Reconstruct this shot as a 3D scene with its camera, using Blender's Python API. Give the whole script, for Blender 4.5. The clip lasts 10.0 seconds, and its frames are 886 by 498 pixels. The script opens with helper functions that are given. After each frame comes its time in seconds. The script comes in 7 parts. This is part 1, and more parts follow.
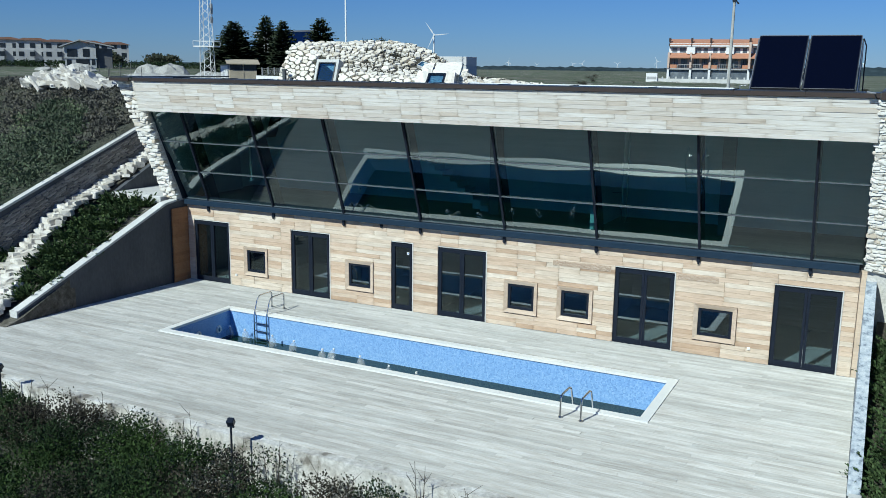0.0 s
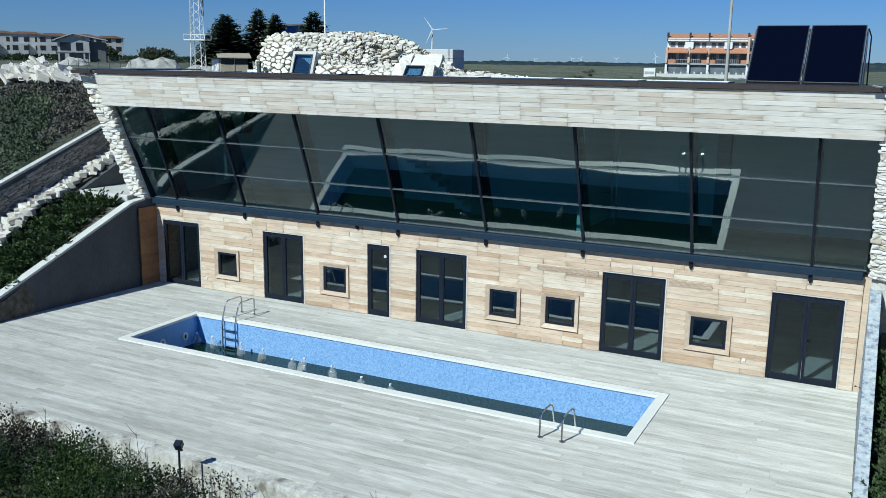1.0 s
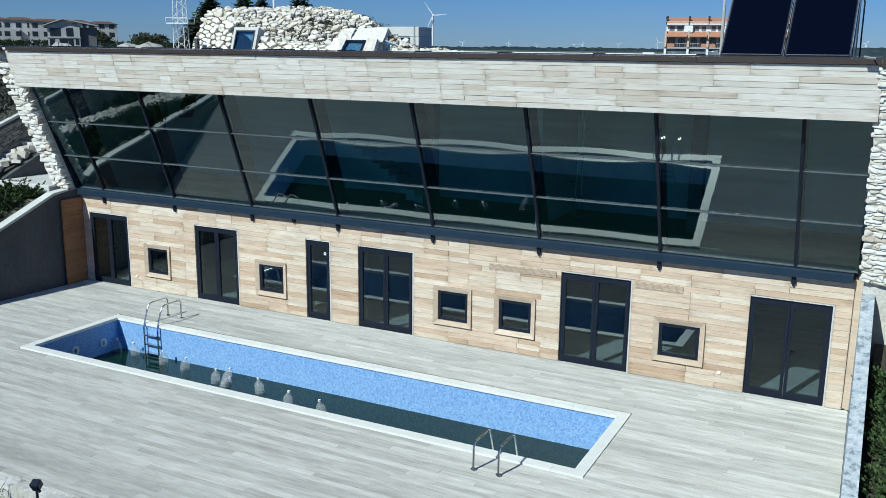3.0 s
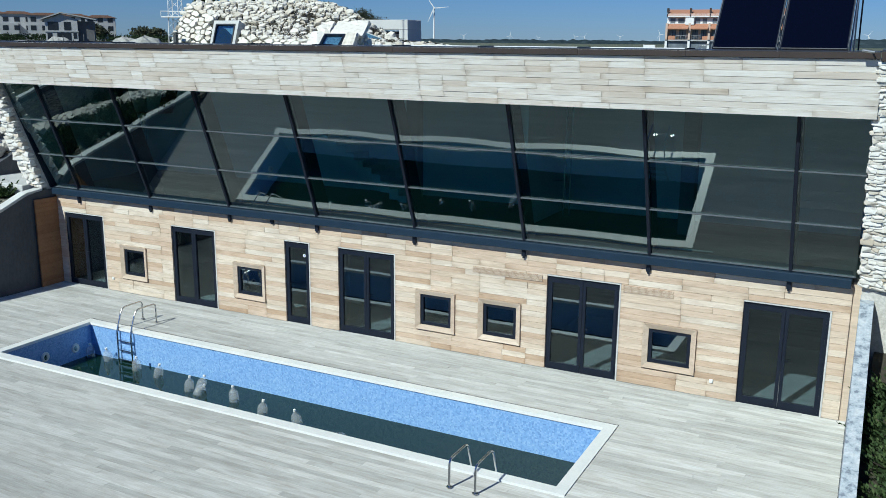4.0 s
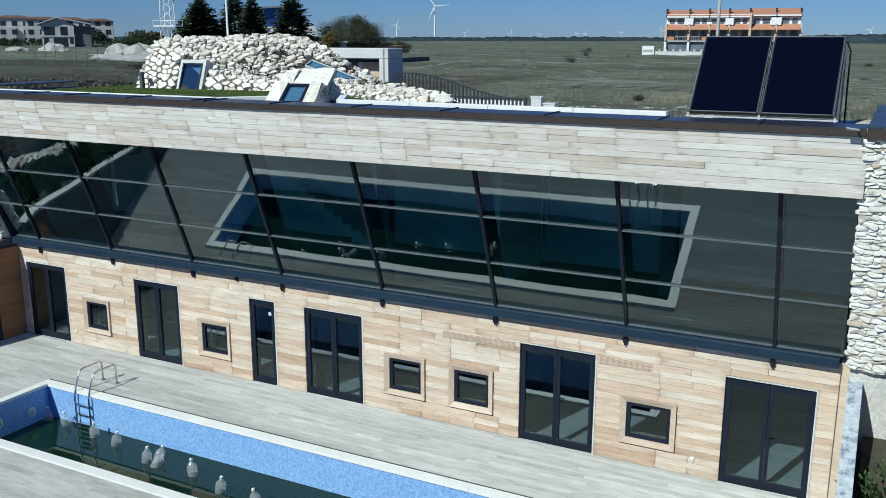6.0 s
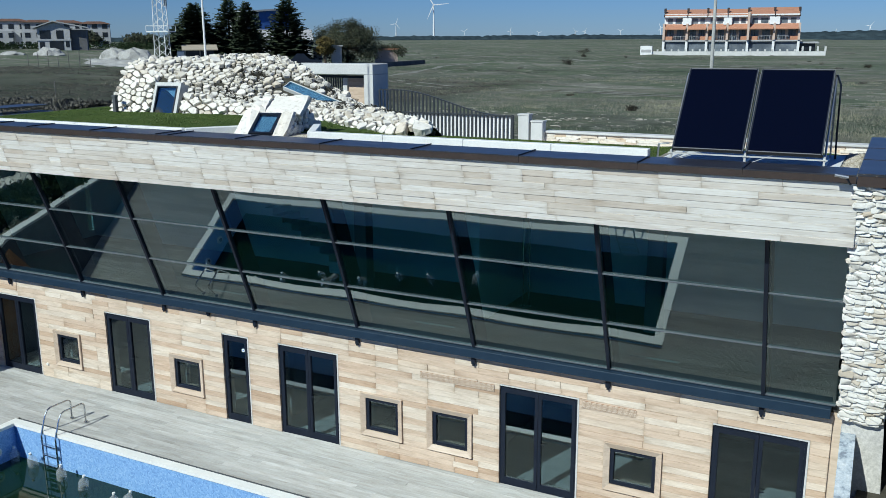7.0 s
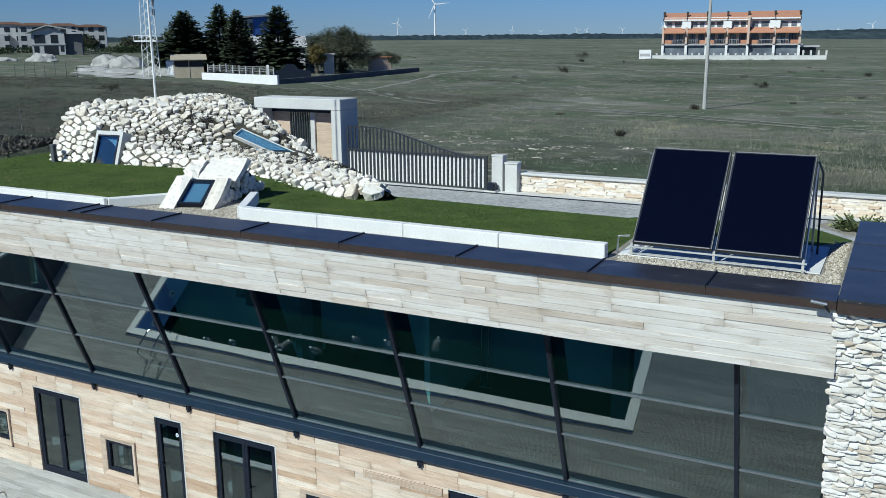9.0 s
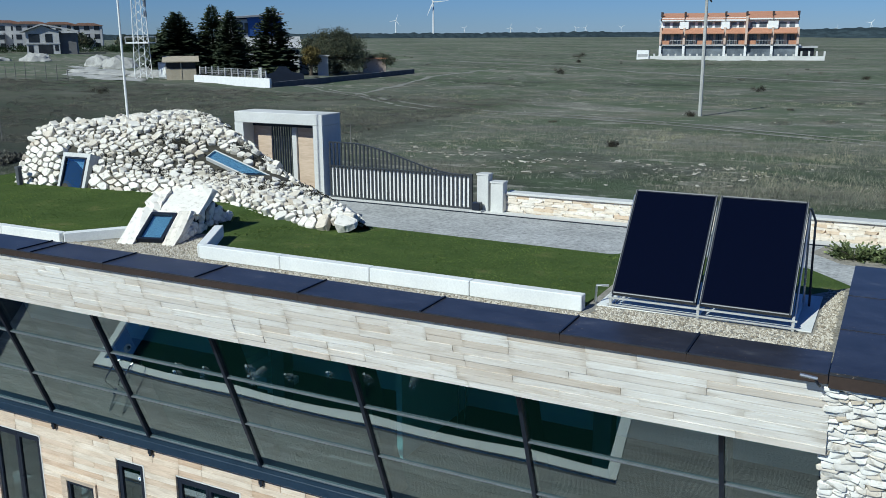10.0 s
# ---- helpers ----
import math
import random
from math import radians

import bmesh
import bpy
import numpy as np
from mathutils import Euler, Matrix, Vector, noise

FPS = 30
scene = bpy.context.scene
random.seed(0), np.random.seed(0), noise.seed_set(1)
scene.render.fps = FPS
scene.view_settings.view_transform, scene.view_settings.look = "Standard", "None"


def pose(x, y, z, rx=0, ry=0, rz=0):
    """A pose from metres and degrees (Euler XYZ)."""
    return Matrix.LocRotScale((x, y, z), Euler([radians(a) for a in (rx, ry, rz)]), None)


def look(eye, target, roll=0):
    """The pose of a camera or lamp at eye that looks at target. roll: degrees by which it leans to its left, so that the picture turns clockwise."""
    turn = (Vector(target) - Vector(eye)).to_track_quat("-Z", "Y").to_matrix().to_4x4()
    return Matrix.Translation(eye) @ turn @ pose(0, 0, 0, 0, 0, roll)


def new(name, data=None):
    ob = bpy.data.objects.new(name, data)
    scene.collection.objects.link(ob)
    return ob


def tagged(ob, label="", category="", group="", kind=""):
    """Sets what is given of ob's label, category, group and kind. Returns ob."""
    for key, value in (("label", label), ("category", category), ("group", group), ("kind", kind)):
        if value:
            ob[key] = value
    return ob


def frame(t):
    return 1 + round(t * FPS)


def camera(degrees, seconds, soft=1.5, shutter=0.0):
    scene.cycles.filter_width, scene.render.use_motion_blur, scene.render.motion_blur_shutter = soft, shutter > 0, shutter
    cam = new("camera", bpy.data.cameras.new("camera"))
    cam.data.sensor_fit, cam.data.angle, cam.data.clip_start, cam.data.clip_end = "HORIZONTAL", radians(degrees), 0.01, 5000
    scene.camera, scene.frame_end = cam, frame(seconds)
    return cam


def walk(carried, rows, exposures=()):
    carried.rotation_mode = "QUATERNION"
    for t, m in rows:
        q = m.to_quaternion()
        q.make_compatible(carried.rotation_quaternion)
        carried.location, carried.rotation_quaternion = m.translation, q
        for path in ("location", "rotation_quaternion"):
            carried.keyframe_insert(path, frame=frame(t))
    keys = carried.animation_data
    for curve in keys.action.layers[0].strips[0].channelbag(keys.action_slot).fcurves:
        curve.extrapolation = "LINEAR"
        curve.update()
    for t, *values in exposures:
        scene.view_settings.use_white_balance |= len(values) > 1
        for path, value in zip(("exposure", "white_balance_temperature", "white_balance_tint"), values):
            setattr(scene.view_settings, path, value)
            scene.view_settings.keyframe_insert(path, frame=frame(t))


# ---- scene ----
cam = camera(53.0, 10.0, soft=0.8)
PATH = [
    (0, (0.324, -24.005, 7.621), (-0.560, -22.256, 7.222), 0.7),
    (0.5, (0.220, -23.235, 7.603), (-0.664, -21.486, 7.201), 0.7),
    (1, (0.150, -22.378, 7.553), (-0.730, -20.629, 7.143), 0.8),
    (1.5, (0.143, -21.550, 7.491), (-0.736, -19.803, 7.073), 0.8),
    (2, (0.198, -20.698, 7.417), (-0.683, -18.954, 6.992), 0.8),
    (2.5, (0.248, -19.942, 7.345), (-0.632, -18.199, 6.913), 0.7),
    (3.8, (0.311, -18.487, 7.199), (-0.572, -16.750, 6.748), 0.55),
    (4, (0.310, -18.311, 7.295), (-0.573, -16.575, 6.841), 0.5),
    (4.5, (0.331, -17.927, 7.586), (-0.554, -16.193, 7.128), 0.4),
    (5, (0.337, -17.557, 7.899), (-0.549, -15.823, 7.442), 0.3),
    (6.5, (0.394, -16.263, 8.807), (-0.494, -14.532, 8.345), -0.1),
    (7, (0.405, -15.684, 9.121), (-0.484, -13.953, 8.658), -0.3),
    (7.5, (0.418, -15.144, 9.407), (-0.473, -13.415, 8.944), -0.4),
    (8, (0.423, -14.552, 9.717), (-0.468, -12.822, 9.256), -0.3),
    (8.5, (0.440, -13.946, 10.023), (-0.453, -12.217, 9.559), -0.4),
    (9, (0.426, -13.287, 10.342), (-0.467, -11.559, 9.876), -0.4),
    (9.5, (0.410, -12.699, 10.604), (-0.483, -10.972, 10.136), -0.4),
    (10, (0.361, -12.116, 10.879), (-0.528, -10.388, 10.408), -0.3),
]
walk(cam, [(t, look(eye, target, roll)) for t, eye, target, roll in PATH], exposures=[(0.0, 0.0, 5900, -6), (3.0, -0.03, 5930, -5.5), (5.0, -0.06, 6000, -4), (10.0, -0.04, 6000, -3.5)])

# ---- light ----
world = bpy.data.worlds.new("sky_world")
scene.world = world
world.use_nodes = True
wn = world.node_tree
sky = wn.nodes.new("ShaderNodeTexSky")
sky.sky_type = "NISHITA"
sky.sun_disc = False
sky.sun_elevation = radians(40)
sky.sun_rotation = radians(197)
sky.altitude = 60
sky.air_density, sky.dust_density, sky.ozone_density = 1.0, 0.0, 6.0
tone = wn.nodes.new("ShaderNodeMix")
tone.data_type, tone.blend_type = "RGBA", "MULTIPLY"
tone.inputs[0].default_value = 1.0
tone.inputs[7].default_value = (0.58, 0.78, 1.36, 1)
wn.links.new(sky.outputs[0], tone.inputs[6])
wn.links.new(tone.outputs[2], wn.nodes["Background"].inputs[0])
wn.nodes["Background"].inputs[1].default_value = 0.055
sun = new("sun", bpy.data.lights.new("sun", "SUN"))
sun.data.energy, sun.data.angle, sun.data.color = 5.0, radians(0.53), (1.0, 0.96, 0.9)
sun.matrix_world = look((-9, -30, 26.4), (0, 0, 0))
scene.view_settings.exposure = 0.0


# ---- materials ----
def material(name, base, rough=0.7, metal=0.0):
    m = bpy.data.materials.new(name)
    m.use_nodes = True
    b = m.node_tree.nodes["Principled BSDF"]
    b.inputs["Base Color"].default_value = (*base, 1)
    b.inputs["Roughness"].default_value = rough
    b.inputs["Metallic"].default_value = metal
    return m, m.node_tree, b


def node(nt, kind, **values):
    n = nt.nodes.new(kind)
    for key, value in values.items():
        if key == "blend":
            n.blend_type = value
        elif key == "op":
            n.operation = value
        elif key == "data":
            n.data_type = value
        else:
            n.inputs[key].default_value = value
    return n


def place(nt, stretch=(1, 1, 1)):
    """World position, stretched, for a texture."""
    g = nt.nodes.new("ShaderNodeNewGeometry")
    m = nt.nodes.new("ShaderNodeMapping")
    m.inputs["Scale"].default_value = stretch
    nt.links.new(g.outputs["Position"], m.inputs["Vector"])
    return m.outputs[0]


def grain(nt, vector, scale, detail=4.0, rough=0.6):
    n = node(nt, "ShaderNodeTexNoise", Scale=scale, Detail=detail, Roughness=rough)
    nt.links.new(vector, n.inputs["Vector"])
    return n.outputs["Fac"]


def ramp(nt, fac, stops):
    r = nt.nodes.new("ShaderNodeValToRGB")
    e = r.color_ramp.elements
    while len(e) < len(stops):
        e.new(0.5)
    for k, (at, col) in zip(e, stops):
        k.position, k.color = at, (*col, 1)
    nt.links.new(fac, r.inputs[0])
    return r.outputs[0]


def mixed(nt, fac, a, b, blend="MIX"):
    m = nt.nodes.new("ShaderNodeMix")
    m.data_type, m.blend_type = "RGBA", blend
    for src, sock in ((fac, m.inputs[0]), (a, m.inputs[6]), (b, m.inputs[7])):
        if isinstance(src, (int, float)):
            sock.default_value = src
        elif isinstance(src, tuple):
            sock.default_value = (*src, 1)
        else:
            nt.links.new(src, sock)
    return m.outputs[2]


def bump(nt, bsdf, fac, strength, distance=0.01):
    b = node(nt, "ShaderNodeBump", Strength=strength, Distance=distance)
    nt.links.new(fac, b.inputs["Height"])
    nt.links.new(b.outputs[0], bsdf.inputs["Normal"])


def pieces_random(nt, island=False):
    if island:
        return nt.nodes.new("ShaderNodeNewGeometry").outputs["Random Per Island"]
    return nt.nodes.new("ShaderNodeObjectInfo").outputs["Random"]


def wood(name, stops, island=False, rough=0.75, streak=(1.0, 18, 18), dark=0.55, soil=1.0, ends=0.0):
    m, nt, b = material(name, stops[0][1], rough)
    rnd = pieces_random(nt, island)
    v = place(nt, streak)
    off = nt.nodes.new("ShaderNodeVectorMath")
    off.operation = "MULTIPLY_ADD"
    comb = nt.nodes.new("ShaderNodeCombineXYZ")
    for k in range(3):
        nt.links.new(rnd, comb.inputs[k])
    nt.links.new(comb.outputs[0], off.inputs[0])
    off.inputs[1].default_value = (37, 19, 53)
    nt.links.new(v, off.inputs[2])
    fine = grain(nt, off.outputs[0], 2.4, 6, 0.65)
    col = ramp(nt, rnd, stops)
    low = grain(nt, place(nt, (0.35, 1.6, 1.6)), 1.0, 3)
    col = mixed(nt, ramp(nt, fine, [(0.3, (0.75, 0.75, 0.75)), (0.7, (0, 0, 0))]), col, (dark, dark * 0.92, dark * 0.84), "MULTIPLY")
    stain_v = nt.nodes.new("ShaderNodeVectorMath")
    stain_v.operation = "MULTIPLY_ADD"
    nt.links.new(comb.outputs[0], stain_v.inputs[0])
    stain_v.inputs[1].default_value = (11, 29, 17)
    nt.links.new(place(nt, tuple(1.0 if s < 3 else 5.0 for s in streak)), stain_v.inputs[2])
    stain = grain(nt, stain_v.outputs[0], 2.0, 5, 0.6)
    col = mixed(nt, ramp(nt, stain, [(0.38, (0.6 * soil,) * 3), (0.56, (0, 0, 0))]), col, (0.78, 0.755, 0.73), "MULTIPLY")
    col = mixed(nt, ramp(nt, low, [(0.35, (0.7 * soil,) * 3), (0.65, (0, 0, 0))]), col, (0.8, 0.79, 0.78), "MULTIPLY")
    if ends:
        tc = nt.nodes.new("ShaderNodeTexCoord")
        sx = nt.nodes.new("ShaderNodeSeparateXYZ")
        nt.links.new(tc.outputs["Generated"], sx.inputs[0])
        edge = node(nt, "ShaderNodeMath", op="PINGPONG")
        nt.links.new(sx.outputs[0], edge.inputs[0])
        edge.inputs[1].default_value = 0.5
        wobble = node(nt, "ShaderNodeMath", op="MULTIPLY_ADD")
        nt.links.new(stain, wobble.inputs[0])
        wobble.inputs[1].default_value = 0.5
        nt.links.new(edge.outputs[0], wobble.inputs[2])
        col = mixed(nt, ramp(nt, wobble.outputs[0], [(0.18, (ends,) * 3), (0.34, (0, 0, 0))]), col, (0.6, 0.54, 0.47), "MULTIPLY")
    nt.links.new(col, b.inputs["Base Color"])
    bump(nt, b, fine, 0.35, 0.004)
    return m


def mottled(name, stops, scale=1.5, rough=0.8, fine_scale=18, fine=0.25, bumpy=0.3, bump_d=0.01, stretch=(1, 1, 1), metal=0.0, spec=0.5):
    m, nt, b = material(name, stops[0][1], rough, metal)
    v = place(nt, stretch)
    big = grain(nt, v, scale, 5, 0.62)
    small = grain(nt, v, fine_scale, 5, 0.65)
    col = ramp(nt, big, stops)
    col = mixed(nt, fine, col, ramp(nt, small, [(0.3, (0.35, 0.35, 0.35)), (0.7, (1.4, 1.4, 1.4))]), "MULTIPLY")
    nt.links.new(col, b.inputs["Base Color"])
    b.inputs["Specular IOR Level"].default_value = spec
    if bumpy:
        bump(nt, b, small, bumpy, bump_d)
    return m


def rock(name, stops, island=False, rough=0.9):
    m, nt, b = material(name, stops[0][1], rough)
    rnd = pieces_random(nt, island)
    v = place(nt)
    small = grain(nt, v, 9, 6, 0.7)
    col = mixed(nt, 0.75, ramp(nt, rnd, stops), ramp(nt, small, [(0.28, (0.4, 0.36, 0.32)), (0.45, (0.95, 0.93, 0.9)), (0.8, (1.1, 1.1, 1.1))]), "MULTIPLY")
    nt.links.new(col, b.inputs["Base Color"])
    b.inputs["Specular IOR Level"].default_value = 0.2
    bump(nt, b, small, 0.6, 0.02)
    return m


DECK = wood("weathered_deck_wood", [(0.0, (0.48, 0.488, 0.476)), (0.5, (0.56, 0.568, 0.556)), (1.0, (0.63, 0.636, 0.624))], dark=0.72)
DECK_ISLAND = wood("weathered_deck_boards", [(0.0, (0.48, 0.488, 0.476)), (0.5, (0.56, 0.568, 0.556)), (1.0, (0.63, 0.636, 0.624))], island=True, dark=0.72)
for m in (DECK, DECK_ISLAND):
    m.node_tree.nodes["Principled BSDF"].inputs["Diffuse Roughness"].default_value = 1.0
    m.node_tree.nodes["Principled BSDF"].inputs["Specular IOR Level"].default_value = 0.12
CLADDING = wood("pale_cladding_wood", [(0.0, (0.6, 0.44, 0.31)), (0.2, (0.72, 0.57, 0.44)), (0.6, (0.79, 0.67, 0.54)), (1.0, (0.84, 0.76, 0.65))], dark=0.72, streak=(1.4, 24, 24), ends=0.45)
FASCIA = wood("greyed_fascia_wood", [(0.0, (0.74, 0.66, 0.57)), (0.16, (0.84, 0.79, 0.72)), (0.55, (0.9, 0.87, 0.82)), (1.0, (0.95, 0.94, 0.9))], dark=0.76, soil=0.65, ends=0.55)
# Unbleached wood, darkened further by painting in the shade it stands in.
BROWN_BOARDS = wood("shaded_unbleached_boards", [(0.0, (0.3, 0.15, 0.07)), (1.0, (0.38, 0.2, 0.1))], dark=0.7)
TRIM_WOOD = wood("trim_wood", [(0.0, (0.62, 0.5, 0.39)), (1.0, (0.7, 0.59, 0.48))], dark=0.8)
FADED_WOOD = wood("faded_gate_wood", [(0.0, (0.6, 0.47, 0.36)), (1.0, (0.68, 0.56, 0.45))], dark=0.75)
CONCRETE = mottled("pale_concrete", [(0.3, (0.5, 0.5, 0.49)), (0.7, (0.62, 0.62, 0.6))], 0.8, 0.85, 25, 0.2)
# Shade of the sunless side walls is put into this dark grey.
WALL_CONCRETE = mottled("shaded_grey_concrete", [(0.3, (0.06, 0.066, 0.075)), (0.7, (0.1, 0.108, 0.12))], 0.7, 0.9, 14, 0.3, stretch=(1, 1, 0.4))
WHITE_CONCRETE = mottled("white_kerb_concrete", [(0.3, (0.66, 0.67, 0.66)), (0.7, (0.76, 0.77, 0.75))], 1.2, 0.8, 30, 0.15, 0.15)
CAP_CONCRETE = mottled("peeling_pale_concrete", [(0.38, (0.2, 0.23, 0.28)), (0.47, (0.4, 0.45, 0.51)), (0.68, (0.58, 0.61, 0.64))], 7.0, 0.85, 30, 0.3)
COPING = mottled("white_coping_stone", [(0.3, (0.78, 0.78, 0.75)), (0.7, (0.85, 0.85, 0.82))], 2, 0.3, 30, 0.1, 0.02)
WHITE_PAINT = mottled("white_paint", [(0.3, (0.7, 0.7, 0.7)), (0.7, (0.8, 0.8, 0.79))], 2, 0.6, 20, 0.15, 0.05)
NAVY = mottled("navy_grey_paint", [(0.3, (0.011, 0.015, 0.026)), (0.7, (0.016, 0.021, 0.034))], 3, 0.35, 60, 0.15, 0.05, spec=0.3)
def speckled_sheet():
    m = mottled("dark_roof_sheet", [(0.35, (0.024, 0.024, 0.028)), (0.62, (0.038, 0.04, 0.052)), (0.74, (0.085, 0.085, 0.09))], 2.5, 0.33, 22, 0.35, 0.04, stretch=(0.6, 1, 1), spec=0.7)
    nt = m.node_tree
    b = nt.nodes["Principled BSDF"]
    old = b.inputs["Base Color"].links[0].from_socket
    spots = grain(nt, place(nt), 26, 3, 0.6)
    where = grain(nt, place(nt), 1.7, 3, 0.6)
    f = node(nt, "ShaderNodeMath", op="MULTIPLY")
    nt.links.new(ramp(nt, spots, [(0.64, (0, 0, 0)), (0.7, (1, 1, 1))]), f.inputs[0])
    nt.links.new(ramp(nt, where, [(0.45, (0, 0, 0)), (0.65, (0.8, 0.8, 0.8))]), f.inputs[1])
    nt.links.new(mixed(nt, f.outputs[0], old, (0.3, 0.24, 0.19)), b.inputs["Base Color"])
    return m


BROWN = mottled("brown_flashing", [(0.3, (0.035, 0.024, 0.02)), (0.7, (0.05, 0.034, 0.028))], 2, 0.45, 20, 0.3, 0.05)
CAP_METAL = speckled_sheet()
WHITE_ROCK = rock("white_limestone", [(0.0, (0.62, 0.55, 0.46)), (0.12, (0.71, 0.67, 0.6)), (0.6, (0.77, 0.74, 0.68)), (1.0, (0.82, 0.8, 0.74))])
STEP_ROCK = rock("greyish_white_limestone", [(0.0, (0.4, 0.38, 0.34)), (0.3, (0.56, 0.54, 0.5)), (1.0, (0.73, 0.71, 0.67))])
WHITE_ROCK_ISLAND = rock("white_limestone_bits", [(0.0, (0.58, 0.52, 0.43)), (0.2, (0.69, 0.65, 0.57)), (1.0, (0.8, 0.77, 0.71))], island=True)
LEDGE_ROCK = rock("pale_ledge_stone", [(0.0, (0.56, 0.48, 0.38)), (0.2, (0.7, 0.66, 0.6)), (0.6, (0.77, 0.75, 0.71)), (1.0, (0.83, 0.82, 0.79))])
BROKEN_RENDER = mottled("broken_pale_render", [(0.36, (0.22, 0.2, 0.17)), (0.46, (0.5, 0.48, 0.44)), (0.65, (0.7, 0.69, 0.66))], 1.6, 0.95, 12, 0.4, 0.6, 0.03)
DARK_ROCK = rock("dark_slate", [(0.0, (0.22, 0.21, 0.19)), (0.6, (0.36, 0.34, 0.3)), (1.0, (0.5, 0.47, 0.42))], island=True)
MULCH = mottled("pale_mulch", [(0.35, (0.06, 0.056, 0.042)), (0.6, (0.14, 0.13, 0.11)), (0.75, (0.28, 0.27, 0.24))], 5, 0.95, 25, 0.5)
PIER_CORE = mottled("pier_mortar", [(0.3, (0.5, 0.48, 0.45)), (0.7, (0.62, 0.6, 0.57))], 3, 0.95, 20, 0.4)
BLUE_MARK, _, _ = material("blue_sticker", (0.1, 0.22, 0.6), 0.5)
BEAM_BLUE = mottled("navy_beam_paint", [(0.3, (0.014, 0.029, 0.052)), (0.7, (0.019, 0.036, 0.062))], 3, 0.4, 60, 0.15, 0.05, spec=0.3)
FRAME_GREY, _, _ = material("dull_grey_metal", (0.2, 0.2, 0.21), 0.45, 0.8)
DULL_STONE = rock("bleached_field_stone", [(0.0, (0.24, 0.22, 0.18)), (0.6, (0.36, 0.34, 0.29)), (1.0, (0.5, 0.48, 0.43))], island=True)
SOIL = mottled("dark_joint_soil", [(0.3, (0.035, 0.033, 0.025)), (0.7, (0.075, 0.068, 0.05))], 3, 0.95, 20, 0.5)
# Darkened copy of the plaster: dimness of rooms and columns is in its colour.
ROOM_WALL = mottled("dimmed_room_plaster", [(0.3, (0.15, 0.16, 0.165)), (0.7, (0.2, 0.21, 0.215))], 0.6, 0.9, 20, 0.15)
PLASTER = mottled("interior_plaster", [(0.3, (0.62, 0.68, 0.66)), (0.7, (0.7, 0.75, 0.73))], 0.6, 0.9, 20, 0.1)
ROOM_FLOOR = mottled("pale_room_floor", [(0.3, (0.55, 0.58, 0.57)), (0.7, (0.62, 0.65, 0.64))], 0.6, 0.6, 20, 0.15)
FLOOR_IN = mottled("interior_floor", [(0.3, (0.025, 0.025, 0.025)), (0.7, (0.04, 0.04, 0.039))], 0.6, 0.5, 20, 0.2)
STEEL, _, _ = material("stainless_steel", (0.62, 0.63, 0.64), 0.22, 1.0)
GALV = mottled("pale_galvanised_steel", [(0.3, (0.48, 0.48, 0.46)), (0.7, (0.6, 0.6, 0.57))], 3, 0.5, 40, 0.15, 0.0, metal=0.25)
ALU = mottled("aluminium", [(0.3, (0.5, 0.51, 0.52)), (0.7, (0.6, 0.61, 0.62))], 3, 0.4, 40, 0.1, 0.0, metal=0.9)


def mosaic():
    m, nt, b = material("blue_pool_mosaic", (0.15, 0.3, 0.7), 0.35)
    v = place(nt)
    vor = node(nt, "ShaderNodeTexVoronoi", Scale=30.0, Randomness=0.5)
    vor.distance = "CHEBYCHEV"
    nt.links.new(v, vor.inputs["Vector"])
    sep = nt.nodes.new("ShaderNodeSeparateColor")
    nt.links.new(vor.outputs["Color"], sep.inputs[0])
    col = ramp(nt, sep.outputs[0], [(0.0, (0.16, 0.3, 0.6)), (0.25, (0.22, 0.39, 0.69)), (0.7, (0.26, 0.44, 0.74)), (1.0, (0.34, 0.52, 0.78))])
    big = grain(nt, v, 1.1, 4)
    col = mixed(nt, ramp(nt, big, [(0.3, (0.3, 0.3, 0.3)), (0.7, (0, 0, 0))]), col, (0.85, 0.9, 0.97), "MULTIPLY")
    nt.links.new(col, b.inputs["Base Color"])
    return m


def water():
    m, nt, b = material("dark_green_water", (0.006, 0.021, 0.011), 0.03)
    b.inputs["IOR"].default_value = 1.33
    n = grain(nt, place(nt), 2.2, 3)
    bump(nt, b, n, 0.05, 0.02)
    return m


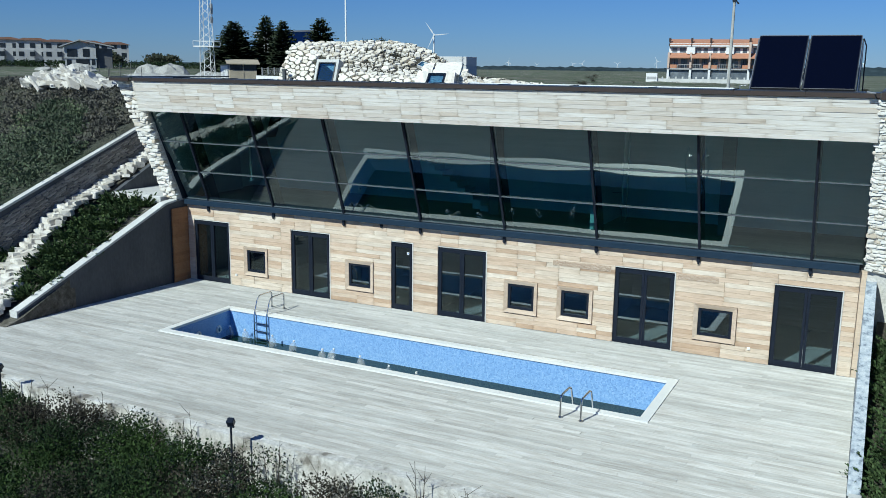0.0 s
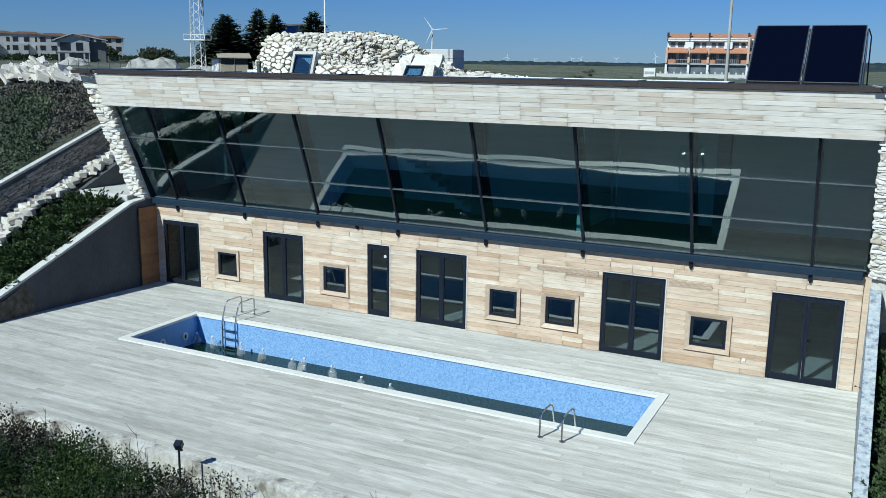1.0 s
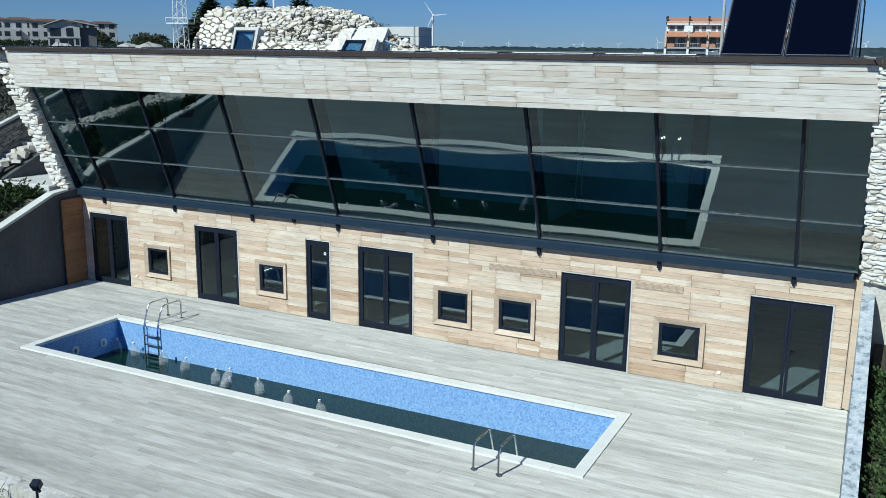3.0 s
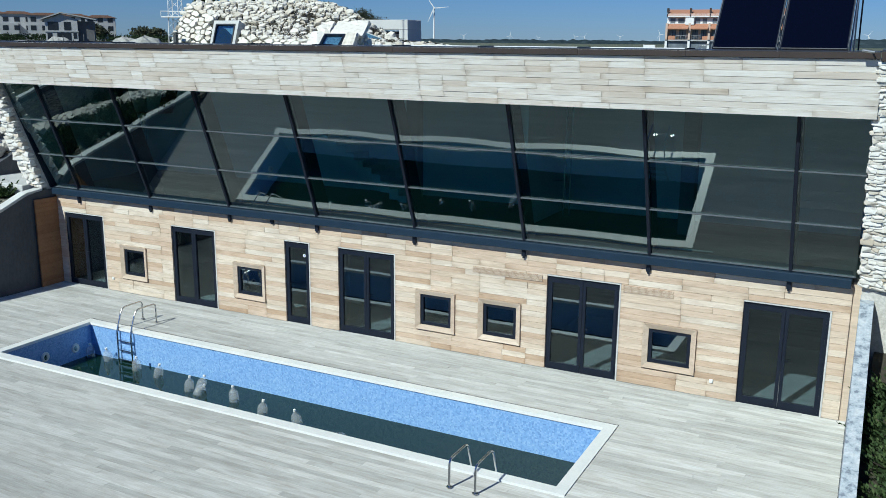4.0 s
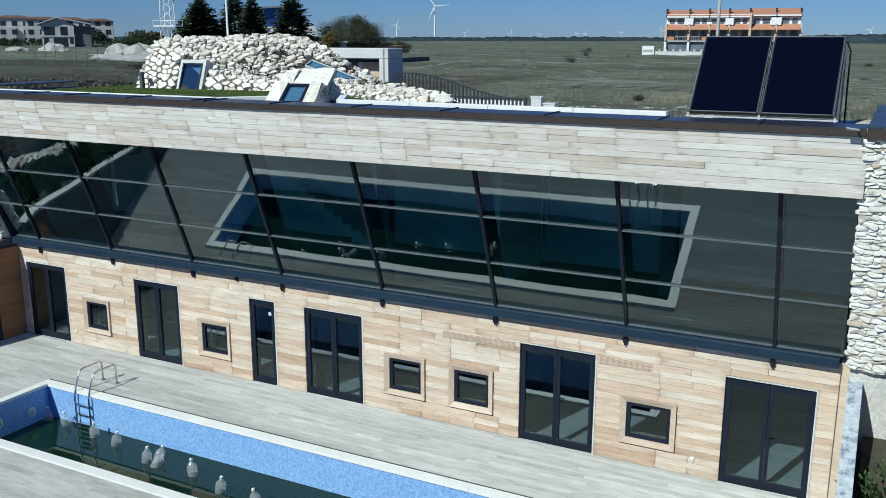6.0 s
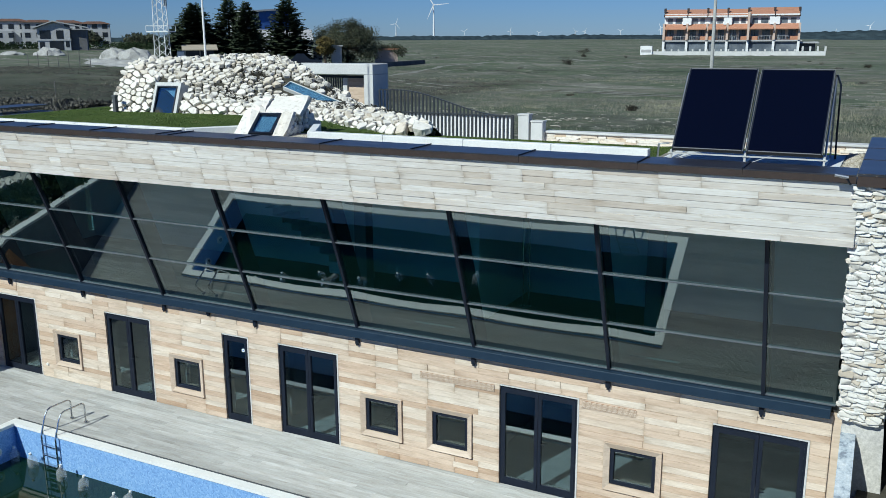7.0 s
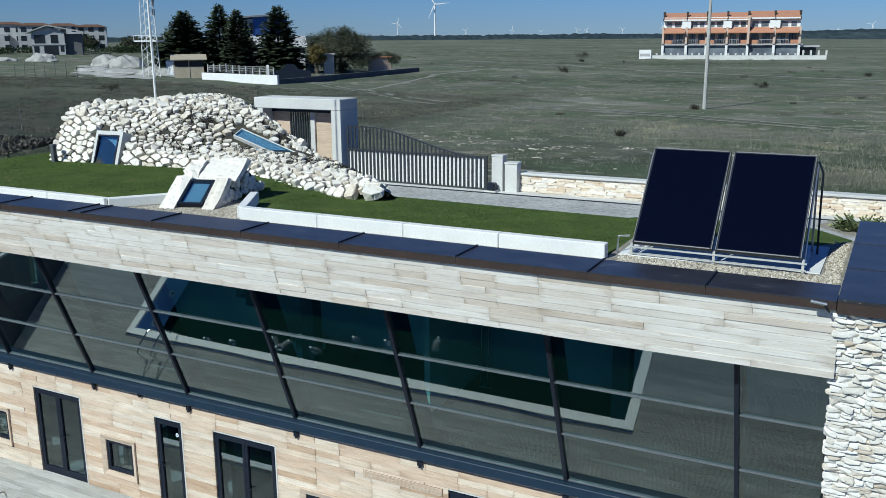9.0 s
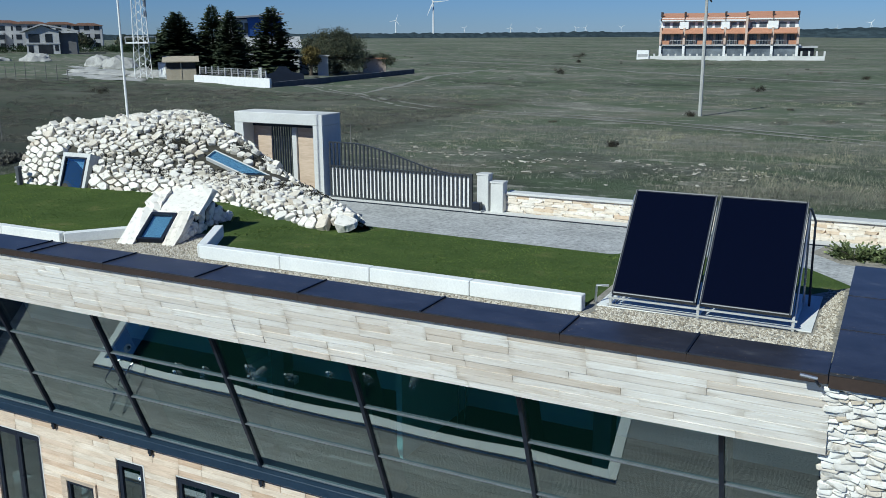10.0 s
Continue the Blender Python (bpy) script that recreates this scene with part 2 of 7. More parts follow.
def glass(name, tint, strength, coat=0.0, power=1.0, base=0.0):
    """Clear pane: tinted see-through with a mirror coat by Fresnel, or a coat that grows with the slant."""
    m = bpy.data.materials.new(name)
    m.use_nodes = True
    nt = m.node_tree
    nt.nodes.remove(nt.nodes["Principled BSDF"])
    tr = nt.nodes.new("ShaderNodeBsdfTransparent")
    tr.inputs[0].default_value = (*tint, 1)
    gl = nt.nodes.new("ShaderNodeBsdfGlossy")
    gl.inputs["Roughness"].default_value = 0.0
    gl.inputs["Color"].default_value = (0.86, 0.98, 0.98, 1)
    fr = node(nt, "ShaderNodeFresnel", IOR=strength)
    mix = nt.nodes.new("ShaderNodeMixShader")
    nt.links.new(fr.outputs[0], mix.inputs[0])
    if coat:
        lw = node(nt, "ShaderNodeLayerWeight", Blend=0.5)
        grow = node(nt, "ShaderNodeMath", op="MULTIPLY")
        steeper = node(nt, "ShaderNodeMath", op="POWER")
        nt.links.new(lw.outputs["Facing"], steeper.inputs[0])
        steeper.inputs[1].default_value = power
        nt.links.new(steeper.outputs[0], grow.inputs[0])
        grow.inputs[1].default_value = coat
        plus = node(nt, "ShaderNodeMath", op="ADD")
        nt.links.new(grow.outputs[0], plus.inputs[0])
        plus.inputs[1].default_value = base
        nt.links.new(plus.outputs[0], mix.inputs[0])
    nt.links.new(tr.outputs[0], mix.inputs[1])
    nt.links.new(gl.outputs[0], mix.inputs[2])
    nt.links.new(mix.outputs[0], nt.nodes["Material Output"].inputs[0])
    return m


MOSAIC, WATER = mosaic(), water()
GLASS = glass("dark_tinted_glass", (0.36, 0.64, 0.66), 2.0, 0.72, 1.6, 0.13)
DOOR_GLASS = glass("door_glass", (0.42, 0.5, 0.54), 1.7, 0.6, 2.0, 0.15)
SKY_GLASS = glass("roof_window_glass", (0.7, 0.83, 0.9), 1.5, 0.5, 2.0, 0.12)
# Pale board added behind roof panes: reflected sky blue as a colour.
SKY_BACKING = mottled("sky_sheen_backing", [(0.3, (0.5, 0.55, 0.6)), (0.7, (0.58, 0.62, 0.66))], 1.5, 0.9, 20, 0.1)
COLLECTOR, _, cb = material("collector_absorber", (0.0015, 0.002, 0.007), 0.1)
cb.inputs["Coat Weight"].default_value = 0.1
cb.inputs["Specular IOR Level"].default_value = 0.35
GRASS_SOIL = mottled("lawn_green", [(0.3, (0.055, 0.088, 0.022)), (0.6, (0.08, 0.118, 0.032)), (0.7, (0.14, 0.148, 0.055))], 1.2, 0.95, 30, 0.6, 0.6, 0.03, spec=0.1)
GRAVEL_BED = mottled("gravel_bed", [(0.3, (0.2, 0.185, 0.155)), (0.7, (0.36, 0.335, 0.285))], 6, 0.95, 40, 0.6, 0.6, 0.02)
PAVING = mottled("grey_drive_paving", [(0.3, (0.33, 0.335, 0.33)), (0.7, (0.46, 0.465, 0.46))], 0.8, 0.9, 9, 0.7, 0.5, 0.02)


def leafy(name, stops, rough=0.8, patch_scale=1.0):
    m, nt, b = material(name, stops[0][1], rough)
    col = ramp(nt, pieces_random(nt, True), stops)
    patch = grain(nt, place(nt), patch_scale, 4, 0.6)
    col = mixed(nt, 1.0, col, ramp(nt, patch, [(0.33, (0.6, 0.64, 0.66)), (0.52, (1, 1, 1)), (0.68, (1.45, 1.4, 1.2))]), "MULTIPLY")
    nt.links.new(col, b.inputs["Base Color"])
    b.inputs["Specular IOR Level"].default_value = 0.08
    return m


JUNIPER = leafy("juniper_needles", [(0.0, (0.034, 0.056, 0.024)), (0.5, (0.056, 0.09, 0.037)), (1.0, (0.088, 0.124, 0.054))], patch_scale=2.0)
PALE_JUNIPER = leafy("pale_juniper_needles", [(0.0, (0.08, 0.11, 0.045)), (0.5, (0.13, 0.16, 0.07)), (1.0, (0.19, 0.22, 0.11))], patch_scale=2.0)
SCRUB = leafy("dark_scrub_leaves", [(0.0, (0.018, 0.027, 0.014)), (0.5, (0.026, 0.045, 0.02)), (0.85, (0.037, 0.062, 0.027)), (1.0, (0.052, 0.05, 0.036))])
GREEN_SCRUB = leafy("olive_scrub_leaves", [(0.0, (0.022, 0.036, 0.013)), (0.6, (0.036, 0.064, 0.02)), (1.0, (0.06, 0.096, 0.03))], patch_scale=0.8)
HILL_BRUSH = leafy("grey_brown_hill_brush", [(0.0, (0.1, 0.098, 0.085)), (0.6, (0.125, 0.12, 0.104)), (1.0, (0.15, 0.144, 0.124))])
HILL_GREEN = leafy("dull_green_hill_scrub", [(0.0, (0.066, 0.088, 0.056)), (0.6, (0.09, 0.118, 0.074)), (1.0, (0.125, 0.142, 0.1))], patch_scale=0.4)
BRUSH = leafy("brown_brushwood", [(0.0, (0.028, 0.026, 0.02)), (0.6, (0.05, 0.046, 0.036)), (1.0, (0.085, 0.077, 0.062))])
LAWN = leafy("lawn_blades", [(0.0, (0.06, 0.094, 0.022)), (0.6, (0.09, 0.128, 0.034)), (1.0, (0.15, 0.17, 0.06))], patch_scale=0.9)
DRY = leafy("dry_grass", [(0.0, (0.14, 0.15, 0.11)), (0.6, (0.22, 0.22, 0.17)), (1.0, (0.32, 0.3, 0.24))], patch_scale=0.15)
CONIFER = leafy("conifer_needles", [(0.0, (0.03, 0.042, 0.027)), (1.0, (0.075, 0.092, 0.056))], patch_scale=0.6)
YELLOWING = leafy("yellowing_leaves", [(0.0, (0.08, 0.07, 0.03)), (1.0, (0.17, 0.13, 0.05))], patch_scale=0.5)
BROAD = leafy("autumn_leaves", [(0.0, (0.05, 0.058, 0.04)), (0.8, (0.085, 0.095, 0.066)), (1.0, (0.12, 0.1, 0.06))], patch_scale=0.5)
BARK, _, _ = material("bark", (0.09, 0.07, 0.05), 0.95)
TWIG, _, _ = material("dry_twig", (0.06, 0.05, 0.04), 0.95)


def field_material():
    m, nt, b = material("field_soil_grass", (0.1, 0.1, 0.06), 1.0)
    v = place(nt)
    far = grain(nt, place(nt, (0.02, 0.03, 1)), 1.0, 6, 0.65)
    mid = grain(nt, place(nt, (0.7, 0.8, 1)), 0.22, 6, 0.7)
    fine = grain(nt, v, 3.5, 6, 0.7)
    a = ramp(nt, far, [(0.36, (0.075, 0.084, 0.068)), (0.5, (0.145, 0.152, 0.128)), (0.64, (0.215, 0.214, 0.186))])
    c = ramp(nt, mid, [(0.3, (0.5, 0.66, 0.45)), (0.52, (1, 1, 1)), (0.7, (1.45, 1.42, 1.4))])
    col = mixed(nt, 0.8, a, c, "MULTIPLY")
    col = mixed(nt, 0.7, col, ramp(nt, fine, [(0.3, (0.4, 0.42, 0.38)), (0.65, (1.25, 1.22, 1.18))]), "MULTIPLY")
    nt.links.new(col, b.inputs["Base Color"])
    b.inputs["Specular IOR Level"].default_value = 0.05
    band = grain(nt, place(nt, (0.1, 0.2, 1)), 1.0, 5, 0.7)
    col = mixed(nt, ramp(nt, band, [(0.5, (0, 0, 0)), (0.62, (0.7, 0.7, 0.7))]), col, (0.185, 0.172, 0.135))
    green = grain(nt, place(nt, (0.3, 0.5, 1)), 0.35, 5, 0.65)
    col = mixed(nt, ramp(nt, green, [(0.45, (0, 0, 0)), (0.58, (0.75, 0.75, 0.75))]), col, (0.088, 0.118, 0.07))
    stony = grain(nt, place(nt, (0.5, 0.9, 1)), 0.8, 7, 0.75)
    col = mixed(nt, ramp(nt, stony, [(0.55, (0, 0, 0)), (0.64, (0.75, 0.75, 0.75))]), col, (0.34, 0.325, 0.275))
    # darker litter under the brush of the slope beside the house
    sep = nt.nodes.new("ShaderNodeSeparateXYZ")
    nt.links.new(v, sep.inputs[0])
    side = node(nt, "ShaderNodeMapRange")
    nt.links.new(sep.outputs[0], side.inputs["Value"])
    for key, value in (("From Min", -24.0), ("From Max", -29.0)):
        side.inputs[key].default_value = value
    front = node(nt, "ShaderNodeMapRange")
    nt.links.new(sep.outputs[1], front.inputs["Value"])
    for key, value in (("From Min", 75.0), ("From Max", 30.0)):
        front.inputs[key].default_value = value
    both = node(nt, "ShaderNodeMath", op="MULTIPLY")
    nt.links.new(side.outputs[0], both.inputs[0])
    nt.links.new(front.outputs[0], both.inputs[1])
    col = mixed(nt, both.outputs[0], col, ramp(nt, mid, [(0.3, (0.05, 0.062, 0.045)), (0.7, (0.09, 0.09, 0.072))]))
    nt.links.new(col, b.inputs["Base Color"])
    bump(nt, b, fine, 1.0, 0.15)
    return m


FIELD = field_material()


# ---- builders ----
def part(name, bm, mat, parent=None, label="", smooth=False):
    me = bpy.data.meshes.new(name)
    bm.normal_update()
    bm.to_mesh(me)
    bm.free()
    me.materials.append(mat)
    if smooth:
        me.shade_smooth()
    ob = new(name, me)
    if parent is not None:
        ob.parent = parent
    if label:
        tagged(ob, label)
    return ob


def thing(name, at, label, category, group="", kind="", turn=0.0):
    ob = new(name)
    ob.matrix_world = pose(*at, 0, 0, turn)
    return tagged(ob, label, category, group, kind)


def box(bm, x0, x1, y0, y1, z0, z1, bevel=0.0):
    v = [bm.verts.new(p) for p in ((x0, y0, z0), (x1, y0, z0), (x1, y1, z0), (x0, y1, z0), (x0, y0, z1), (x1, y0, z1), (x1, y1, z1), (x0, y1, z1))]
    f = [bm.faces.new([v[i] for i in q]) for q in ((3, 2, 1, 0), (4, 5, 6, 7), (0, 1, 5, 4), (1, 2, 6, 5), (2, 3, 7, 6), (3, 0, 4, 7))]
    if bevel:
        bmesh.ops.bevel(bm, geom=list({e for g in f for e in g.edges}), offset=bevel, segments=1, affect="EDGES")
    return v


def boxed(*sizes, bevel=0.0):
    bm = bmesh.new()
    box(bm, *sizes, bevel=bevel)
    return bm


def prism(points, lo, hi, axis="x"):
    """A solid from an outline in the plane across axis."""
    bm = bmesh.new()

    def at(p, h):
        return {"x": (h, p[0], p[1]), "y": (p[0], h, p[1]), "z": (p[0], p[1], h)}[axis]
    a = [bm.verts.new(at(p, lo)) for p in points]
    b = [bm.verts.new(at(p, hi)) for p in points]
    bm.faces.new(a[::-1])
    bm.faces.new(b)
    n = len(points)
    for i in range(n):
        bm.faces.new((a[i], a[(i + 1) % n], b[(i + 1) % n], b[i]))
    bmesh.ops.recalc_face_normals(bm, faces=bm.faces)
    return bm


def tube(bm, points, r, sides=8):
    """A round bar along points."""
    pts = [Vector(p) for p in points]
    rings = []
    for i, p in enumerate(pts):
        d = (pts[min(i + 1, len(pts) - 1)] - pts[max(i - 1, 0)]).normalized()
        u = d.orthogonal().normalized() if abs(d.x) > 0.9 or i == 0 and False else d.cross(Vector((1, 0, 0))).normalized()
        w = d.cross(u)
        rr = r[i] if isinstance(r, (list, tuple)) else r
        rings.append([bm.verts.new(p + rr * (math.cos(a) * u + math.sin(a) * w)) for a in (2 * math.pi * k / sides for k in range(sides))])
    for a, b in zip(rings, rings[1:]):
        for k in range(sides):
            bm.faces.new((a[k], a[(k + 1) % sides], b[(k + 1) % sides], b[k]))
    bm.faces.new(rings[0][::-1])
    bm.faces.new(rings[-1])


def tubed(points, r, sides=8):
    bm = bmesh.new()
    tube(bm, points, r, sides)
    return bm


def arc(c, r, a0, a1, n, plane="yz"):
    out = []
    for k in range(n + 1):
        a = radians(a0 + (a1 - a0) * k / n)
        out.append((c[0], c[1] + r * math.cos(a), c[2] + r * math.sin(a)) if plane == "yz" else (c[0] + r * math.cos(a), c[1], c[2] + r * math.sin(a)))
    return out


def unit_box_mesh(name, mat):
    bm = boxed(-0.5, 0.5, -0.5, 0.5, -0.5, 0.5)
    me = bpy.data.meshes.new(name)
    bm.to_mesh(me)
    bm.free()
    me.materials.append(mat)
    return me


def piece(name, me, parent, m):
    ob = new(name, me)
    ob.parent = parent
    ob.matrix_basis = m
    return ob


def scaled(x, y, z, sx, sy, sz, rx=0, ry=0, rz=0):
    return pose(x, y, z, rx, ry, rz) @ Matrix.Diagonal((sx, sy, sz, 1))


def hull_stone(seed, flat=0.8, points=15, ball=0.75):
    """Corners and faces of an angular broken stone about one unit across."""
    rng = random.Random(seed)
    bm = bmesh.new()
    for _ in range(points):
        p = Vector((rng.uniform(-1, 1), rng.uniform(-1, 1), rng.uniform(-1, 1)))
        p /= max(max(abs(p.x), abs(p.y), abs(p.z)), ball * p.length)
        bm.verts.new((p.x * 0.5, p.y * 0.5, p.z * 0.5 * flat))
    out = bmesh.ops.convex_hull(bm, input=bm.verts[:])
    spare = [v for v in out["geom_interior"] + out["geom_unused"] if isinstance(v, bmesh.types.BMVert)]
    bmesh.ops.delete(bm, geom=list(set(spare)), context="VERTS")
    bmesh.ops.recalc_face_normals(bm, faces=bm.faces)
    bm.verts.index_update()
    verts = [v.co.copy() for v in bm.verts]
    faces = [tuple(v.index for v in f.verts) for f in bm.faces]
    bm.free()
    return verts, faces


def stone_mesh(name, shape, mat):
    me = bpy.data.meshes.new(name)
    me.from_pydata([tuple(v) for v in shape[0]], [], shape[1])
    me.materials.append(mat)
    return me


def join_rock(bm, rng, m, flat=0.7):
    tmp = bmesh.ops.create_icosphere(bm, subdivisions=1, radius=0.5)["verts"]
    for v in tmp:
        c = Vector([max(-0.42, min(0.42, k * 1.3)) for k in v.co]).lerp(v.co, 0.3) * rng.uniform(0.84, 1.16)
        c.z *= flat
        v.co = m @ c


def raw_mesh(name, verts, faces, mat, parent=None, smooth=False):
    me = bpy.data.meshes.new(name)
    me.from_pydata(verts, [], faces)
    me.materials.append(mat)
    if smooth:
        me.shade_smooth()
    ob = new(name, me)
    if parent is not None:
        ob.parent = parent
    return ob


# ---- the ground ----
def smooth_step(a, b, v):
    t = max(0.0, min(1.0, (v - a) / (b - a)))
    return t * t * (3 - 2 * t)


def hill(y):
    """Height of the slope beside the house."""
    z = 4.75 + 0.4 * y
    if z > 6.2:
        z = 6.2 + 0.5 * (1 - math.exp(-(z - 6.2) / 0.5))
    return max(-1.6, z)


def land(x, y):
    back = 5.2 - 0.25 * smooth_step(40, 200, math.hypot(x, y))
    back += 0.75 * smooth_step(-40, -90, x) + 0.9 * smooth_step(-110, -200, x)
    side = hill(y)
    if y > 6:
        side = side + (back - side) * smooth_step(6, 26, y)
    if -26.0 < x < 1.2:
        if -10.6 < y < 4.6:
            return -3.2
        if y >= 4.6:
            return back
        return -1.25 - 0.05 * (-10.6 - y)
    far_left = smooth_step(-34, -70, x)
    z = side * (1 - far_left) + max(side, back * smooth_step(-14, 4, y) + side * (1 - smooth_step(-14, 4, y))) * far_left
    z += 0.25 * (noise.noise((x * 0.25, y * 0.25, 0)) + 0.5 * noise.noise((x * 0.9, y * 0.9, 3)))
    return z


def steps_of(pairs):
    out = []
    for a, b, n in pairs:
        out += [a + (b - a) * k / n for k in range(n)]
    return out + [pairs[-1][1]]


gx = steps_of([(-4000, -900, 6), (-900, -200, 14), (-200, -60, 28), (-60, -26.2, 34), (-26.2, -25.9, 1), (-25.9, 1.1, 9), (1.1, 1.4, 1), (1.4, 30, 26), (30, 200, 24), (200, 4000, 10)])
gy = steps_of([(-400, -60, 8), (-60, -10.7, 40), (-10.7, -10.4, 1), (-10.4, 4.5, 16), (4.5, 4.8, 1), (4.8, 60, 50), (60, 260, 40), (260, 900, 12), (900, 4500, 8)])
verts = [(x, y, land(x, y)) for y in gy for x in gx]
nx = len(gx)
verts_z = [q[2] for q in verts]
faces = [(j * nx + i, j * nx + i + 1, (j + 1) * nx + i + 1, (j + 1) * nx + i) for j in range(len(gy) - 1) for i in range(nx - 1)]
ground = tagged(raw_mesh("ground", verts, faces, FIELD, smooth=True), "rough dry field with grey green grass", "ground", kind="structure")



def ground_z(x, y):
    """Height of the ground sheet, between its corners."""
    i = max(0, min(len(gx) - 2, int(np.searchsorted(gx, x)) - 1))
    j = max(0, min(len(gy) - 2, int(np.searchsorted(gy, y)) - 1))
    u, w = (x - gx[i]) / (gx[i + 1] - gx[i]), (y - gy[j]) / (gy[j + 1] - gy[j])
    a, b, c, d = (verts_z[(j + q) * nx + i + p] for q in (0, 1) for p in (0, 1))
    return (a * (1 - u) + b * u) * (1 - w) + (c * (1 - u) + d * u) * w


# ---- the house: shell ----
X0, X1 = -22.1, -0.14          # ends of the facade
GLASS_FOOT, GLASS_HEAD = 2.95, 6.12


def y_glass(z):
    return -0.83 - 0.382 * (z - 5.05)


def y_pier(z):
    return -0.37 - 0.325 * (z - 3.03)


def y_fascia(z):
    return -1.63 - 0.3 * (z - 6.1)


def flat_part(name, bm, mat, label, category):
    return tagged(part(name, bm, mat), label, category, kind="structure")


DOORS = [(-21.81, -20.23), (-17.56, -16.01), (-13.64, -12.88), (-11.97, -10.34), (-6.35, -4.69), (-2.1, -0.48)]
WINDOWS = [(-19.45, -18.67), (-15.25, -14.42), (-9.6, -8.77), (-7.92, -7.08), (-4.0, -3.1)]
DOOR_TOP, WIN_LO, WIN_HI = 2.2, 0.56, 1.33
holes = sorted([(a, b, 0.0, DOOR_TOP) for a, b in DOORS] + [(a, b, WIN_LO, WIN_HI) for a, b in WINDOWS])

# masonry behind the boards, with its openings
bm = bmesh.new()
x = X0 - 0.3
for a, b, lo, hi in holes:
    box(bm, x, a, 0.03, 0.33, -0.1, 2.8)
    if lo > 0:
        box(bm, a, b, 0.03, 0.33, -0.1, lo)
    box(bm, a, b, 0.03, 0.33, hi, 2.8)
    x = b
box(bm, x, X1 + 0.3, 0.03, 0.33, -0.1, 2.8)
wall_front = flat_part("wall_front", bm, TRIM_WOOD, "timber clad ground floor wall with doors and windows", "wall")

flat_part("floor_lower", boxed(X0 - 0.2, X1 + 0.4, 0.06, 4.3, -0.25, 0.0), ROOM_FLOOR, "pale ground floor inside the rooms", "floor")
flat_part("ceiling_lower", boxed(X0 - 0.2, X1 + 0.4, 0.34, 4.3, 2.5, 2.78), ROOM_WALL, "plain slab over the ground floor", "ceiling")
flat_part("floor_upper", boxed(X0 - 0.4, X1 + 0.4, 0.06, 4.3, 2.784, 2.93), FLOOR_IN, "dark floor of the glazed storey", "floor")
flat_part("wall_back", boxed(X0 - 0.6, X1 + 0.6, 4.3, 4.55, 2.785, 6.5), PLASTER, "plain plaster wall at the back of the hall", "wall")
flat_part("wall_back_lower", boxed(X0 - 0.6, X1 + 0.6, 4.3, 4.55, -0.2, 2.78), ROOM_WALL, "wall at the back of the rooms, dimness in its colour", "wall")
flat_part("ceiling_upper", boxed(X0 - 0.5, X1 + 0.2, -1.25, 4.3, 6.2, 6.48), PLASTER, "plain ceiling above the glazed hall", "ceiling")
roof_outline = [(X0 - 0.5, -1.6), (X1 + 0.2, -1.6), (X1 + 0.2, 0.3), (-10.6, 0.3), (-11.6, 1.2), (-13.6, 1.2), (-13.6, 5.9), (-15.5, 6.9), (X0 - 0.5, 6.9)]
bm = prism(roof_outline, 6.505, 6.95, "z")
low_roof = prism([(-13.59, 5.85), (-13.59, 1.21), (-11.55, 1.21), (-10.55, 0.304), (X1 + 0.2, 0.304), (X1 + 0.2, 4.2), (-4.0, 4.95), (-4.2, 4.3), (-10.6, 4.4)], 6.505, 6.57, "z")
scrap = bpy.data.meshes.new("scrap")
low_roof.to_mesh(scrap)
low_roof.free()
bm.from_mesh(scrap)
bpy.data.meshes.remove(scrap)
flat_part("roof_slab", bm, CONCRETE, "concrete roof slab under gravel and lawn", "roof")
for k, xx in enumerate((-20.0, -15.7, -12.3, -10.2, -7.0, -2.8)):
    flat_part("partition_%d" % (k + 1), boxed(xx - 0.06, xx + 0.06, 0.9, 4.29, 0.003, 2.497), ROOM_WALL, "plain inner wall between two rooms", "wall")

# ---- steel beam, curtain wall ----
MULLIONS = [-21.08, -18.24, -15.4, -12.57, -9.74, -6.92, -4.08, -1.28]
TRANSOMS = [3.99, 5.03]


def slanted(x0, x1, za, zb, front, depth):
    """A bar that follows the lean of the glass."""
    return prism([(y_glass(za) - front, za), (y_glass(zb) - front, zb), (y_glass(zb) - front + depth, zb), (y_glass(za) - front + depth, za)], x0, x1)


def left_end(z):
    return -22.12 - 0.11 * (z - 3.0)


# Sun caught on the transoms' top edges is put into this pale grey.
TRANSOM = mottled("sunlit_grey_transom", [(0.3, (0.13, 0.15, 0.17)), (0.7, (0.17, 0.19, 0.21))], 3, 0.4, 40, 0.1, 0.0)
curtain = thing("curtain_wall", ((X0 + X1) / 2, 0, GLASS_FOOT), "leaning wall of dark tinted glass in navy steel frames", "glass wall", kind="structure")
back_to = Matrix.Translation((-(X0 + X1) / 2, 0, -GLASS_FOOT))


def shift(bm, m):
    bmesh.ops.transform(bm, matrix=m, verts=bm.verts)
    return bm


for xm in MULLIONS:
    part("mullion", shift(slanted(xm - 0.032, xm + 0.032, GLASS_FOOT, 6.3, 0.05, 0.14), back_to), NAVY, curtain)
    part("inner_fin", shift(slanted(xm - 0.05, xm + 0.05, GLASS_FOOT, 6.19, -0.12, 0.42), back_to), NAVY, curtain)
for zt in TRANSOMS + [GLASS_FOOT + 0.02]:
    cells = [left_end(zt)] + MULLIONS + [-0.07]
    for a, b in zip(cells, cells[1:]):
        part("transom", shift(slanted(a + 0.034, b - 0.034, zt - 0.014, zt + 0.014, 0.035, 0.09), back_to), TRANSOM, curtain)
bm = bmesh.new()
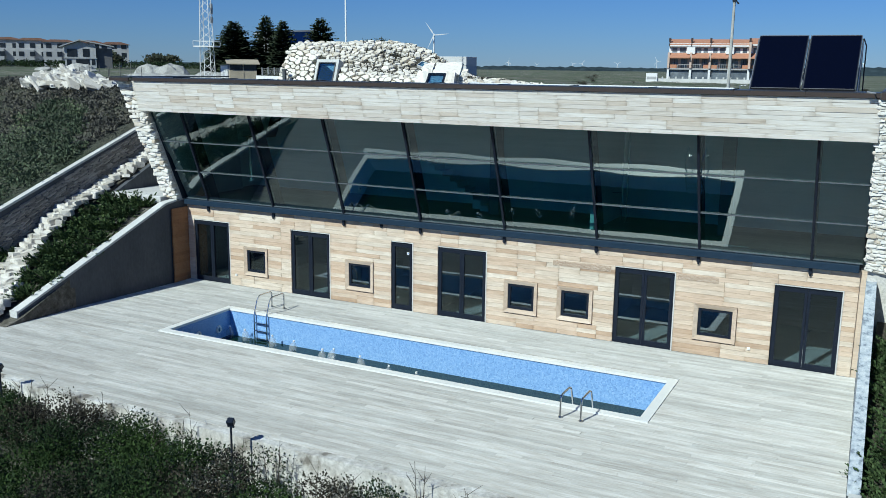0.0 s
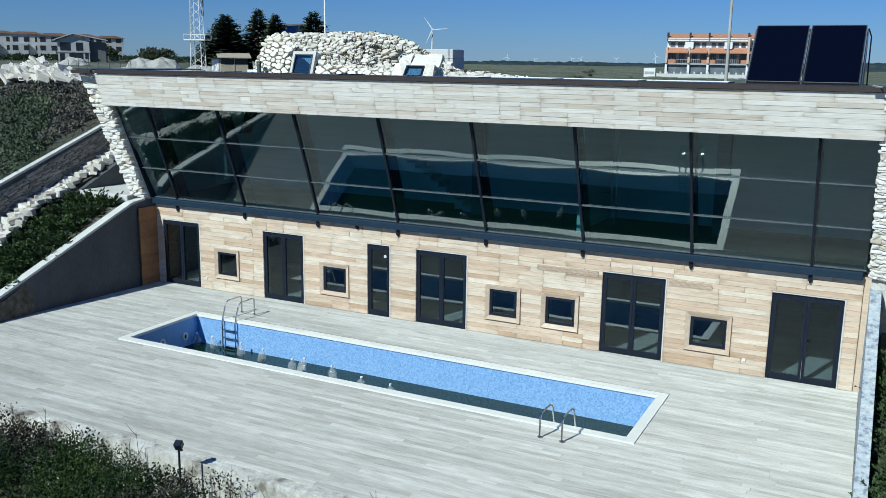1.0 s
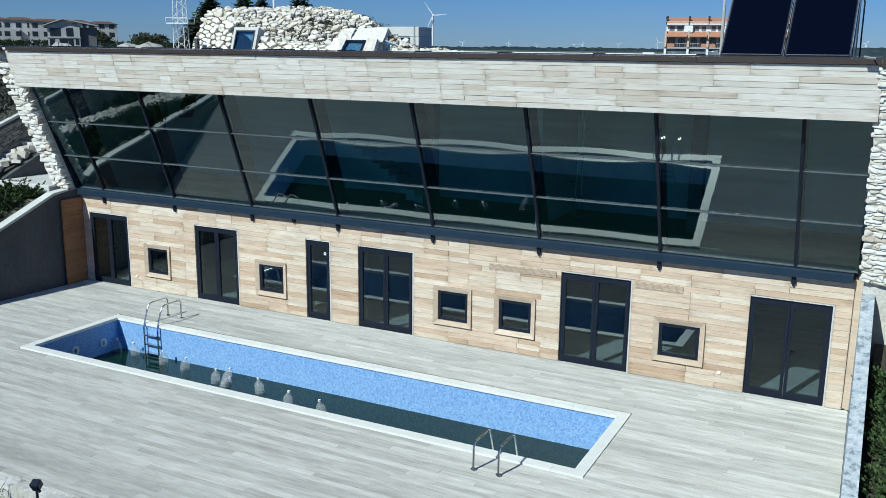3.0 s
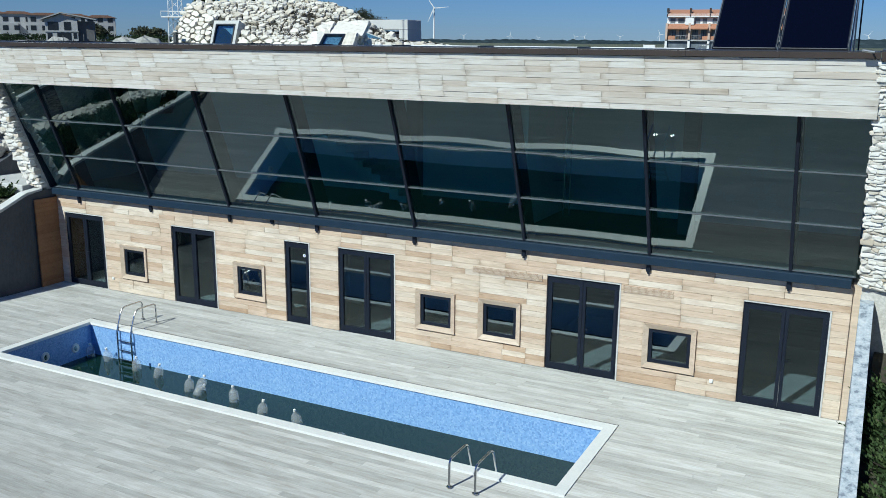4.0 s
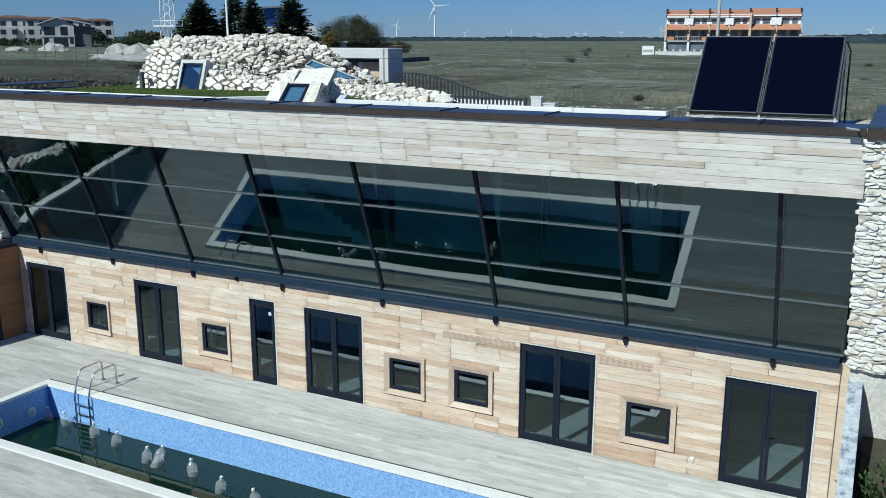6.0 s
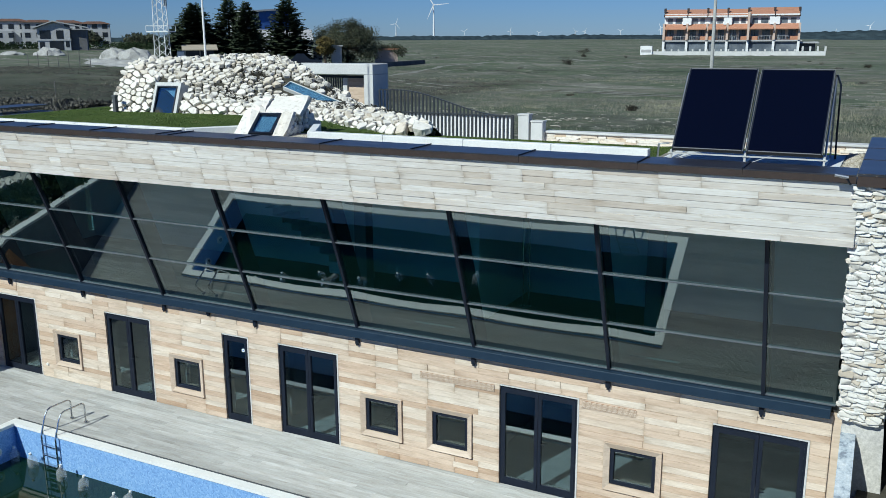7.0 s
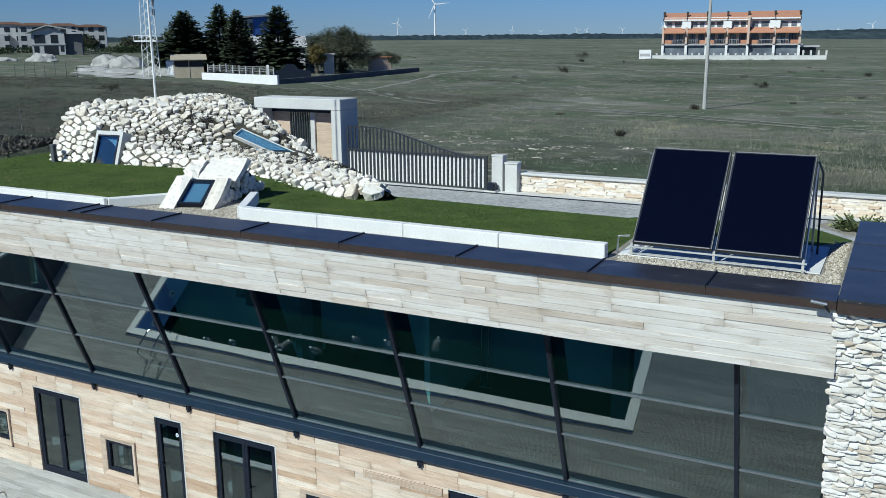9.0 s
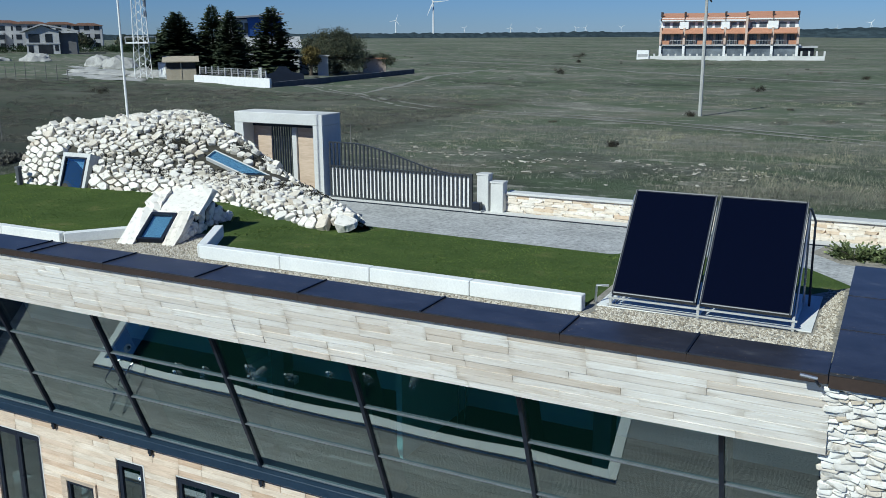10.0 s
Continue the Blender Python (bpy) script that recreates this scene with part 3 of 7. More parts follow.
# Navy jamb widened over the pier's stone return to paint its shade.
jamb = [bm.verts.new((left_end(z) + dx, y, z)) for z in (GLASS_FOOT, 6.3) for dx in (-0.09, -0.005) for y in (y_pier(z) + 0.2, y_glass(z) + 0.1)]
for q in ((0, 1, 3, 2), (4, 6, 7, 5), (0, 2, 6, 4), (1, 5, 7, 3), (0, 4, 5, 1), (2, 3, 7, 6)):
    bm.faces.new([jamb[i] for i in q])
part("jamb", shift(bm, back_to), NAVY, curtain)
cells = [-22.5] + MULLIONS + [-0.07]
levels = [GLASS_FOOT] + TRANSOMS + [6.25]
for ca, cb_ in zip(cells, cells[1:]):
    for za, zb in zip(levels, levels[1:]):
        bm = bmesh.new()
        n = 8
        lo_a, lo_b = ca + 0.034, cb_ - 0.034
        grid = []
        for j in range(n + 1):
            z = za + 0.026 + (zb - za - 0.052) * j / n
            row = []
            for i in range(n + 1):
                xx = lo_a + (lo_b - lo_a) * i / n
                if ca < -22:
                    xx = max(xx, left_end(z) + 0.0) if i else left_end(z)
                u, w = 2 * i / n - 1, 2 * j / n - 1
                bulge = 0.0035 * (1 - u * u) * (1 - w * w)
                row.append(bm.verts.new((xx, y_glass(z) - bulge, z)))
            grid.append(row)
        for j in range(n):
            for i in range(n):
                bm.faces.new((grid[j][i], grid[j][i + 1], grid[j + 1][i + 1], grid[j + 1][i]))
        part("pane", shift(bm, back_to), GLASS, curtain, smooth=True)

beam = flat_part("trim_beam", boxed(X0 + 0.02, X1 - 0.02, -0.2, 0.05, 2.76, 2.94, bevel=0.01), BEAM_BLUE, "navy painted steel beam under the glass wall", "beam")
bracket_label = "short black steel stub below the beam"
for xm in MULLIONS + [-13.98]:
    b = thing("bracket", (xm, -0.065, 2.755), bracket_label, "bracket", group="beam stubs")
    part("plate", boxed(-0.045, 0.045, -0.035, 0.035, -0.17 if xm != -13.98 else -0.1, 0.0, bevel=0.006), NAVY, b)
    part("tab", boxed(-0.02, 0.02, -0.03, 0.03, -0.21 if xm != -13.98 else -0.13, -0.172 if xm != -13.98 else -0.102), NAVY, b)

# hall behind the glass: stair, columns, inner glass
stair = thing("stair", (-11.6, 3.3, 2.93), "pale painted stair rising along the back wall of the hall", "stair")
for k in range(10):
    part("step", boxed(-k * 0.29 - 0.29, -k * 0.29, -0.4, 0.4, max(0, k * 0.18 - 0.12), k * 0.18 + 0.18), PLASTER, stair)
for xm in (-11.2, -3.9):
    c = thing("column", (xm, 2.6, 2.93), "square grey plaster column in the hall", "column", group="hall columns")
    part("shaft", boxed(-0.17, 0.17, -0.17, 0.17, 0.0, 3.265, bevel=0.01), ROOM_WALL, c)
bm = boxed(-22.72, -22.52, 3.1, 4.0, 2.6, 6.5)
box(bm, -22.72, -22.52, 4.0, 4.29, 2.6, 3.1)
box(bm, -22.72, -22.52, 4.0, 4.29, 4.9, 6.5)
flat_part("wall_end", bm, PLASTER, "plaster end wall of the hall with a window slit", "wall")
slit = thing("slit_window", (-22.62, 4.145, 4.0), "narrow upright window slit at the end of the hall", "window")
part("pane", boxed(-0.01, 0.01, -0.14, 0.14, -0.89, 0.89), DOOR_GLASS, slit)
flat_part("partition_hall", boxed(-7.6, -7.48, 1.4, 4.29, 2.934, 6.197), PLASTER, "pale inner wall in the glazed hall", "wall")
pole = thing("steel_post", (-7.05, 3.1, 2.932), "pair of slim steel posts between hall floor and ceiling", "post")
for dx in (-0.08, 0.08):
    part("tube", tubed([(dx, 0, 0.02), (dx, 0, 3.26)], 0.022, 8), STEEL, pole)
    part("foot_plate", tubed([(dx, 0, 0.0), (dx, 0, 0.018)], 0.06, 10), STEEL, pole)
part("handrail", tubed([(-0.08, 0, 0.95), (-0.5, 0.15, 0.9), (-0.9, 0.3, 0.6)], 0.018, 6), STEEL, pole)


# linear grilles in the hall floor
for x0, x1 in ((-14.65, -13.62), (-8.83, -7.86), (-3.95, -2.96)):
    g = thing("floor_grille", ((x0 + x1) / 2, 0.93, 2.932), "slim pale metal grille set along the hall floor", "grille", group="floor grilles")
    for dy in (-0.028, 0.0, 0.028):
        part("bar", boxed((x0 - x1) / 2, (x1 - x0) / 2, dy - 0.009, dy + 0.009, 0.0, 0.012), TRANSOM, g)

# ---- doors and windows ----
def door(k, a, b):
    two = b - a > 1.0
    d = thing("door_%d" % k, ((a + b) / 2, 0.02, 0.0), "closed navy framed glazed %s door" % ("double" if two else "single"), "door", kind="structure")
    w, h = (b - a) / 2, DOOR_TOP
    fr = 0.045
    part("frame_post", boxed(-w, -w + fr, 0.0, 0.1, 0.0, h), NAVY, d)
    part("frame_post", boxed(w - fr, w, 0.0, 0.1, 0.0, h), NAVY, d)
    part("frame_head", boxed(-w + fr, w - fr, 0.0, 0.1, h - fr, h), NAVY, d)
    part("threshold", boxed(-w + fr, w - fr, 0.0, 0.1, 0.0, 0.045), NAVY, d)
    spans = [(-w + fr, -0.004), (0.004, w - fr)] if two else [(-w + fr, w - fr)]
    for n, (l, r) in enumerate(spans):
        bm = bmesh.new()
        s = 0.068
        for q in ((l, l + s, 0.05, h - fr - 0.004), (r - s, r, 0.05, h - fr - 0.004)):
            box(bm, q[0], q[1], -0.012, 0.06, q[2], q[3])
        box(bm, l + s, r - s, -0.012, 0.06, 0.05, 0.17)
        box(bm, l + s, r - s, -0.012, 0.06, h - fr - 0.1, h - fr - 0.004)
        leaf = part("leaf", bm, NAVY, d)
        g = part("pane", boxed(l + s, r - s, 0.02, 0.03, 0.17, h - fr - 0.1), DOOR_GLASS, leaf)
        g.visible_shadow = False
        if n == len(spans) - 1:
            hx = l + 0.045
            bm = boxed(hx - 0.015, hx + 0.015, -0.022, -0.012, 0.95, 1.15)
            box(bm, hx - 0.01, hx + 0.11, -0.055, -0.04, 1.06, 1.08)
            box(bm, hx - 0.01, hx + 0.01, -0.04, -0.022, 1.06, 1.08)
            part("handle", bm, NAVY, leaf)
    # pale reveal strip of the boards round the opening
    part("side_trim", boxed(w + 0.002, w + 0.035, -0.045, 0.03, 0.0, h + 0.03), CONCRETE, d, "thin pale edge strip")
    part("head_trim", boxed(-w, w, -0.042, 0.03, h + 0.002, h + 0.03), CONCRETE, d, "thin pale edge strip")
    return d


for k, (a, b) in enumerate(DOORS):
    d = door(k + 1, a, b)
    if k == 2:
        bm = bmesh.new()
        tube(bm, [(0.2, 0.0185, 1.86), (0.2, 0.016, 1.86)], 0.045, 14)
        part("sticker", bm, COPING, d, "round white sticker on the glass")
        bm = bmesh.new()
        tube(bm, [(0.2, 0.0155, 1.86), (0.2, 0.014, 1.86)], 0.022, 10)
        part("sticker_mark", bm, BLUE_MARK, d)

for x0, x1, zc in ((-8.2, -6.47, 2.12), (-4.6, -3.52, 2.13)):
    g = thing("grooved_boards", ((x0 + x1) / 2, 0.0, zc), "grooved wooden boards let into the facade", "vent", group="facade vents")
    # Ribbed cladding boards: a dark backing strip stands in for the groove shade.
    part("backing", boxed((x0 - x1) / 2, (x1 - x0) / 2, -0.036, -0.028, -0.075, 0.075), BROWN_BOARDS, g)
    for j in range(7):
        part("slat", boxed((x0 - x1) / 2, (x1 - x0) / 2, -0.043, -0.0365, -0.073 + 0.0215 * j, -0.058 + 0.0215 * j), TRIM_WOOD, g)


def window(k, a, b):
    d = thing("window_%d" % k, ((a + b) / 2, 0.0, (WIN_LO + WIN_HI) / 2), "small square navy framed window in a projecting wooden surround", "window", kind="structure")
    w, h = (b - a) / 2, (WIN_HI - WIN_LO) / 2
    for name, q in (("jamb", (-1, 0)), ("jamb", (1, 0)), ("sill", (0, -1)), ("head", (0, 1))):
        bm = bmesh.new()
        o, t = 0.115, 0.05
        if q[0]:
            s = q[0]
            pts = [(s * w, -h), (s * (w + o), -h - o), (s * (w + o), h + o), (s * w, h)]
        else:
            s = q[1]
            pts = [(-w, s * h), (-w - o, s * (h + o)), (w + o, s * (h + o)), (w, s * h)]
        fr = [bm.verts.new((px, -0.03 if i in (0, 3) else -0.075, pz)) for i, (px, pz) in enumerate(pts)]
        bk = [bm.verts.new((px, 0.06, pz)) for px, pz in pts]
        bm.faces.new(fr)
        bm.faces.new(bk[::-1])
        for i in range(4):
            bm.faces.new((fr[i], fr[(i + 1) % 4], bk[(i + 1) % 4], bk[i]))
        bmesh.ops.recalc_face_normals(bm, faces=bm.faces)
        part(name, bm, TRIM_WOOD, d, "pale wooden surround")
    bm = bmesh.new()
    s = 0.075
    box(bm, -w, -w + s, 0.0, 0.09, -h, h)
    box(bm, w - s, w, 0.0, 0.09, -h, h)
    box(bm, -w + s, w - s, 0.0, 0.09, -h, -h + s)
    box(bm, -w + s, w - s, 0.0, 0.09, h - s, h)
    sash = part("sash", bm, NAVY, d)
    g = part("pane", boxed(-w + s, w - s, 0.04, 0.05, -h + s, h - s), DOOR_GLASS, sash)
    g.visible_shadow = False


for k, (a, b) in enumerate(WINDOWS):
    window(k + 1, a, b)
for xx in (-19.95, -2.62):
    s = thing("wall_socket", (xx, -0.03, 0.38), "small white outdoor socket on the timber wall", "socket", group="wall sockets")
    part("plate", boxed(-0.04, 0.04, -0.02, 0.03, -0.04, 0.04, bevel=0.008), COPING, s)
    part("lid", boxed(-0.03, 0.03, -0.03, -0.02, -0.03, 0.03), COPING, s)

# ---- fascia body, soffit, flashing ----
bm = prism([(y_fascia(6.1) + 0.03, 6.1), (y_fascia(7.09) + 0.03, 7.09), (-1.3, 7.09), (-1.3, 6.98), (-1.22, 6.1)], -22.5, -0.03)
fascia = flat_part("wall_fascia", bm, NAVY, "leaning parapet faced with greyed timber boards", "parapet")
flashing = thing("roof_flashing", (-11.3, -1.6, 7.02), "dark metal capping on the parapet with standing seams", "roof capping", kind="structure")
seams = [-22.4, -20.6, -18.6, -17.2, -15.2, -13.3, -12.95, -11.2, -9.2, -7.25, -5.2, -3.2, -1.62, -0.07]
for a, b in zip(seams, seams[1:]):
    part("front_strip", boxed(a + 11.3 + 0.002, b + 11.3 - 0.002, -0.4, -0.362, 0.065, 0.165), BROWN, flashing, "brown metal front edge")
    bm = bmesh.new()
    v = [bm.verts.new(q) for q in ((a + 11.304, -0.4, 0.167), (b + 11.296, -0.4, 0.167), (b + 11.296, 0.36, 0.167), (a + 11.304, 0.36, 0.167), (a + 11.304, -0.4, 0.185), (b + 11.296, -0.4, 0.185), (b + 11.296, 0.36, 0.19), (a + 11.304, 0.36, 0.19))]
    for q in ((3, 2, 1, 0), (4, 5, 6, 7), (0, 1, 5, 4), (1, 2, 6, 5), (2, 3, 7, 6), (3, 0, 4, 7)):
        bm.faces.new([v[i] for i in q])
    part("sheet", bm, CAP_METAL, flashing)
for a in seams[1:-1]:
    part("seam", prism([(-0.4, 0.186), (0.36, 0.191), (0.36, 0.21), (-0.4, 0.205)], a + 11.288, a + 11.312), NAVY, flashing)
flat_part("parapet_core", boxed(-22.5, -0.1, -1.36, -1.29, 6.955, 7.18), CONCRETE, "concrete upstand behind the metal capping", "parapet")

# caps on the stone piers
rcap = thing("pier_capping", (0.4, 0.4, 7.02), "dark sheet metal capping on the stone side wall", "roof capping", group="pier cappings", kind="structure")
part("front_strip", boxed(-0.46, 0.75, -2.41, -2.36, 0.03, 0.175), BROWN, rcap, "brown metal front edge")
for k, (a, b) in enumerate(((-2.41, -1.55), (-1.55, -0.75), (-0.75, -0.55), (-0.55, 0.9), (0.9, 2.75))):
    part("sheet", boxed(-0.46, 0.75, a + 0.004, b - 0.004, 0.177, 0.215 - 0.006 * (k % 2)), CAP_METAL, rcap)
part("side_strip", boxed(0.752, 0.79, -2.41, 2.75, 0.0, 0.19), BROWN, rcap)
lcap = thing("pier_capping", (-23.0, 0.4, 7.02), "dark sheet metal capping on the stone side wall", "roof capping", group="pier cappings", kind="structure")
part("front_strip", boxed(-0.4, 0.48, -2.46, -2.4, 0.06, 0.16), BROWN, lcap, "brown metal front edge")
part("sheet", boxed(-0.4, 0.48, -2.4, 2.6, 0.165, 0.205), CAP_METAL, lcap)
cctv = thing("security_camera", (-0.22, -2.12, 7.12), "small grey bullet camera on the parapet edge", "camera")
part("body", tubed([(-0.13, -0.06, 0.1), (0.05, -0.03, 0.07)], 0.022), ALU, cctv)
part("bracket", tubed([(0.03, -0.03, 0.06), (0.06, 0.0, 0.0), (0.08, 0.05, -0.04)], 0.015), NAVY, cctv)

# ---- piers and side walls ----
def y_pier_right(z):
    return -0.4 - 0.372 * (z - 3.03)


bm = bmesh.new()
for z, xa, xb in ((0.0, 0.1, 0.8), (2.9, 0.03, 0.66), (7.02, -0.03, 1.1)):
    for xx in (xa, xb):
        bm.verts.new((xx, y_pier_right(max(z, 2.9)) + 0.07, z))
        bm.verts.new((xx, 3.2, z))
bm.verts.ensure_lookup_table()
v = bm.verts
for k in (0, 4):
    for q in ((0, 2, 6, 4), (3, 1, 5, 7), (1, 0, 4, 5), (2, 3, 7, 6)):
        bm.faces.new([v[k + i] for i in q])
bm.faces.new([v[i] for i in (8, 10, 11, 9)])
bmesh.ops.recalc_face_normals(bm, faces=bm.faces)
pier_right = flat_part("wall_pier_right", bm, PIER_CORE, "leaning side pier of stacked white ledge stone", "stone pier")
bm = bmesh.new()
for z, xa, xb in ((0.0, -22.9, -22.15), (2.95, -22.72, -22.19), (7.02, -23.34, -22.6)):
    for xx in (xa, xb):
        bm.verts.new((xx, y_pier(max(z, 2.95)) + 0.07, z))
        bm.verts.new((xx, 3.2, z))
bm.verts.ensure_lookup_table()
v = bm.verts
for k in (0, 4):
    for q in ((0, 2, 6, 4), (3, 1, 5, 7), (1, 0, 4, 5), (2, 3, 7, 6)):
        bm.faces.new([v[k + i] for i in q])
bm.faces.new([v[i] for i in (8, 10, 11, 9)])
bmesh.ops.recalc_face_normals(bm, faces=bm.faces)
pier_left = flat_part("wall_pier_left", bm, PIER_CORE, "leaning side pier of stacked white ledge stone", "stone pier")


def wall_top(y):
    return 3.3 + 0.44 * y if y < -1.0 else 2.86 + 0.1 * (y + 1.0)


def splay(bm):
    """The side wall runs outwards towards the terrace edge."""
    for q in bm.verts:
        q.co.x += 0.075 * min(0.0, q.co.y + 0.6)
    return bm


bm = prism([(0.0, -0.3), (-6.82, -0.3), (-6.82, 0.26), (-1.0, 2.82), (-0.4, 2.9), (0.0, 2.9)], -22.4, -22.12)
flat_part("wall_side_left", splay(bm), WALL_CONCRETE, "concrete side wall with a sloping top, shade in its colour", "wall")
flat_part("trim_side_left", splay(prism([(-6.84, 0.265), (-1.0, 2.825), (-0.5, 2.905), (-0.5, 2.96), (-1.02, 2.9), (-6.84, 0.335)], -22.42, -22.1)), CONCRETE, "pale sloping concrete coping on the side wall", "coping")
flat_part("trim_side_end", splay(boxed(-22.42, -22.1, -6.89, -6.842, -0.1, 0.34)), CONCRETE, "pale concrete end of the side wall", "coping")
bm = prism([(0.03, -0.3), (-7.05, -0.3), (-7.05, 0.2), (-0.55, 2.6), (0.03, 2.62)], 0.02, 0.25)
for q in bm.verts:
    q.co.x -= 0.035 * q.co.y * 0.6
flat_part("wall_kerb_right", boxed(0.2, 0.42, -9.9, -7.06, -0.3, 0.03), CONCRETE, "low grey concrete kerb beside the terrace", "kerb")
flat_part("wall_side_right", bm, CAP_CONCRETE, "pale flaking concrete side wall with a sloping top", "wall")

# landing, steps and banks left of the house
flat_part("landing", boxed(-25.0, -22.65, -0.75, 2.0, 2.7, 3.05, bevel=0.02), CONCRETE, "small pale concrete landing beside the pier", "landing")
flat_part("wall_stair", prism([(-0.75, 0.0), (-0.75, 2.98), (2.6, 4.5), (2.6, 0.0)], -25.15, -24.95), WALL_CONCRETE, "concrete wall carrying the outdoor steps, shade in its colour", "wall")


def bank_top(y):
    return 4.42 + 0.4 * y


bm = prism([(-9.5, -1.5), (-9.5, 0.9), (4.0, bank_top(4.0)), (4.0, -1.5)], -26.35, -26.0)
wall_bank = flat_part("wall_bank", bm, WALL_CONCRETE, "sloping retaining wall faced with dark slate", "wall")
flat_part("trim_bank", prism([(-9.55, 0.905), (4.0, bank_top(4.0) + 0.005), (4.0, bank_top(4.0) + 0.09), (-9.55, 0.99)], -26.45, -25.95), CONCRETE, "pale sloping concrete coping on the retaining wall", "coping")
flat_part("bank_left", prism([(-8.2, -1.0), (-8.2, -0.2), (-6.8, 0.15), (-1.2, wall_top(-1.2) - 0.1), (-0.75, 2.7), (-0.75, -1.0)], -26.0, -22.45), MULCH, "sloping planting bed of pale mulch", "planting bed")
flat_part("bank_steps", prism([(-5.2, -1.2), (-5.2, 0.8), (-3.0, 2.1), (0.0, 3.4), (3.5, 4.75), (3.5, -1.2)], -26.0, -25.15), SOIL, "earth bank below the stone steps", "bank")
flat_part("bank_right", prism([(-12.0, -1.6), (-12.0, -1.4), (-8.0, -0.5), (-1.0, 1.5), (2.0, 2.0), (2.0, -1.6)], 0.36, 6.0), SOIL, "sloping planting bed of dark soil", "planting bed")
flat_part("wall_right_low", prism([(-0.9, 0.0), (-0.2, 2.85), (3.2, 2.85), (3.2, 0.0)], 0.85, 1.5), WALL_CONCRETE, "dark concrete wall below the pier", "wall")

# ---- deck and pool ----
PX0, PX1, PY0, PY1 = -18.15, -4.12, -5.28, -2.55
DECK_Y0 = -10.05
bm = bmesh.new()
DECK_L, DECK_R = -24.6, 0.24
box(bm, DECK_L, PX0 - 0.25, DECK_Y0, 0.02, -0.25, -0.03)
box(bm, PX1 + 0.25, DECK_R, DECK_Y0, 0.02, -0.25, -0.03)
box(bm, PX0 - 0.25, PX1 + 0.25, PY1 + 0.25, 0.02, -0.25, -0.03)
box(bm, PX0 - 0.25, PX1 + 0.25, DECK_Y0, PY0 - 0.25, -0.25, -0.03)
deck_base = flat_part("floor_terrace", bm, WALL_CONCRETE, "terrace of weathered pale grey boards", "terrace")
flat_part("wall_terrace", boxed(DECK_L, DECK_R + 0.3, DECK_Y0 - 0.25, DECK_Y0 + 0.02, -2.0, -0.026), BROKEN_RENDER, "rough pale render on the terrace edge", "wall")
basin = thing("pool_basin", ((PX0 + PX1) / 2, (PY0 + PY1) / 2, 0.0), "long pool basin lined with blue mosaic", "pool", kind="structure")
bx, by = basin.location.x, basin.location.y
for q in ((PX0 - 0.25, PX0, PY0 - 0.25, PY1 + 0.25), (PX1, PX1 + 0.25, PY0 - 0.25, PY1 + 0.25), (PX0, PX1, PY1, PY1 + 0.25), (PX0, PX1, PY0 - 0.25, PY0)):
    part("pool_wall", boxed(q[0] - bx, q[1] - bx, q[2] - by, q[3] - by, -1.9, -0.052), MOSAIC, basin)
part("pool_floor", boxed(PX0 - 0.25 - bx, PX1 + 0.25 - bx, PY0 - 0.25 - by, PY1 + 0.25 - by, -2.1, -1.903), MOSAIC, basin)
flat_part("pool_water", boxed(PX0 + 0.002, PX1 - 0.002, PY0 + 0.002, PY1 - 0.002, -1.85, -0.87), WATER, "still dark green water in the half empty pool", "water")
coping = thing("pool_coping", ((PX0 + PX1) / 2, (PY0 + PY1) / 2, 0.0), "white stone coping round the pool", "coping", kind="structure")
cw = 0.19
oh = 0.035
for a0, a1, b0, b1, along in ((PX0 - cw, PX1 + cw, PY1 - oh, PY1 + cw, 0), (PX0 - cw, PX1 + cw, PY0 - cw, PY0 + oh, 0), (PX0 - cw, PX0 + oh, PY0 + oh, PY1 - oh, 1), (PX1 - oh, PX1 + cw, PY0 + oh, PY1 - oh, 1)):
    lo, hi = (a0, a1) if along == 0 else (b0, b1)
    n = max(1, round((hi - lo) / 0.6))
    for k in range(n):
        l, r = lo + (hi - lo) * k / n + 0.0015, lo + (hi - lo) * (k + 1) / n - 0.0015
        q = (l, r, b0, b1) if along == 0 else (a0, a1, l, r)
        o = coping.location
        part("slab", boxed(q[0] - o.x, q[1] - o.x, q[2] - o.y, q[3] - o.y, -0.05, 0.022), COPING, coping)


# ---- pool ladders ----
def ladder(at, turn, steps=True):
    t = thing("pool_ladder", at, "stainless steel pool ladder with two curved handrails", "ladder", group="pool ladders", turn=turn)
    for sx in (-0.24, 0.24):
        pts = [(sx, 0.75, 0.0), (sx, 0.75, 0.39)] + arc((sx, 0.64, 0.39), 0.11, 0, 90, 4) + [(sx, 0.16, 0.5)]
        pts += [(sx, 0.06, 0.46), (sx, 0.0, 0.36), (sx, -0.11, 0.06), (sx, -0.16, -0.1), (sx, -0.16, -1.25)]
        rail = part("handrail", tubed(pts, 0.021), STEEL, t)
        part("foot_plate", tubed([(sx, 0.75, 0.0), (sx, 0.75, 0.012)], 0.05, 12), STEEL, rail)
    for k in range(4):
        part("tread", boxed(-0.22, 0.22, -0.2, -0.11, -0.33 - 0.25 * k, -0.3 - 0.25 * k, bevel=0.006), STEEL, t)
    return t


ladder((-16.86, PY1 + 0.08, 0.02), 0)
ladder((-5.5, PY0 - 0.08, 0.02), 180)

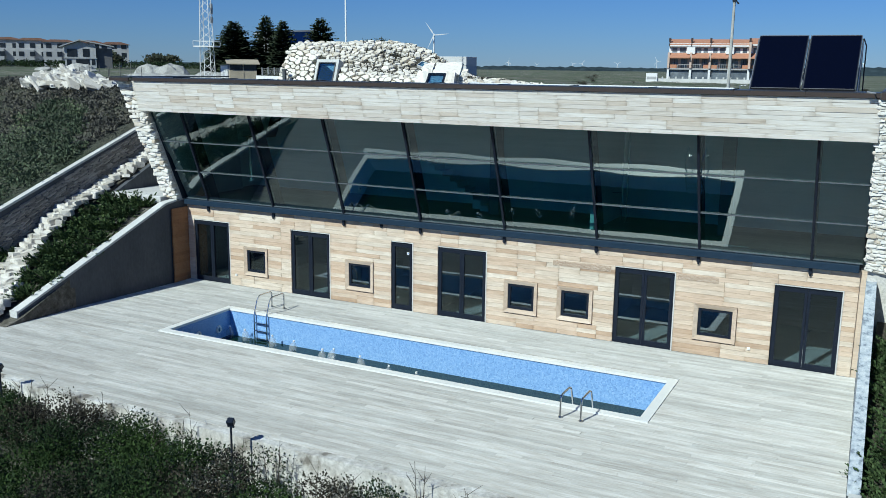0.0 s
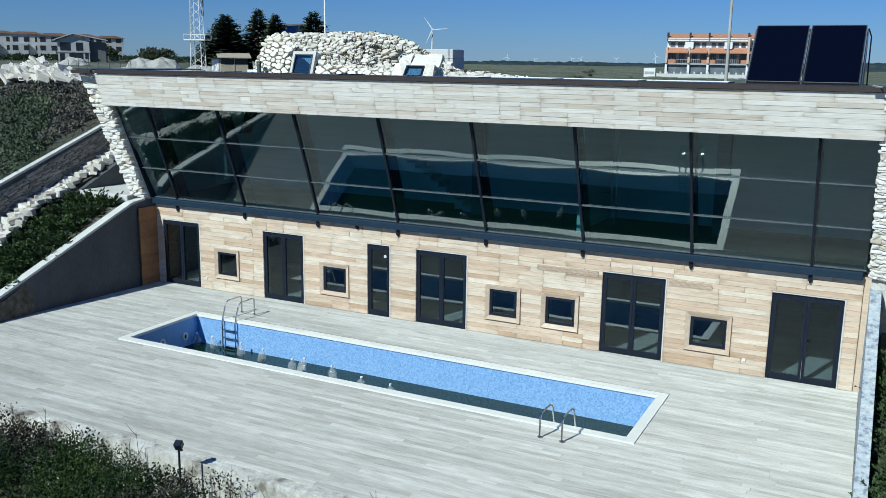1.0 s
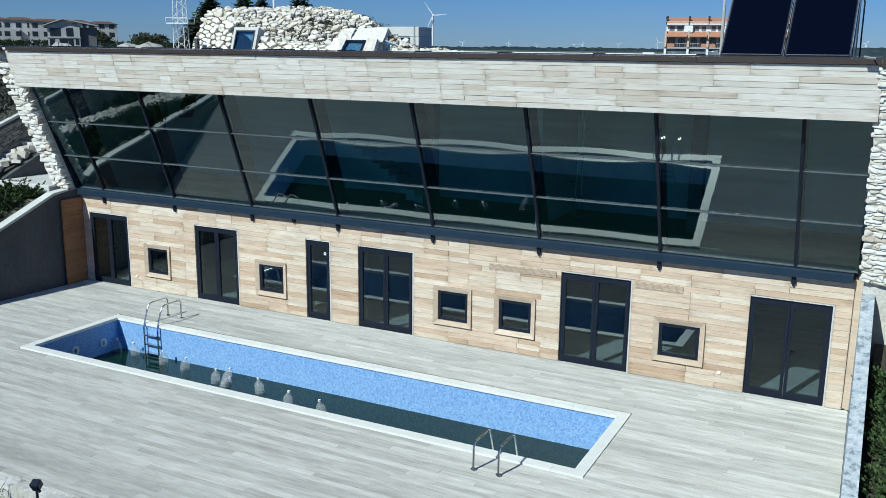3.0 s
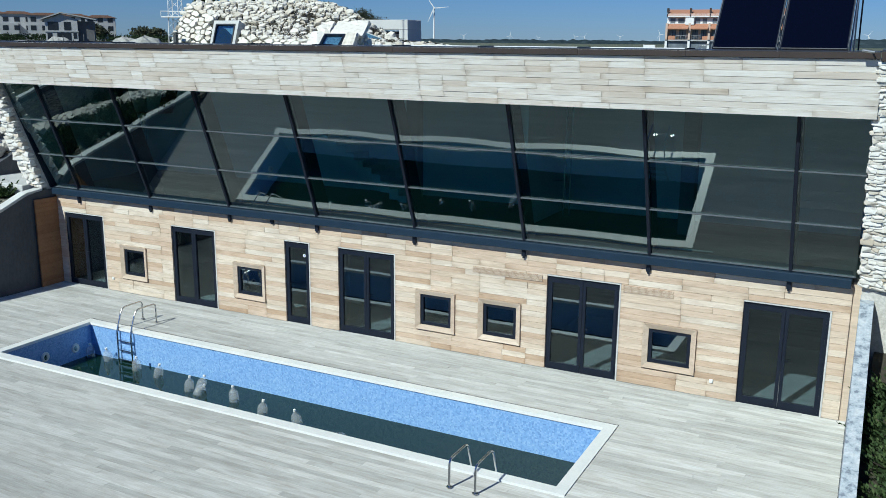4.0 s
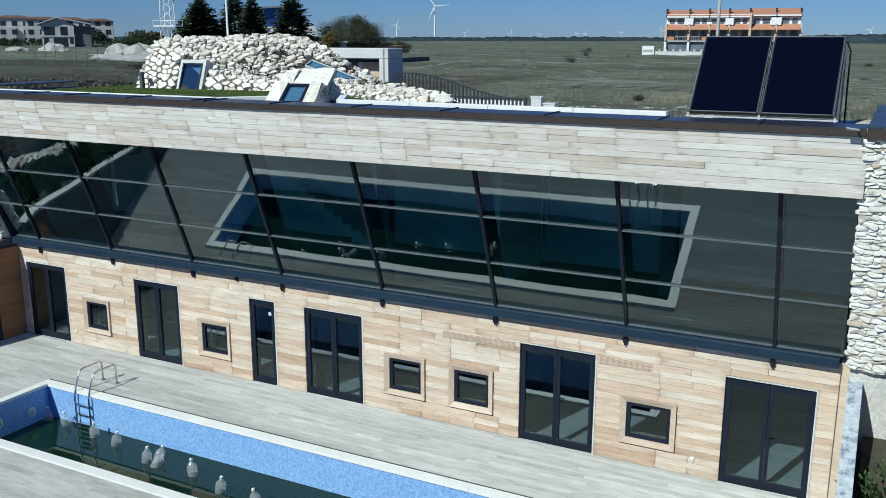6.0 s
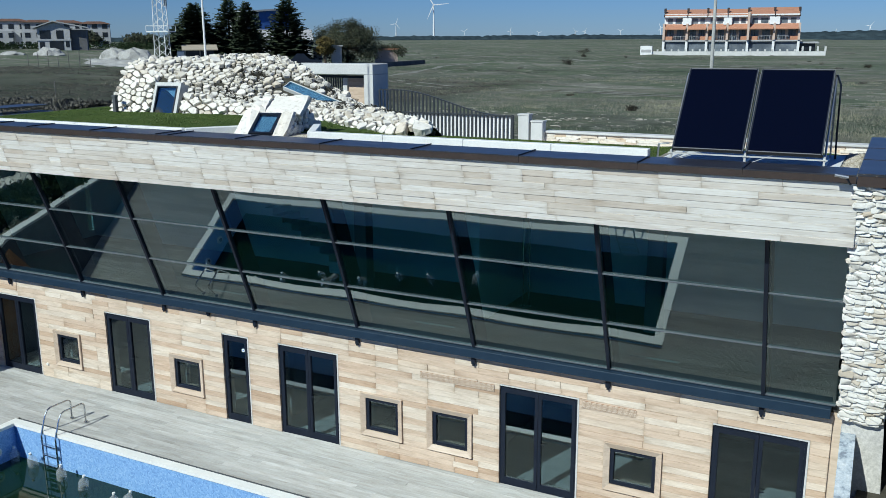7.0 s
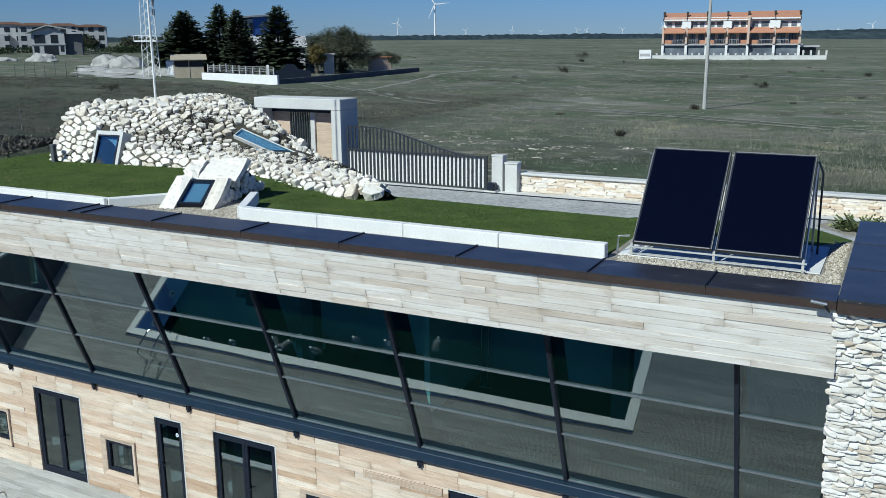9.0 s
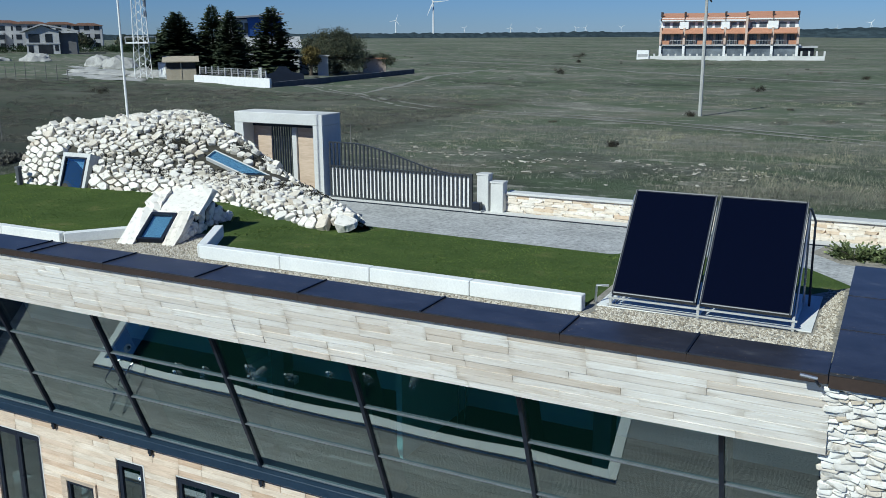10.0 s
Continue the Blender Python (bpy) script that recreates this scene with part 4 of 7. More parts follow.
# ---- lamps on the terrace edge ----
for xx, yy in ((-11.17, -10.75), (-18.2, -10.75)):
    l = thing("spot_lamp", (xx, yy, -1.0), "black outdoor spotlight on a thin post at the terrace edge", "lamp", group="spot lamps")
    part("post", tubed([(0, 0, -0.5), (0, 0, 1.4)], 0.022), NAVY, l)
    part("yoke", boxed(-0.08, 0.08, -0.02, 0.02, 1.4, 1.43), NAVY, l)
    bm = boxed(-0.075, 0.075, -0.065, 0.065, -0.065, 0.065, bevel=0.012)
    bmesh.ops.transform(bm, matrix=pose(0, 0, 1.51, 30, 0, 15), verts=bm.verts)
    head = part("head", bm, NAVY, l)
    bm = boxed(-0.06, 0.06, 0.067, 0.074, -0.05, 0.05)
    bmesh.ops.transform(bm, matrix=pose(0, 0, 1.51, 30, 0, 15), verts=bm.verts)
    part("lens", bm, DOOR_GLASS, head)

# ---- roof: gravel, kerbs, lawn ----
flat_part("gravel_strip", prism([(-22.4, -1.285), (-0.06, -1.285), (-0.06, 2.7), (-0.6, 2.0), (-3.46, 1.93), (-3.48, -0.2), (-10.58, -0.2), (-11.6, 1.3), (-12.8, 1.0), (-22.4, 1.0)], 6.952, 6.985, "z"), GRAVEL_BED, "bed of pale river gravel on the roof", "gravel")


def kerb(pts, joints, tall=0.24):
    """Kerb stones along a line from point to point."""
    for (a, b), n in zip(zip(pts, pts[1:]), joints):
        a, b = Vector(a), Vector(b)
        d = (b - a).normalized()
        s = Vector((-d.y, d.x, 0)) * 0.09
        for k in range(n):
            p, q = a.lerp(b, k / n) + d * 0.004, a.lerp(b, (k + 1) / n) - d * 0.004
            bm = bmesh.new()
            for z in (0.0, tall):
                for c in (p - s, q - s, q + s, p + s):
                    bm.verts.new((c.x - p.x, c.y - p.y, z))
            bm.verts.ensure_lookup_table()
            for f in ((3, 2, 1, 0), (4, 5, 6, 7), (0, 1, 5, 4), (1, 2, 6, 5), (2, 3, 7, 6), (3, 0, 4, 7)):
                bm.faces.new([bm.verts[i] for i in f])
            bmesh.ops.bevel(bm, geom=list(bm.edges), offset=0.012, segments=1, affect="EDGES")
            ob = part("kerb_stone", bm, WHITE_CONCRETE)
            ob.location = (p.x, p.y, 6.98)
            tagged(ob, "white concrete kerb block between lawn and gravel", "kerb", group="roof kerbs")


kerb([(-3.45, -0.28, 0), (-10.6, -0.28, 0), (-11.45, 1.15, 0)], [4, 1])
kerb([(-12.75, 0.85, 0), (-13.85, -0.55, 0), (-22.3, -0.55, 0)], [1, 5], 0.2)
def lawn_z(x, y):
    """The lawn falls gently towards the drive on its wide part."""
    return 7.03 - 0.069 * max(0.0, y + 0.19) * max(0.0, min(1.0, (x + 13.5) / 2.9))


bm = bmesh.new()
for outline in ([(-22.3, -0.46), (-13.8, -0.46), (-13.5, -0.1), (-13.5, 6.0), (-15.5, 7.0), (-22.3, 7.0)],
                [(-13.5, -0.1), (-12.7, 0.95), (-12.0, 1.12), (-12.0, 5.2), (-13.5, 6.0)],
                [(-12.0, 1.12), (-11.5, 1.25), (-10.55, -0.19), (-10.55, 4.38), (-12.0, 5.2)],
                [(-10.55, -0.19), (-3.5, -0.19), (-3.47, 1.94), (-0.61, 2.02), (-0.1, 2.75), (-0.1, 3.6), (-0.9, 4.9), (-3.9, 4.9), (-4.35, 4.15), (-6.6, 4.22), (-10.55, 4.38)]):
    top = [bm.verts.new((x, y, lawn_z(x, y))) for x, y in outline]
    foot = [bm.verts.new((x, y, lawn_z(x, y) - 0.07)) for x, y in outline]
    bm.faces.new(top)
    for k in range(len(top)):
        j = (k + 1) % len(top)
        bm.faces.new((foot[k], foot[j], top[j], top[k]))
bmesh.ops.triangulate(bm, faces=bm.faces[:])
lawn = flat_part("lawn", bm, GRASS_SOIL, "trimmed green lawn on the flat roof", "lawn")
flat_part("driveway", boxed(-26.5, 4.0, 4.7, 13.6, 4.9, 5.27), PAVING, "pale grey paved drive behind the house", "driveway")

# ---- solar collectors ----
sol = thing("solar_collector", (-1.9, 0.05, 6.99), "pair of dark blue solar water collectors on an aluminium stand", "solar collector")
SL, SW = 1.76, 1.2
tilt = 49.0


def tilted(bm, dx=0.0):
    bmesh.ops.transform(bm, matrix=pose(dx, -0.08, 0.24, tilt, 0, 0), verts=bm.verts)
    return bm


for dx in (-0.625, 0.625):
    panel = part("collector", tilted(boxed(-SW / 2, SW / 2, 0.0, SL, -0.09, -0.012), dx), NAVY, sol, "flat dark blue collector in an aluminium frame")
    part("absorber", tilted(boxed(-SW / 2 + 0.03, SW / 2 - 0.03, 0.03, SL - 0.03, -0.011, -0.004), dx), COLLECTOR, panel)
    for q in ((-SW / 2, -SW / 2 + 0.009, 0.0, SL), (SW / 2 - 0.009, SW / 2, 0.0, SL), (-SW / 2 + 0.03, SW / 2 - 0.03, 0.0, 0.014), (-SW / 2 + 0.03, SW / 2 - 0.03, SL - 0.02, SL)):
        part("edge", tilted(boxed(q[0], q[1], q[2], q[3], -0.011, 0.004), dx), FRAME_GREY, panel)
for xx in (-1.25, 0.0, 1.25):
    top = (xx, (math.cos(radians(tilt)) * SL - 0.08), 0.24 + math.sin(radians(tilt)) * SL - 0.1)
    part("strut", tubed([(xx, 1.35, 0.0), (xx, top[1] + 0.06, top[2])], 0.018, 6), ALU, sol)
    part("rail", tubed([(xx, 0.02, 0.08), (xx, top[1] + 0.05, top[2])], 0.02, 6), ALU, sol)
    part("foot", boxed(xx - 0.018, xx + 0.018, -0.02, 0.02, 0.0, 0.2), GALV, sol)
    part("base_rail", boxed(xx - 0.02, xx + 0.02, 0.03, 1.4, 0.0, 0.04), ALU, sol)
part("cross_rail", boxed(-1.3, 1.3, -0.03, -0.01, 0.13, 0.155), GALV, sol)
part("cross_rail", boxed(-1.3, 1.3, -0.03, -0.01, 0.03, 0.05), GALV, sol)
part("pipe", tubed([(-1.3, 0.05, 0.3), (-1.48, 0.05, 0.28), (-1.5, 0.06, 0.02)], 0.018, 6), ALU, sol)
part("pipe", tubed([(1.26, (math.cos(radians(tilt)) * SL - 0.08), 0.15 + math.sin(radians(tilt)) * SL), (1.33, 1.12, 1.3), (1.33, 1.2, 0.6), (1.34, 1.22, 0.02)], 0.018, 6), NAVY, sol, "black insulated pipe")
flat_part("collector_slab", prism([(-3.35, 0.02), (-0.42, 0.1), (-0.42, 1.9), (-3.35, 1.9)], 6.986, 7.002, "z"), WHITE_CONCRETE, "thin pale concrete slab under the collectors", "slab")

# ---- stone mound on the roof ----
def mound(x, y):
    top = 8.62 - 0.05 * abs(x + 18.5) - 0.13 * max(0.0, x + 17)
    ramp_z = 7.4 - 0.34 * (x + 14.85) + 0.5 * (y - 6.15)
    if ramp_z < 7.5:
        ramp_z = 7.5 - 0.3 * (1 - math.exp(-(7.5 - ramp_z) / 0.9))
    foot = 3.75 + 0.14 * max(0.0, min(3.0, x + 19)) - 0.16 * max(0.0, x + 16)
    front = 6.95 + (y - foot) * (2.0 if x < -16.5 else max(0.7, 2.0 - (x + 16.5) * 0.3))
    left = 6.95 + (x + 20.95) * 8.0
    back = 5.2 + (12.2 - y) * 1.5
    right = 6.85 - (0.61 * (x + 10.1) + 0.79 * (y - 4.3)) * 1.1
    vals = [top, ramp_z, front, left, back, right]
    k = 0.11
    return -k * math.log(sum(math.exp(-max(-3.0, min(12.0, v)) / k) for v in vals))


bm = bmesh.new()
mx = [-22.6 + 0.3 * i for i in range(44)]
my = [3.6 + 0.3 * j for j in range(31)]
rows_ = [[bm.verts.new((x, y, max(4.9, mound(x, y) - 0.1))) for x in mx] for y in my]
for j in range(len(my) - 1):
    for i in range(len(mx) - 1):
        bm.faces.new((rows_[j][i], rows_[j][i + 1], rows_[j + 1][i + 1], rows_[j + 1][i]))
mound_ob = part("stone_mound", bm, SOIL, smooth=True)
tagged(mound_ob, "low mound of white limestone boulders over the entrance", "stone mound")

# ---- portal, gate and wall behind the house ----
portal = thing("gate_portal", (-19.6, 13.9, 5.2), "white concrete portal frame with a barred wooden gate inside", "gateway")
part("lintel", boxed(-1.95, 1.95, -0.2, 0.95, 2.55, 2.95, bevel=0.02), CONCRETE, portal)
part("leg", boxed(-1.95, -1.55, -0.2, 0.95, 0.0, 2.548), CONCRETE, portal)
part("leg", boxed(1.55, 1.95, -0.2, 0.95, 0.0, 2.548), CONCRETE, portal)
part("panel", boxed(-1.54, -0.75, 0.4, 0.5, 0.0, 2.4), FADED_WOOD, portal, "pale boarded panel")
part("panel", boxed(0.45, 1.54, 0.4, 0.5, 0.0, 2.4), FADED_WOOD, portal, "pale boarded panel")
part("post", boxed(0.25, 0.44, 0.32, 0.52, 0.0, 2.395), CONCRETE, portal)
for k in range(9):
    part("bar", boxed(-0.72 + 0.11 * k, -0.68 + 0.11 * k, 0.4, 0.44, 0.1, 2.4), NAVY, portal)
part("rail", boxed(-1.54, 1.54, 0.34, 0.39, 2.4, 2.5), NAVY, portal)

gate = thing("sliding_gate", (-14.65, 13.72, 5.2), "anthracite barred sliding gate with a curved top", "gate")


def gate_top(x):
    t = smooth_step(-1.9, 2.4, x)
    return 2.02 - 0.82 * t


GX = 2.72
GATE_PAINT = mottled("anthracite_gate_paint", [(0.3, (0.03, 0.034, 0.04)), (0.7, (0.042, 0.047, 0.054))], 3, 0.35, 40, 0.15, 0.0)
for k in range(36):
    xx = -GX + 2 * GX * k / 35
    part("bar", boxed(xx - 0.029, xx + 0.029, -0.018, 0.018, 0.14, gate_top(xx) - 0.02), GATE_PAINT, gate)
pts = [(-GX + 2 * GX * k / 20, 0.0, gate_top(-GX + 2 * GX * k / 20)) for k in range(21)]
bm = bmesh.new()
prev = None
for q in pts:
    ring = [bm.verts.new((q[0], dy, q[2] + dz)) for dy, dz in ((-0.025, -0.025), (0.025, -0.025), (0.025, 0.02), (-0.025, 0.02))]
    if prev:
        for i in range(4):
            bm.faces.new((prev[i], prev[(i + 1) % 4], ring[(i + 1) % 4], ring[i]))
    prev = ring
part("top_rail", bm, GATE_PAINT, gate)
part("middle_rail", boxed(-GX, GX, -0.03, 0.03, 1.16, 1.22), GATE_PAINT, gate)
part("bottom_rail", boxed(-GX, GX, -0.035, 0.035, 0.06, 0.14), GATE_PAINT, gate)
part("end_post", boxed(GX, GX + 0.09, -0.04, 0.04, 0.03, 1.24), GATE_PAINT, gate)
part("sheet", boxed(-GX, GX, 0.036, 0.04, 0.14, 1.16), WHITE_PAINT, gate, "pale backing sheet")
flat_part("trim_gate_rail", boxed(-18.4, 3.0, 13.2, 13.25, 5.2, 5.3), NAVY, "dark steel rail of the sliding gate", "rail")
flat_part("trim_gate_track", boxed(-18.4, 3.0, 13.26, 13.83, 5.1, 5.285), CONCRETE, "pale concrete strip under the sliding gate", "kerb")
for xx, h, w in ((-11.45, 1.24, 0.2), (-10.95, 1.02, 0.22)):
    q = thing("gate_post", (xx, 13.8, 5.2), "short pale concrete post beside the gate", "post", group="gate posts")
    shaft = part("shaft", boxed(-w, w, -0.15, 0.2, 0.0, h, bevel=0.015), CONCRETE, q)
    part("cap", boxed(-w - 0.02, w + 0.02, -0.17, 0.22, h + 0.002, h + 0.05), CONCRETE, shaft)
motor = thing("gate_motor", (-11.55, 13.45, 5.255), "small dark gate motor on a concrete foot", "gate motor")
part("housing", boxed(-0.15, 0.15, -0.12, 0.12, 0.08, 0.34, bevel=0.03), NAVY, motor)
part("foot", boxed(-0.2, 0.2, -0.15, 0.15, 0.0, 0.078), CONCRETE, motor)
wall_rear = flat_part("wall_rear", boxed(-10.7, 40.0, 13.98, 14.25, 4.6, 5.84), WHITE_CONCRETE, "low boundary wall of stacked pale ledge stone", "wall")
flat_part("trim_wall_rear", boxed(-10.72, 40.0, 13.84, 14.3, 5.845, 5.92, bevel=0.01), CONCRETE, "flat pale concrete coping on the boundary wall", "coping")

# ---- windows of the mound, dormer, flagpole ----
dw = thing("mound_window", (-18.8, 4.15, 7.26), "window with painted sky blue in a grey concrete frame among stones", "window")
lean_dw = pose(0, 0, 0, -21, 0, 3) @ Matrix.Diagonal((0.95, 1, 1.03, 1))
bm = bmesh.new()
for q in ((-0.5, -0.39, -0.58, 0.58), (0.39, 0.5, -0.58, 0.58), (-0.39, 0.39, -0.58, -0.47), (-0.39, 0.39, 0.47, 0.58)):
    box(bm, q[0], q[1], -0.2, 0.25, q[2], q[3])
part("frame", shift(bm, lean_dw), CONCRETE, dw, "grey concrete frame")
bm = bmesh.new()
for q in ((-0.39, -0.35, -0.47, 0.47), (0.35, 0.39, -0.47, 0.47), (-0.35, 0.35, -0.47, -0.43), (-0.35, 0.35, 0.43, 0.47)):
    box(bm, q[0], q[1], -0.22, -0.1, q[2], q[3])
sash = part("sash", shift(bm, lean_dw), NAVY, dw)
part("pane", shift(boxed(-0.35, 0.35, -0.185, -0.175, -0.43, 0.43), lean_dw), SKY_GLASS, sash)
part("lining", shift(boxed(-0.39, 0.39, -0.08, 0.25, -0.47, 0.47), lean_dw), SKY_BACKING, dw)

strip = thing("roof_light", (-14.8, 6.1, 7.42), "long narrow blue roof light running down the mound", "skylight")
m_strip = pose(0, 0, 0, 28, 17.5, 0)
part("frame", shift(boxed(-1.24, 1.94, -0.185, -0.15, -0.1, 0.016), m_strip), CONCRETE, strip, "grey concrete frame")
part("frame", shift(boxed(-1.24, 1.94, 0.15, 0.185, -0.1, 0.016), m_strip), CONCRETE, strip, "grey concrete frame")
part("end", shift(boxed(-1.24, -1.222, -0.148, 0.148, -0.1, 0.016), m_strip), CONCRETE, strip)
part("end", shift(boxed(1.922, 1.94, -0.148, 0.148, -0.1, 0.016), m_strip), CONCRETE, strip)
part("pane", shift(boxed(-1.22, 1.92, -0.148, 0.148, 0.0, 0.01), m_strip), SKY_GLASS, strip)
part("lining", shift(boxed(-1.22, 1.92, -0.148, 0.148, -0.1, -0.05), m_strip), SKY_BACKING, strip)

def low(bm):
    return shift(bm, Matrix.Diagonal((1, 1.18, 0.76, 1)))


dormer = thing("stone_dormer", (-12.25, 0.1, 6.99), "small roof light between big white stone slabs", "dormer", turn=17)
dormer.scale = (0.92, 0.92, 0.92)


def rough_slab(pts, lo, hi, seed, axis="x", amount=0.03):
    bm = prism(pts, lo, hi, axis)
    bmesh.ops.subdivide_edges(bm, edges=bm.edges[:], cuts=2, use_grid_fill=True)
    r = random.Random(seed)
    for q in bm.verts:
        q.co += Vector((r.uniform(-1, 1), r.uniform(-1, 1), r.uniform(-1, 1))) * amount
    return bm


part("slab", low(rough_slab([(-0.14, 0.0), (0.14, 0.0), (0.86, 0.62), (0.7, 0.76)], -0.66, -0.32, 1)), WHITE_ROCK, dormer, "big white limestone slab")
part("slab", low(rough_slab([(-0.14, 0.0), (0.1, 0.0), (0.8, 0.6), (0.66, 0.74)], 0.3, 0.62, 2)), WHITE_ROCK, dormer, "big white limestone slab")
part("slab", low(rough_slab([(0.72, 0.62), (0.86, 0.5), (1.62, 1.04), (1.45, 1.16)], -0.2, 0.7, 3)), WHITE_ROCK, dormer, "big white limestone slab")
part("slab", low(rough_slab([(0.74, 0.6), (1.0, 0.5), (1.5, 0.98), (1.25, 1.12), (0.9, 0.9)], -0.6, -0.24, 4, amount=0.035)), WHITE_ROCK, dormer, "big white limestone slab")
mdw = pose(0, 0.02, 0.03, 29, 0, 0)
part("pane", shift(boxed(-0.24, 0.24, 0.03, 0.78, 0.06, 0.07), mdw), SKY_GLASS, dormer)
bm = bmesh.new()
for q in ((-0.295, -0.24, -0.02, 0.84), (0.24, 0.295, -0.02, 0.84), (-0.24, 0.24, -0.02, 0.03), (-0.24, 0.24, 0.78, 0.84)):
    box(bm, q[0], q[1], q[2], q[3], 0.0, 0.1)
part("sash", shift(bm, mdw), NAVY, dormer)
part("lining", shift(boxed(-0.24, 0.24, 0.03, 0.78, -0.02, 0.02), mdw), SKY_BACKING, dormer)
part("core", low(prism([(0.2, 0.0), (1.5, 0.9), (2.5, 0.05), (2.5, 0.0)], -0.5, 0.52)), SOIL, dormer)

mast_thin = thing("flagpole", (-19.85, 7.0, 8.3), "thin white metal flagpole standing in the stones", "flagpole")
part("pole", tubed([(0, 0, 0), (0, 0, 3.0), (0, 0, 6.5)], [0.035, 0.03, 0.022]), COPING, mast_thin)
part("finial", tubed([(0, 0, 6.5), (0, 0, 6.58)], [0.05, 0.02]), COPING, mast_thin)
bollard = thing("garden_lamp", (-20.35, 3.55, 7.0), "short grey garden bollard at the lawn edge", "lamp")
part("post", boxed(-0.06, 0.06, -0.06, 0.06, 0.0, 0.44, bevel=0.01), WALL_CONCRETE, bollard)
part("head", boxed(-0.07, 0.07, -0.07, 0.07, 0.442, 0.52, bevel=0.01), WALL_CONCRETE, bollard)


# ---- plants ----
def leaves(verts, faces, r, centre, radii, n, size, up=0.35, shell=0.55, slim=False):
    """Small pointed leaves through an uneven ball."""
    for _ in range(n):
        a, c = r.uniform(0, 2 * math.pi), r.uniform(-1, 1)
        s = math.sqrt(1 - c * c)
        d = Vector((s * math.cos(a), s * math.sin(a), c))
        k = r.uniform(shell, 1.0) * (0.8 + 0.35 * noise.noise(d * 2.1 + Vector(centre)))
        p = Vector(centre) + Vector((d.x * radii[0], d.y * radii[1], d.z * radii[2])) * k
        t = (d + Vector((r.uniform(-1, 1), r.uniform(-1, 1), r.uniform(-1, 1) + up)) * 0.9).normalized()
        w = t.orthogonal()
        w.rotate(Matrix.Rotation(r.uniform(0, 6.28), 3, t))
        w = w.normalized()
        l = size * r.uniform(0.6, 1.4)
        i = len(verts)
        if slim:
            w, t = w * 0.55, t * 1.3
        verts += [tuple(p - w * l * 0.38 + t * l * 0.3), tuple(p + w.cross(t) * l * 0.12), tuple(p + w * l * 0.38 + t * l * 0.3), tuple(p + t * l * 0.9)]
        faces += [(i, i + 1, i + 3), (i + 1, i + 2, i + 3)]


def shrub(name, at, radii, n, size, mat, label, category, group, seed, twigs=5):
    """A spreading juniper: drooping sprays set with slim needles."""
    r = random.Random(seed)
    t = thing(name, at, label, category, group=group)
    verts, faces = [], []
    sprays = n // 16
    for k in range(sprays):
        a, lift = r.uniform(0, 6.28), r.uniform(0.05, 1.0)
        flat = math.sqrt(max(0.0, 1 - lift * lift * 0.8))
        tip = Vector((math.cos(a) * radii[0] * flat, math.sin(a) * radii[1] * flat, radii[2] * (0.25 + 0.75 * lift))) * r.uniform(0.7, 1.15)
        root = Vector((tip.x * 0.25, tip.y * 0.25, 0.02))
        d = (tip - root).normalized()
        side = d.cross(Vector((0, 0, 1))).normalized()
        for j in range(16):
            f = 0.2 + 0.8 * j / 15
            p = root.lerp(tip, f) + Vector((0, 0, -0.12 * f * f * radii[2])) + side * r.uniform(-0.02, 0.02)
            out = (d * 0.8 + side * r.choice((-1, 1)) * r.uniform(0.3, 0.9) + Vector((0, 0, r.uniform(-0.1, 0.5)))).normalized()
            w = out.cross(Vector((r.uniform(-1, 1), r.uniform(-1, 1), 1))).normalized() * size * 0.22
            l = size * r.uniform(0.7, 1.3) * (1.15 - 0.5 * f)
            i = len(verts)
            verts += [tuple(p - w * 0.5), tuple(p + out * l * 0.5 + w), tuple(p + out * l), tuple(p + out * l * 0.5 - w)]
            faces += [(i, i + 1, i + 2), (i, i + 2, i + 3)]
    raw_mesh("foliage", verts, faces, mat, t)
    for k in range(twigs):
        bm = bmesh.new()
        a = r.uniform(0, 6.28)
        e = (math.cos(a) * radii[0] * 0.7, math.sin(a) * radii[1] * 0.7, radii[2] * r.uniform(0.5, 0.8))
        tube(bm, [(0.05 * math.cos(a), 0.05 * math.sin(a), -0.1), (e[0] * 0.5, e[1] * 0.5, e[2] * 0.6), e], [0.03, 0.02, 0.008], 5)
        part("stem", bm, TWIG, t)
    return t


def along(y, stops):
    for (a, va), (b, vb) in zip(stops, stops[1:]):
        if y <= b:
            return va + (vb - va) * max(0.0, y - a) / (b - a)
    return stops[-1][1]


step_left = [(-8.2, -24.5), (-6.6, -25.05), (-5.3, -25.4), (-4.0, -25.65), (-2.7, -25.85), (2.4, -25.85)]
step_right = [(-8.2, -22.75), (-6.6, -23.25), (-5.4, -24.2), (-4.0, -24.75), (-3.2, -24.9), (-2.0, -25.12), (2.4, -25.15)]
step_top = [(-8.2, 0.0), (-6.6, 0.58), (-5.3, 1.08), (-4.0, 1.8), (-2.6, 2.66), (-1.2, 3.13), (0.2, 3.68), (1.4, 4.2), (2.4, 4.62)]
r0 = random.Random(5)
n = 0
yy = -6.7
while yy < -0.9:
    xx = along(yy, step_right) + 0.45
    while xx < -22.9:
        shrub("juniper", (xx + r0.uniform(-0.08, 0.08), yy + r0.uniform(-0.12, 0.12), wall_top(yy) - 0.24), (0.62, 0.68, 0.52), 1700, 0.13, JUNIPER, "low spreading green juniper in the sloping bed", "shrub", "junipers", 100 + n)
        n += 1
        xx += 0.66
    yy += 0.72
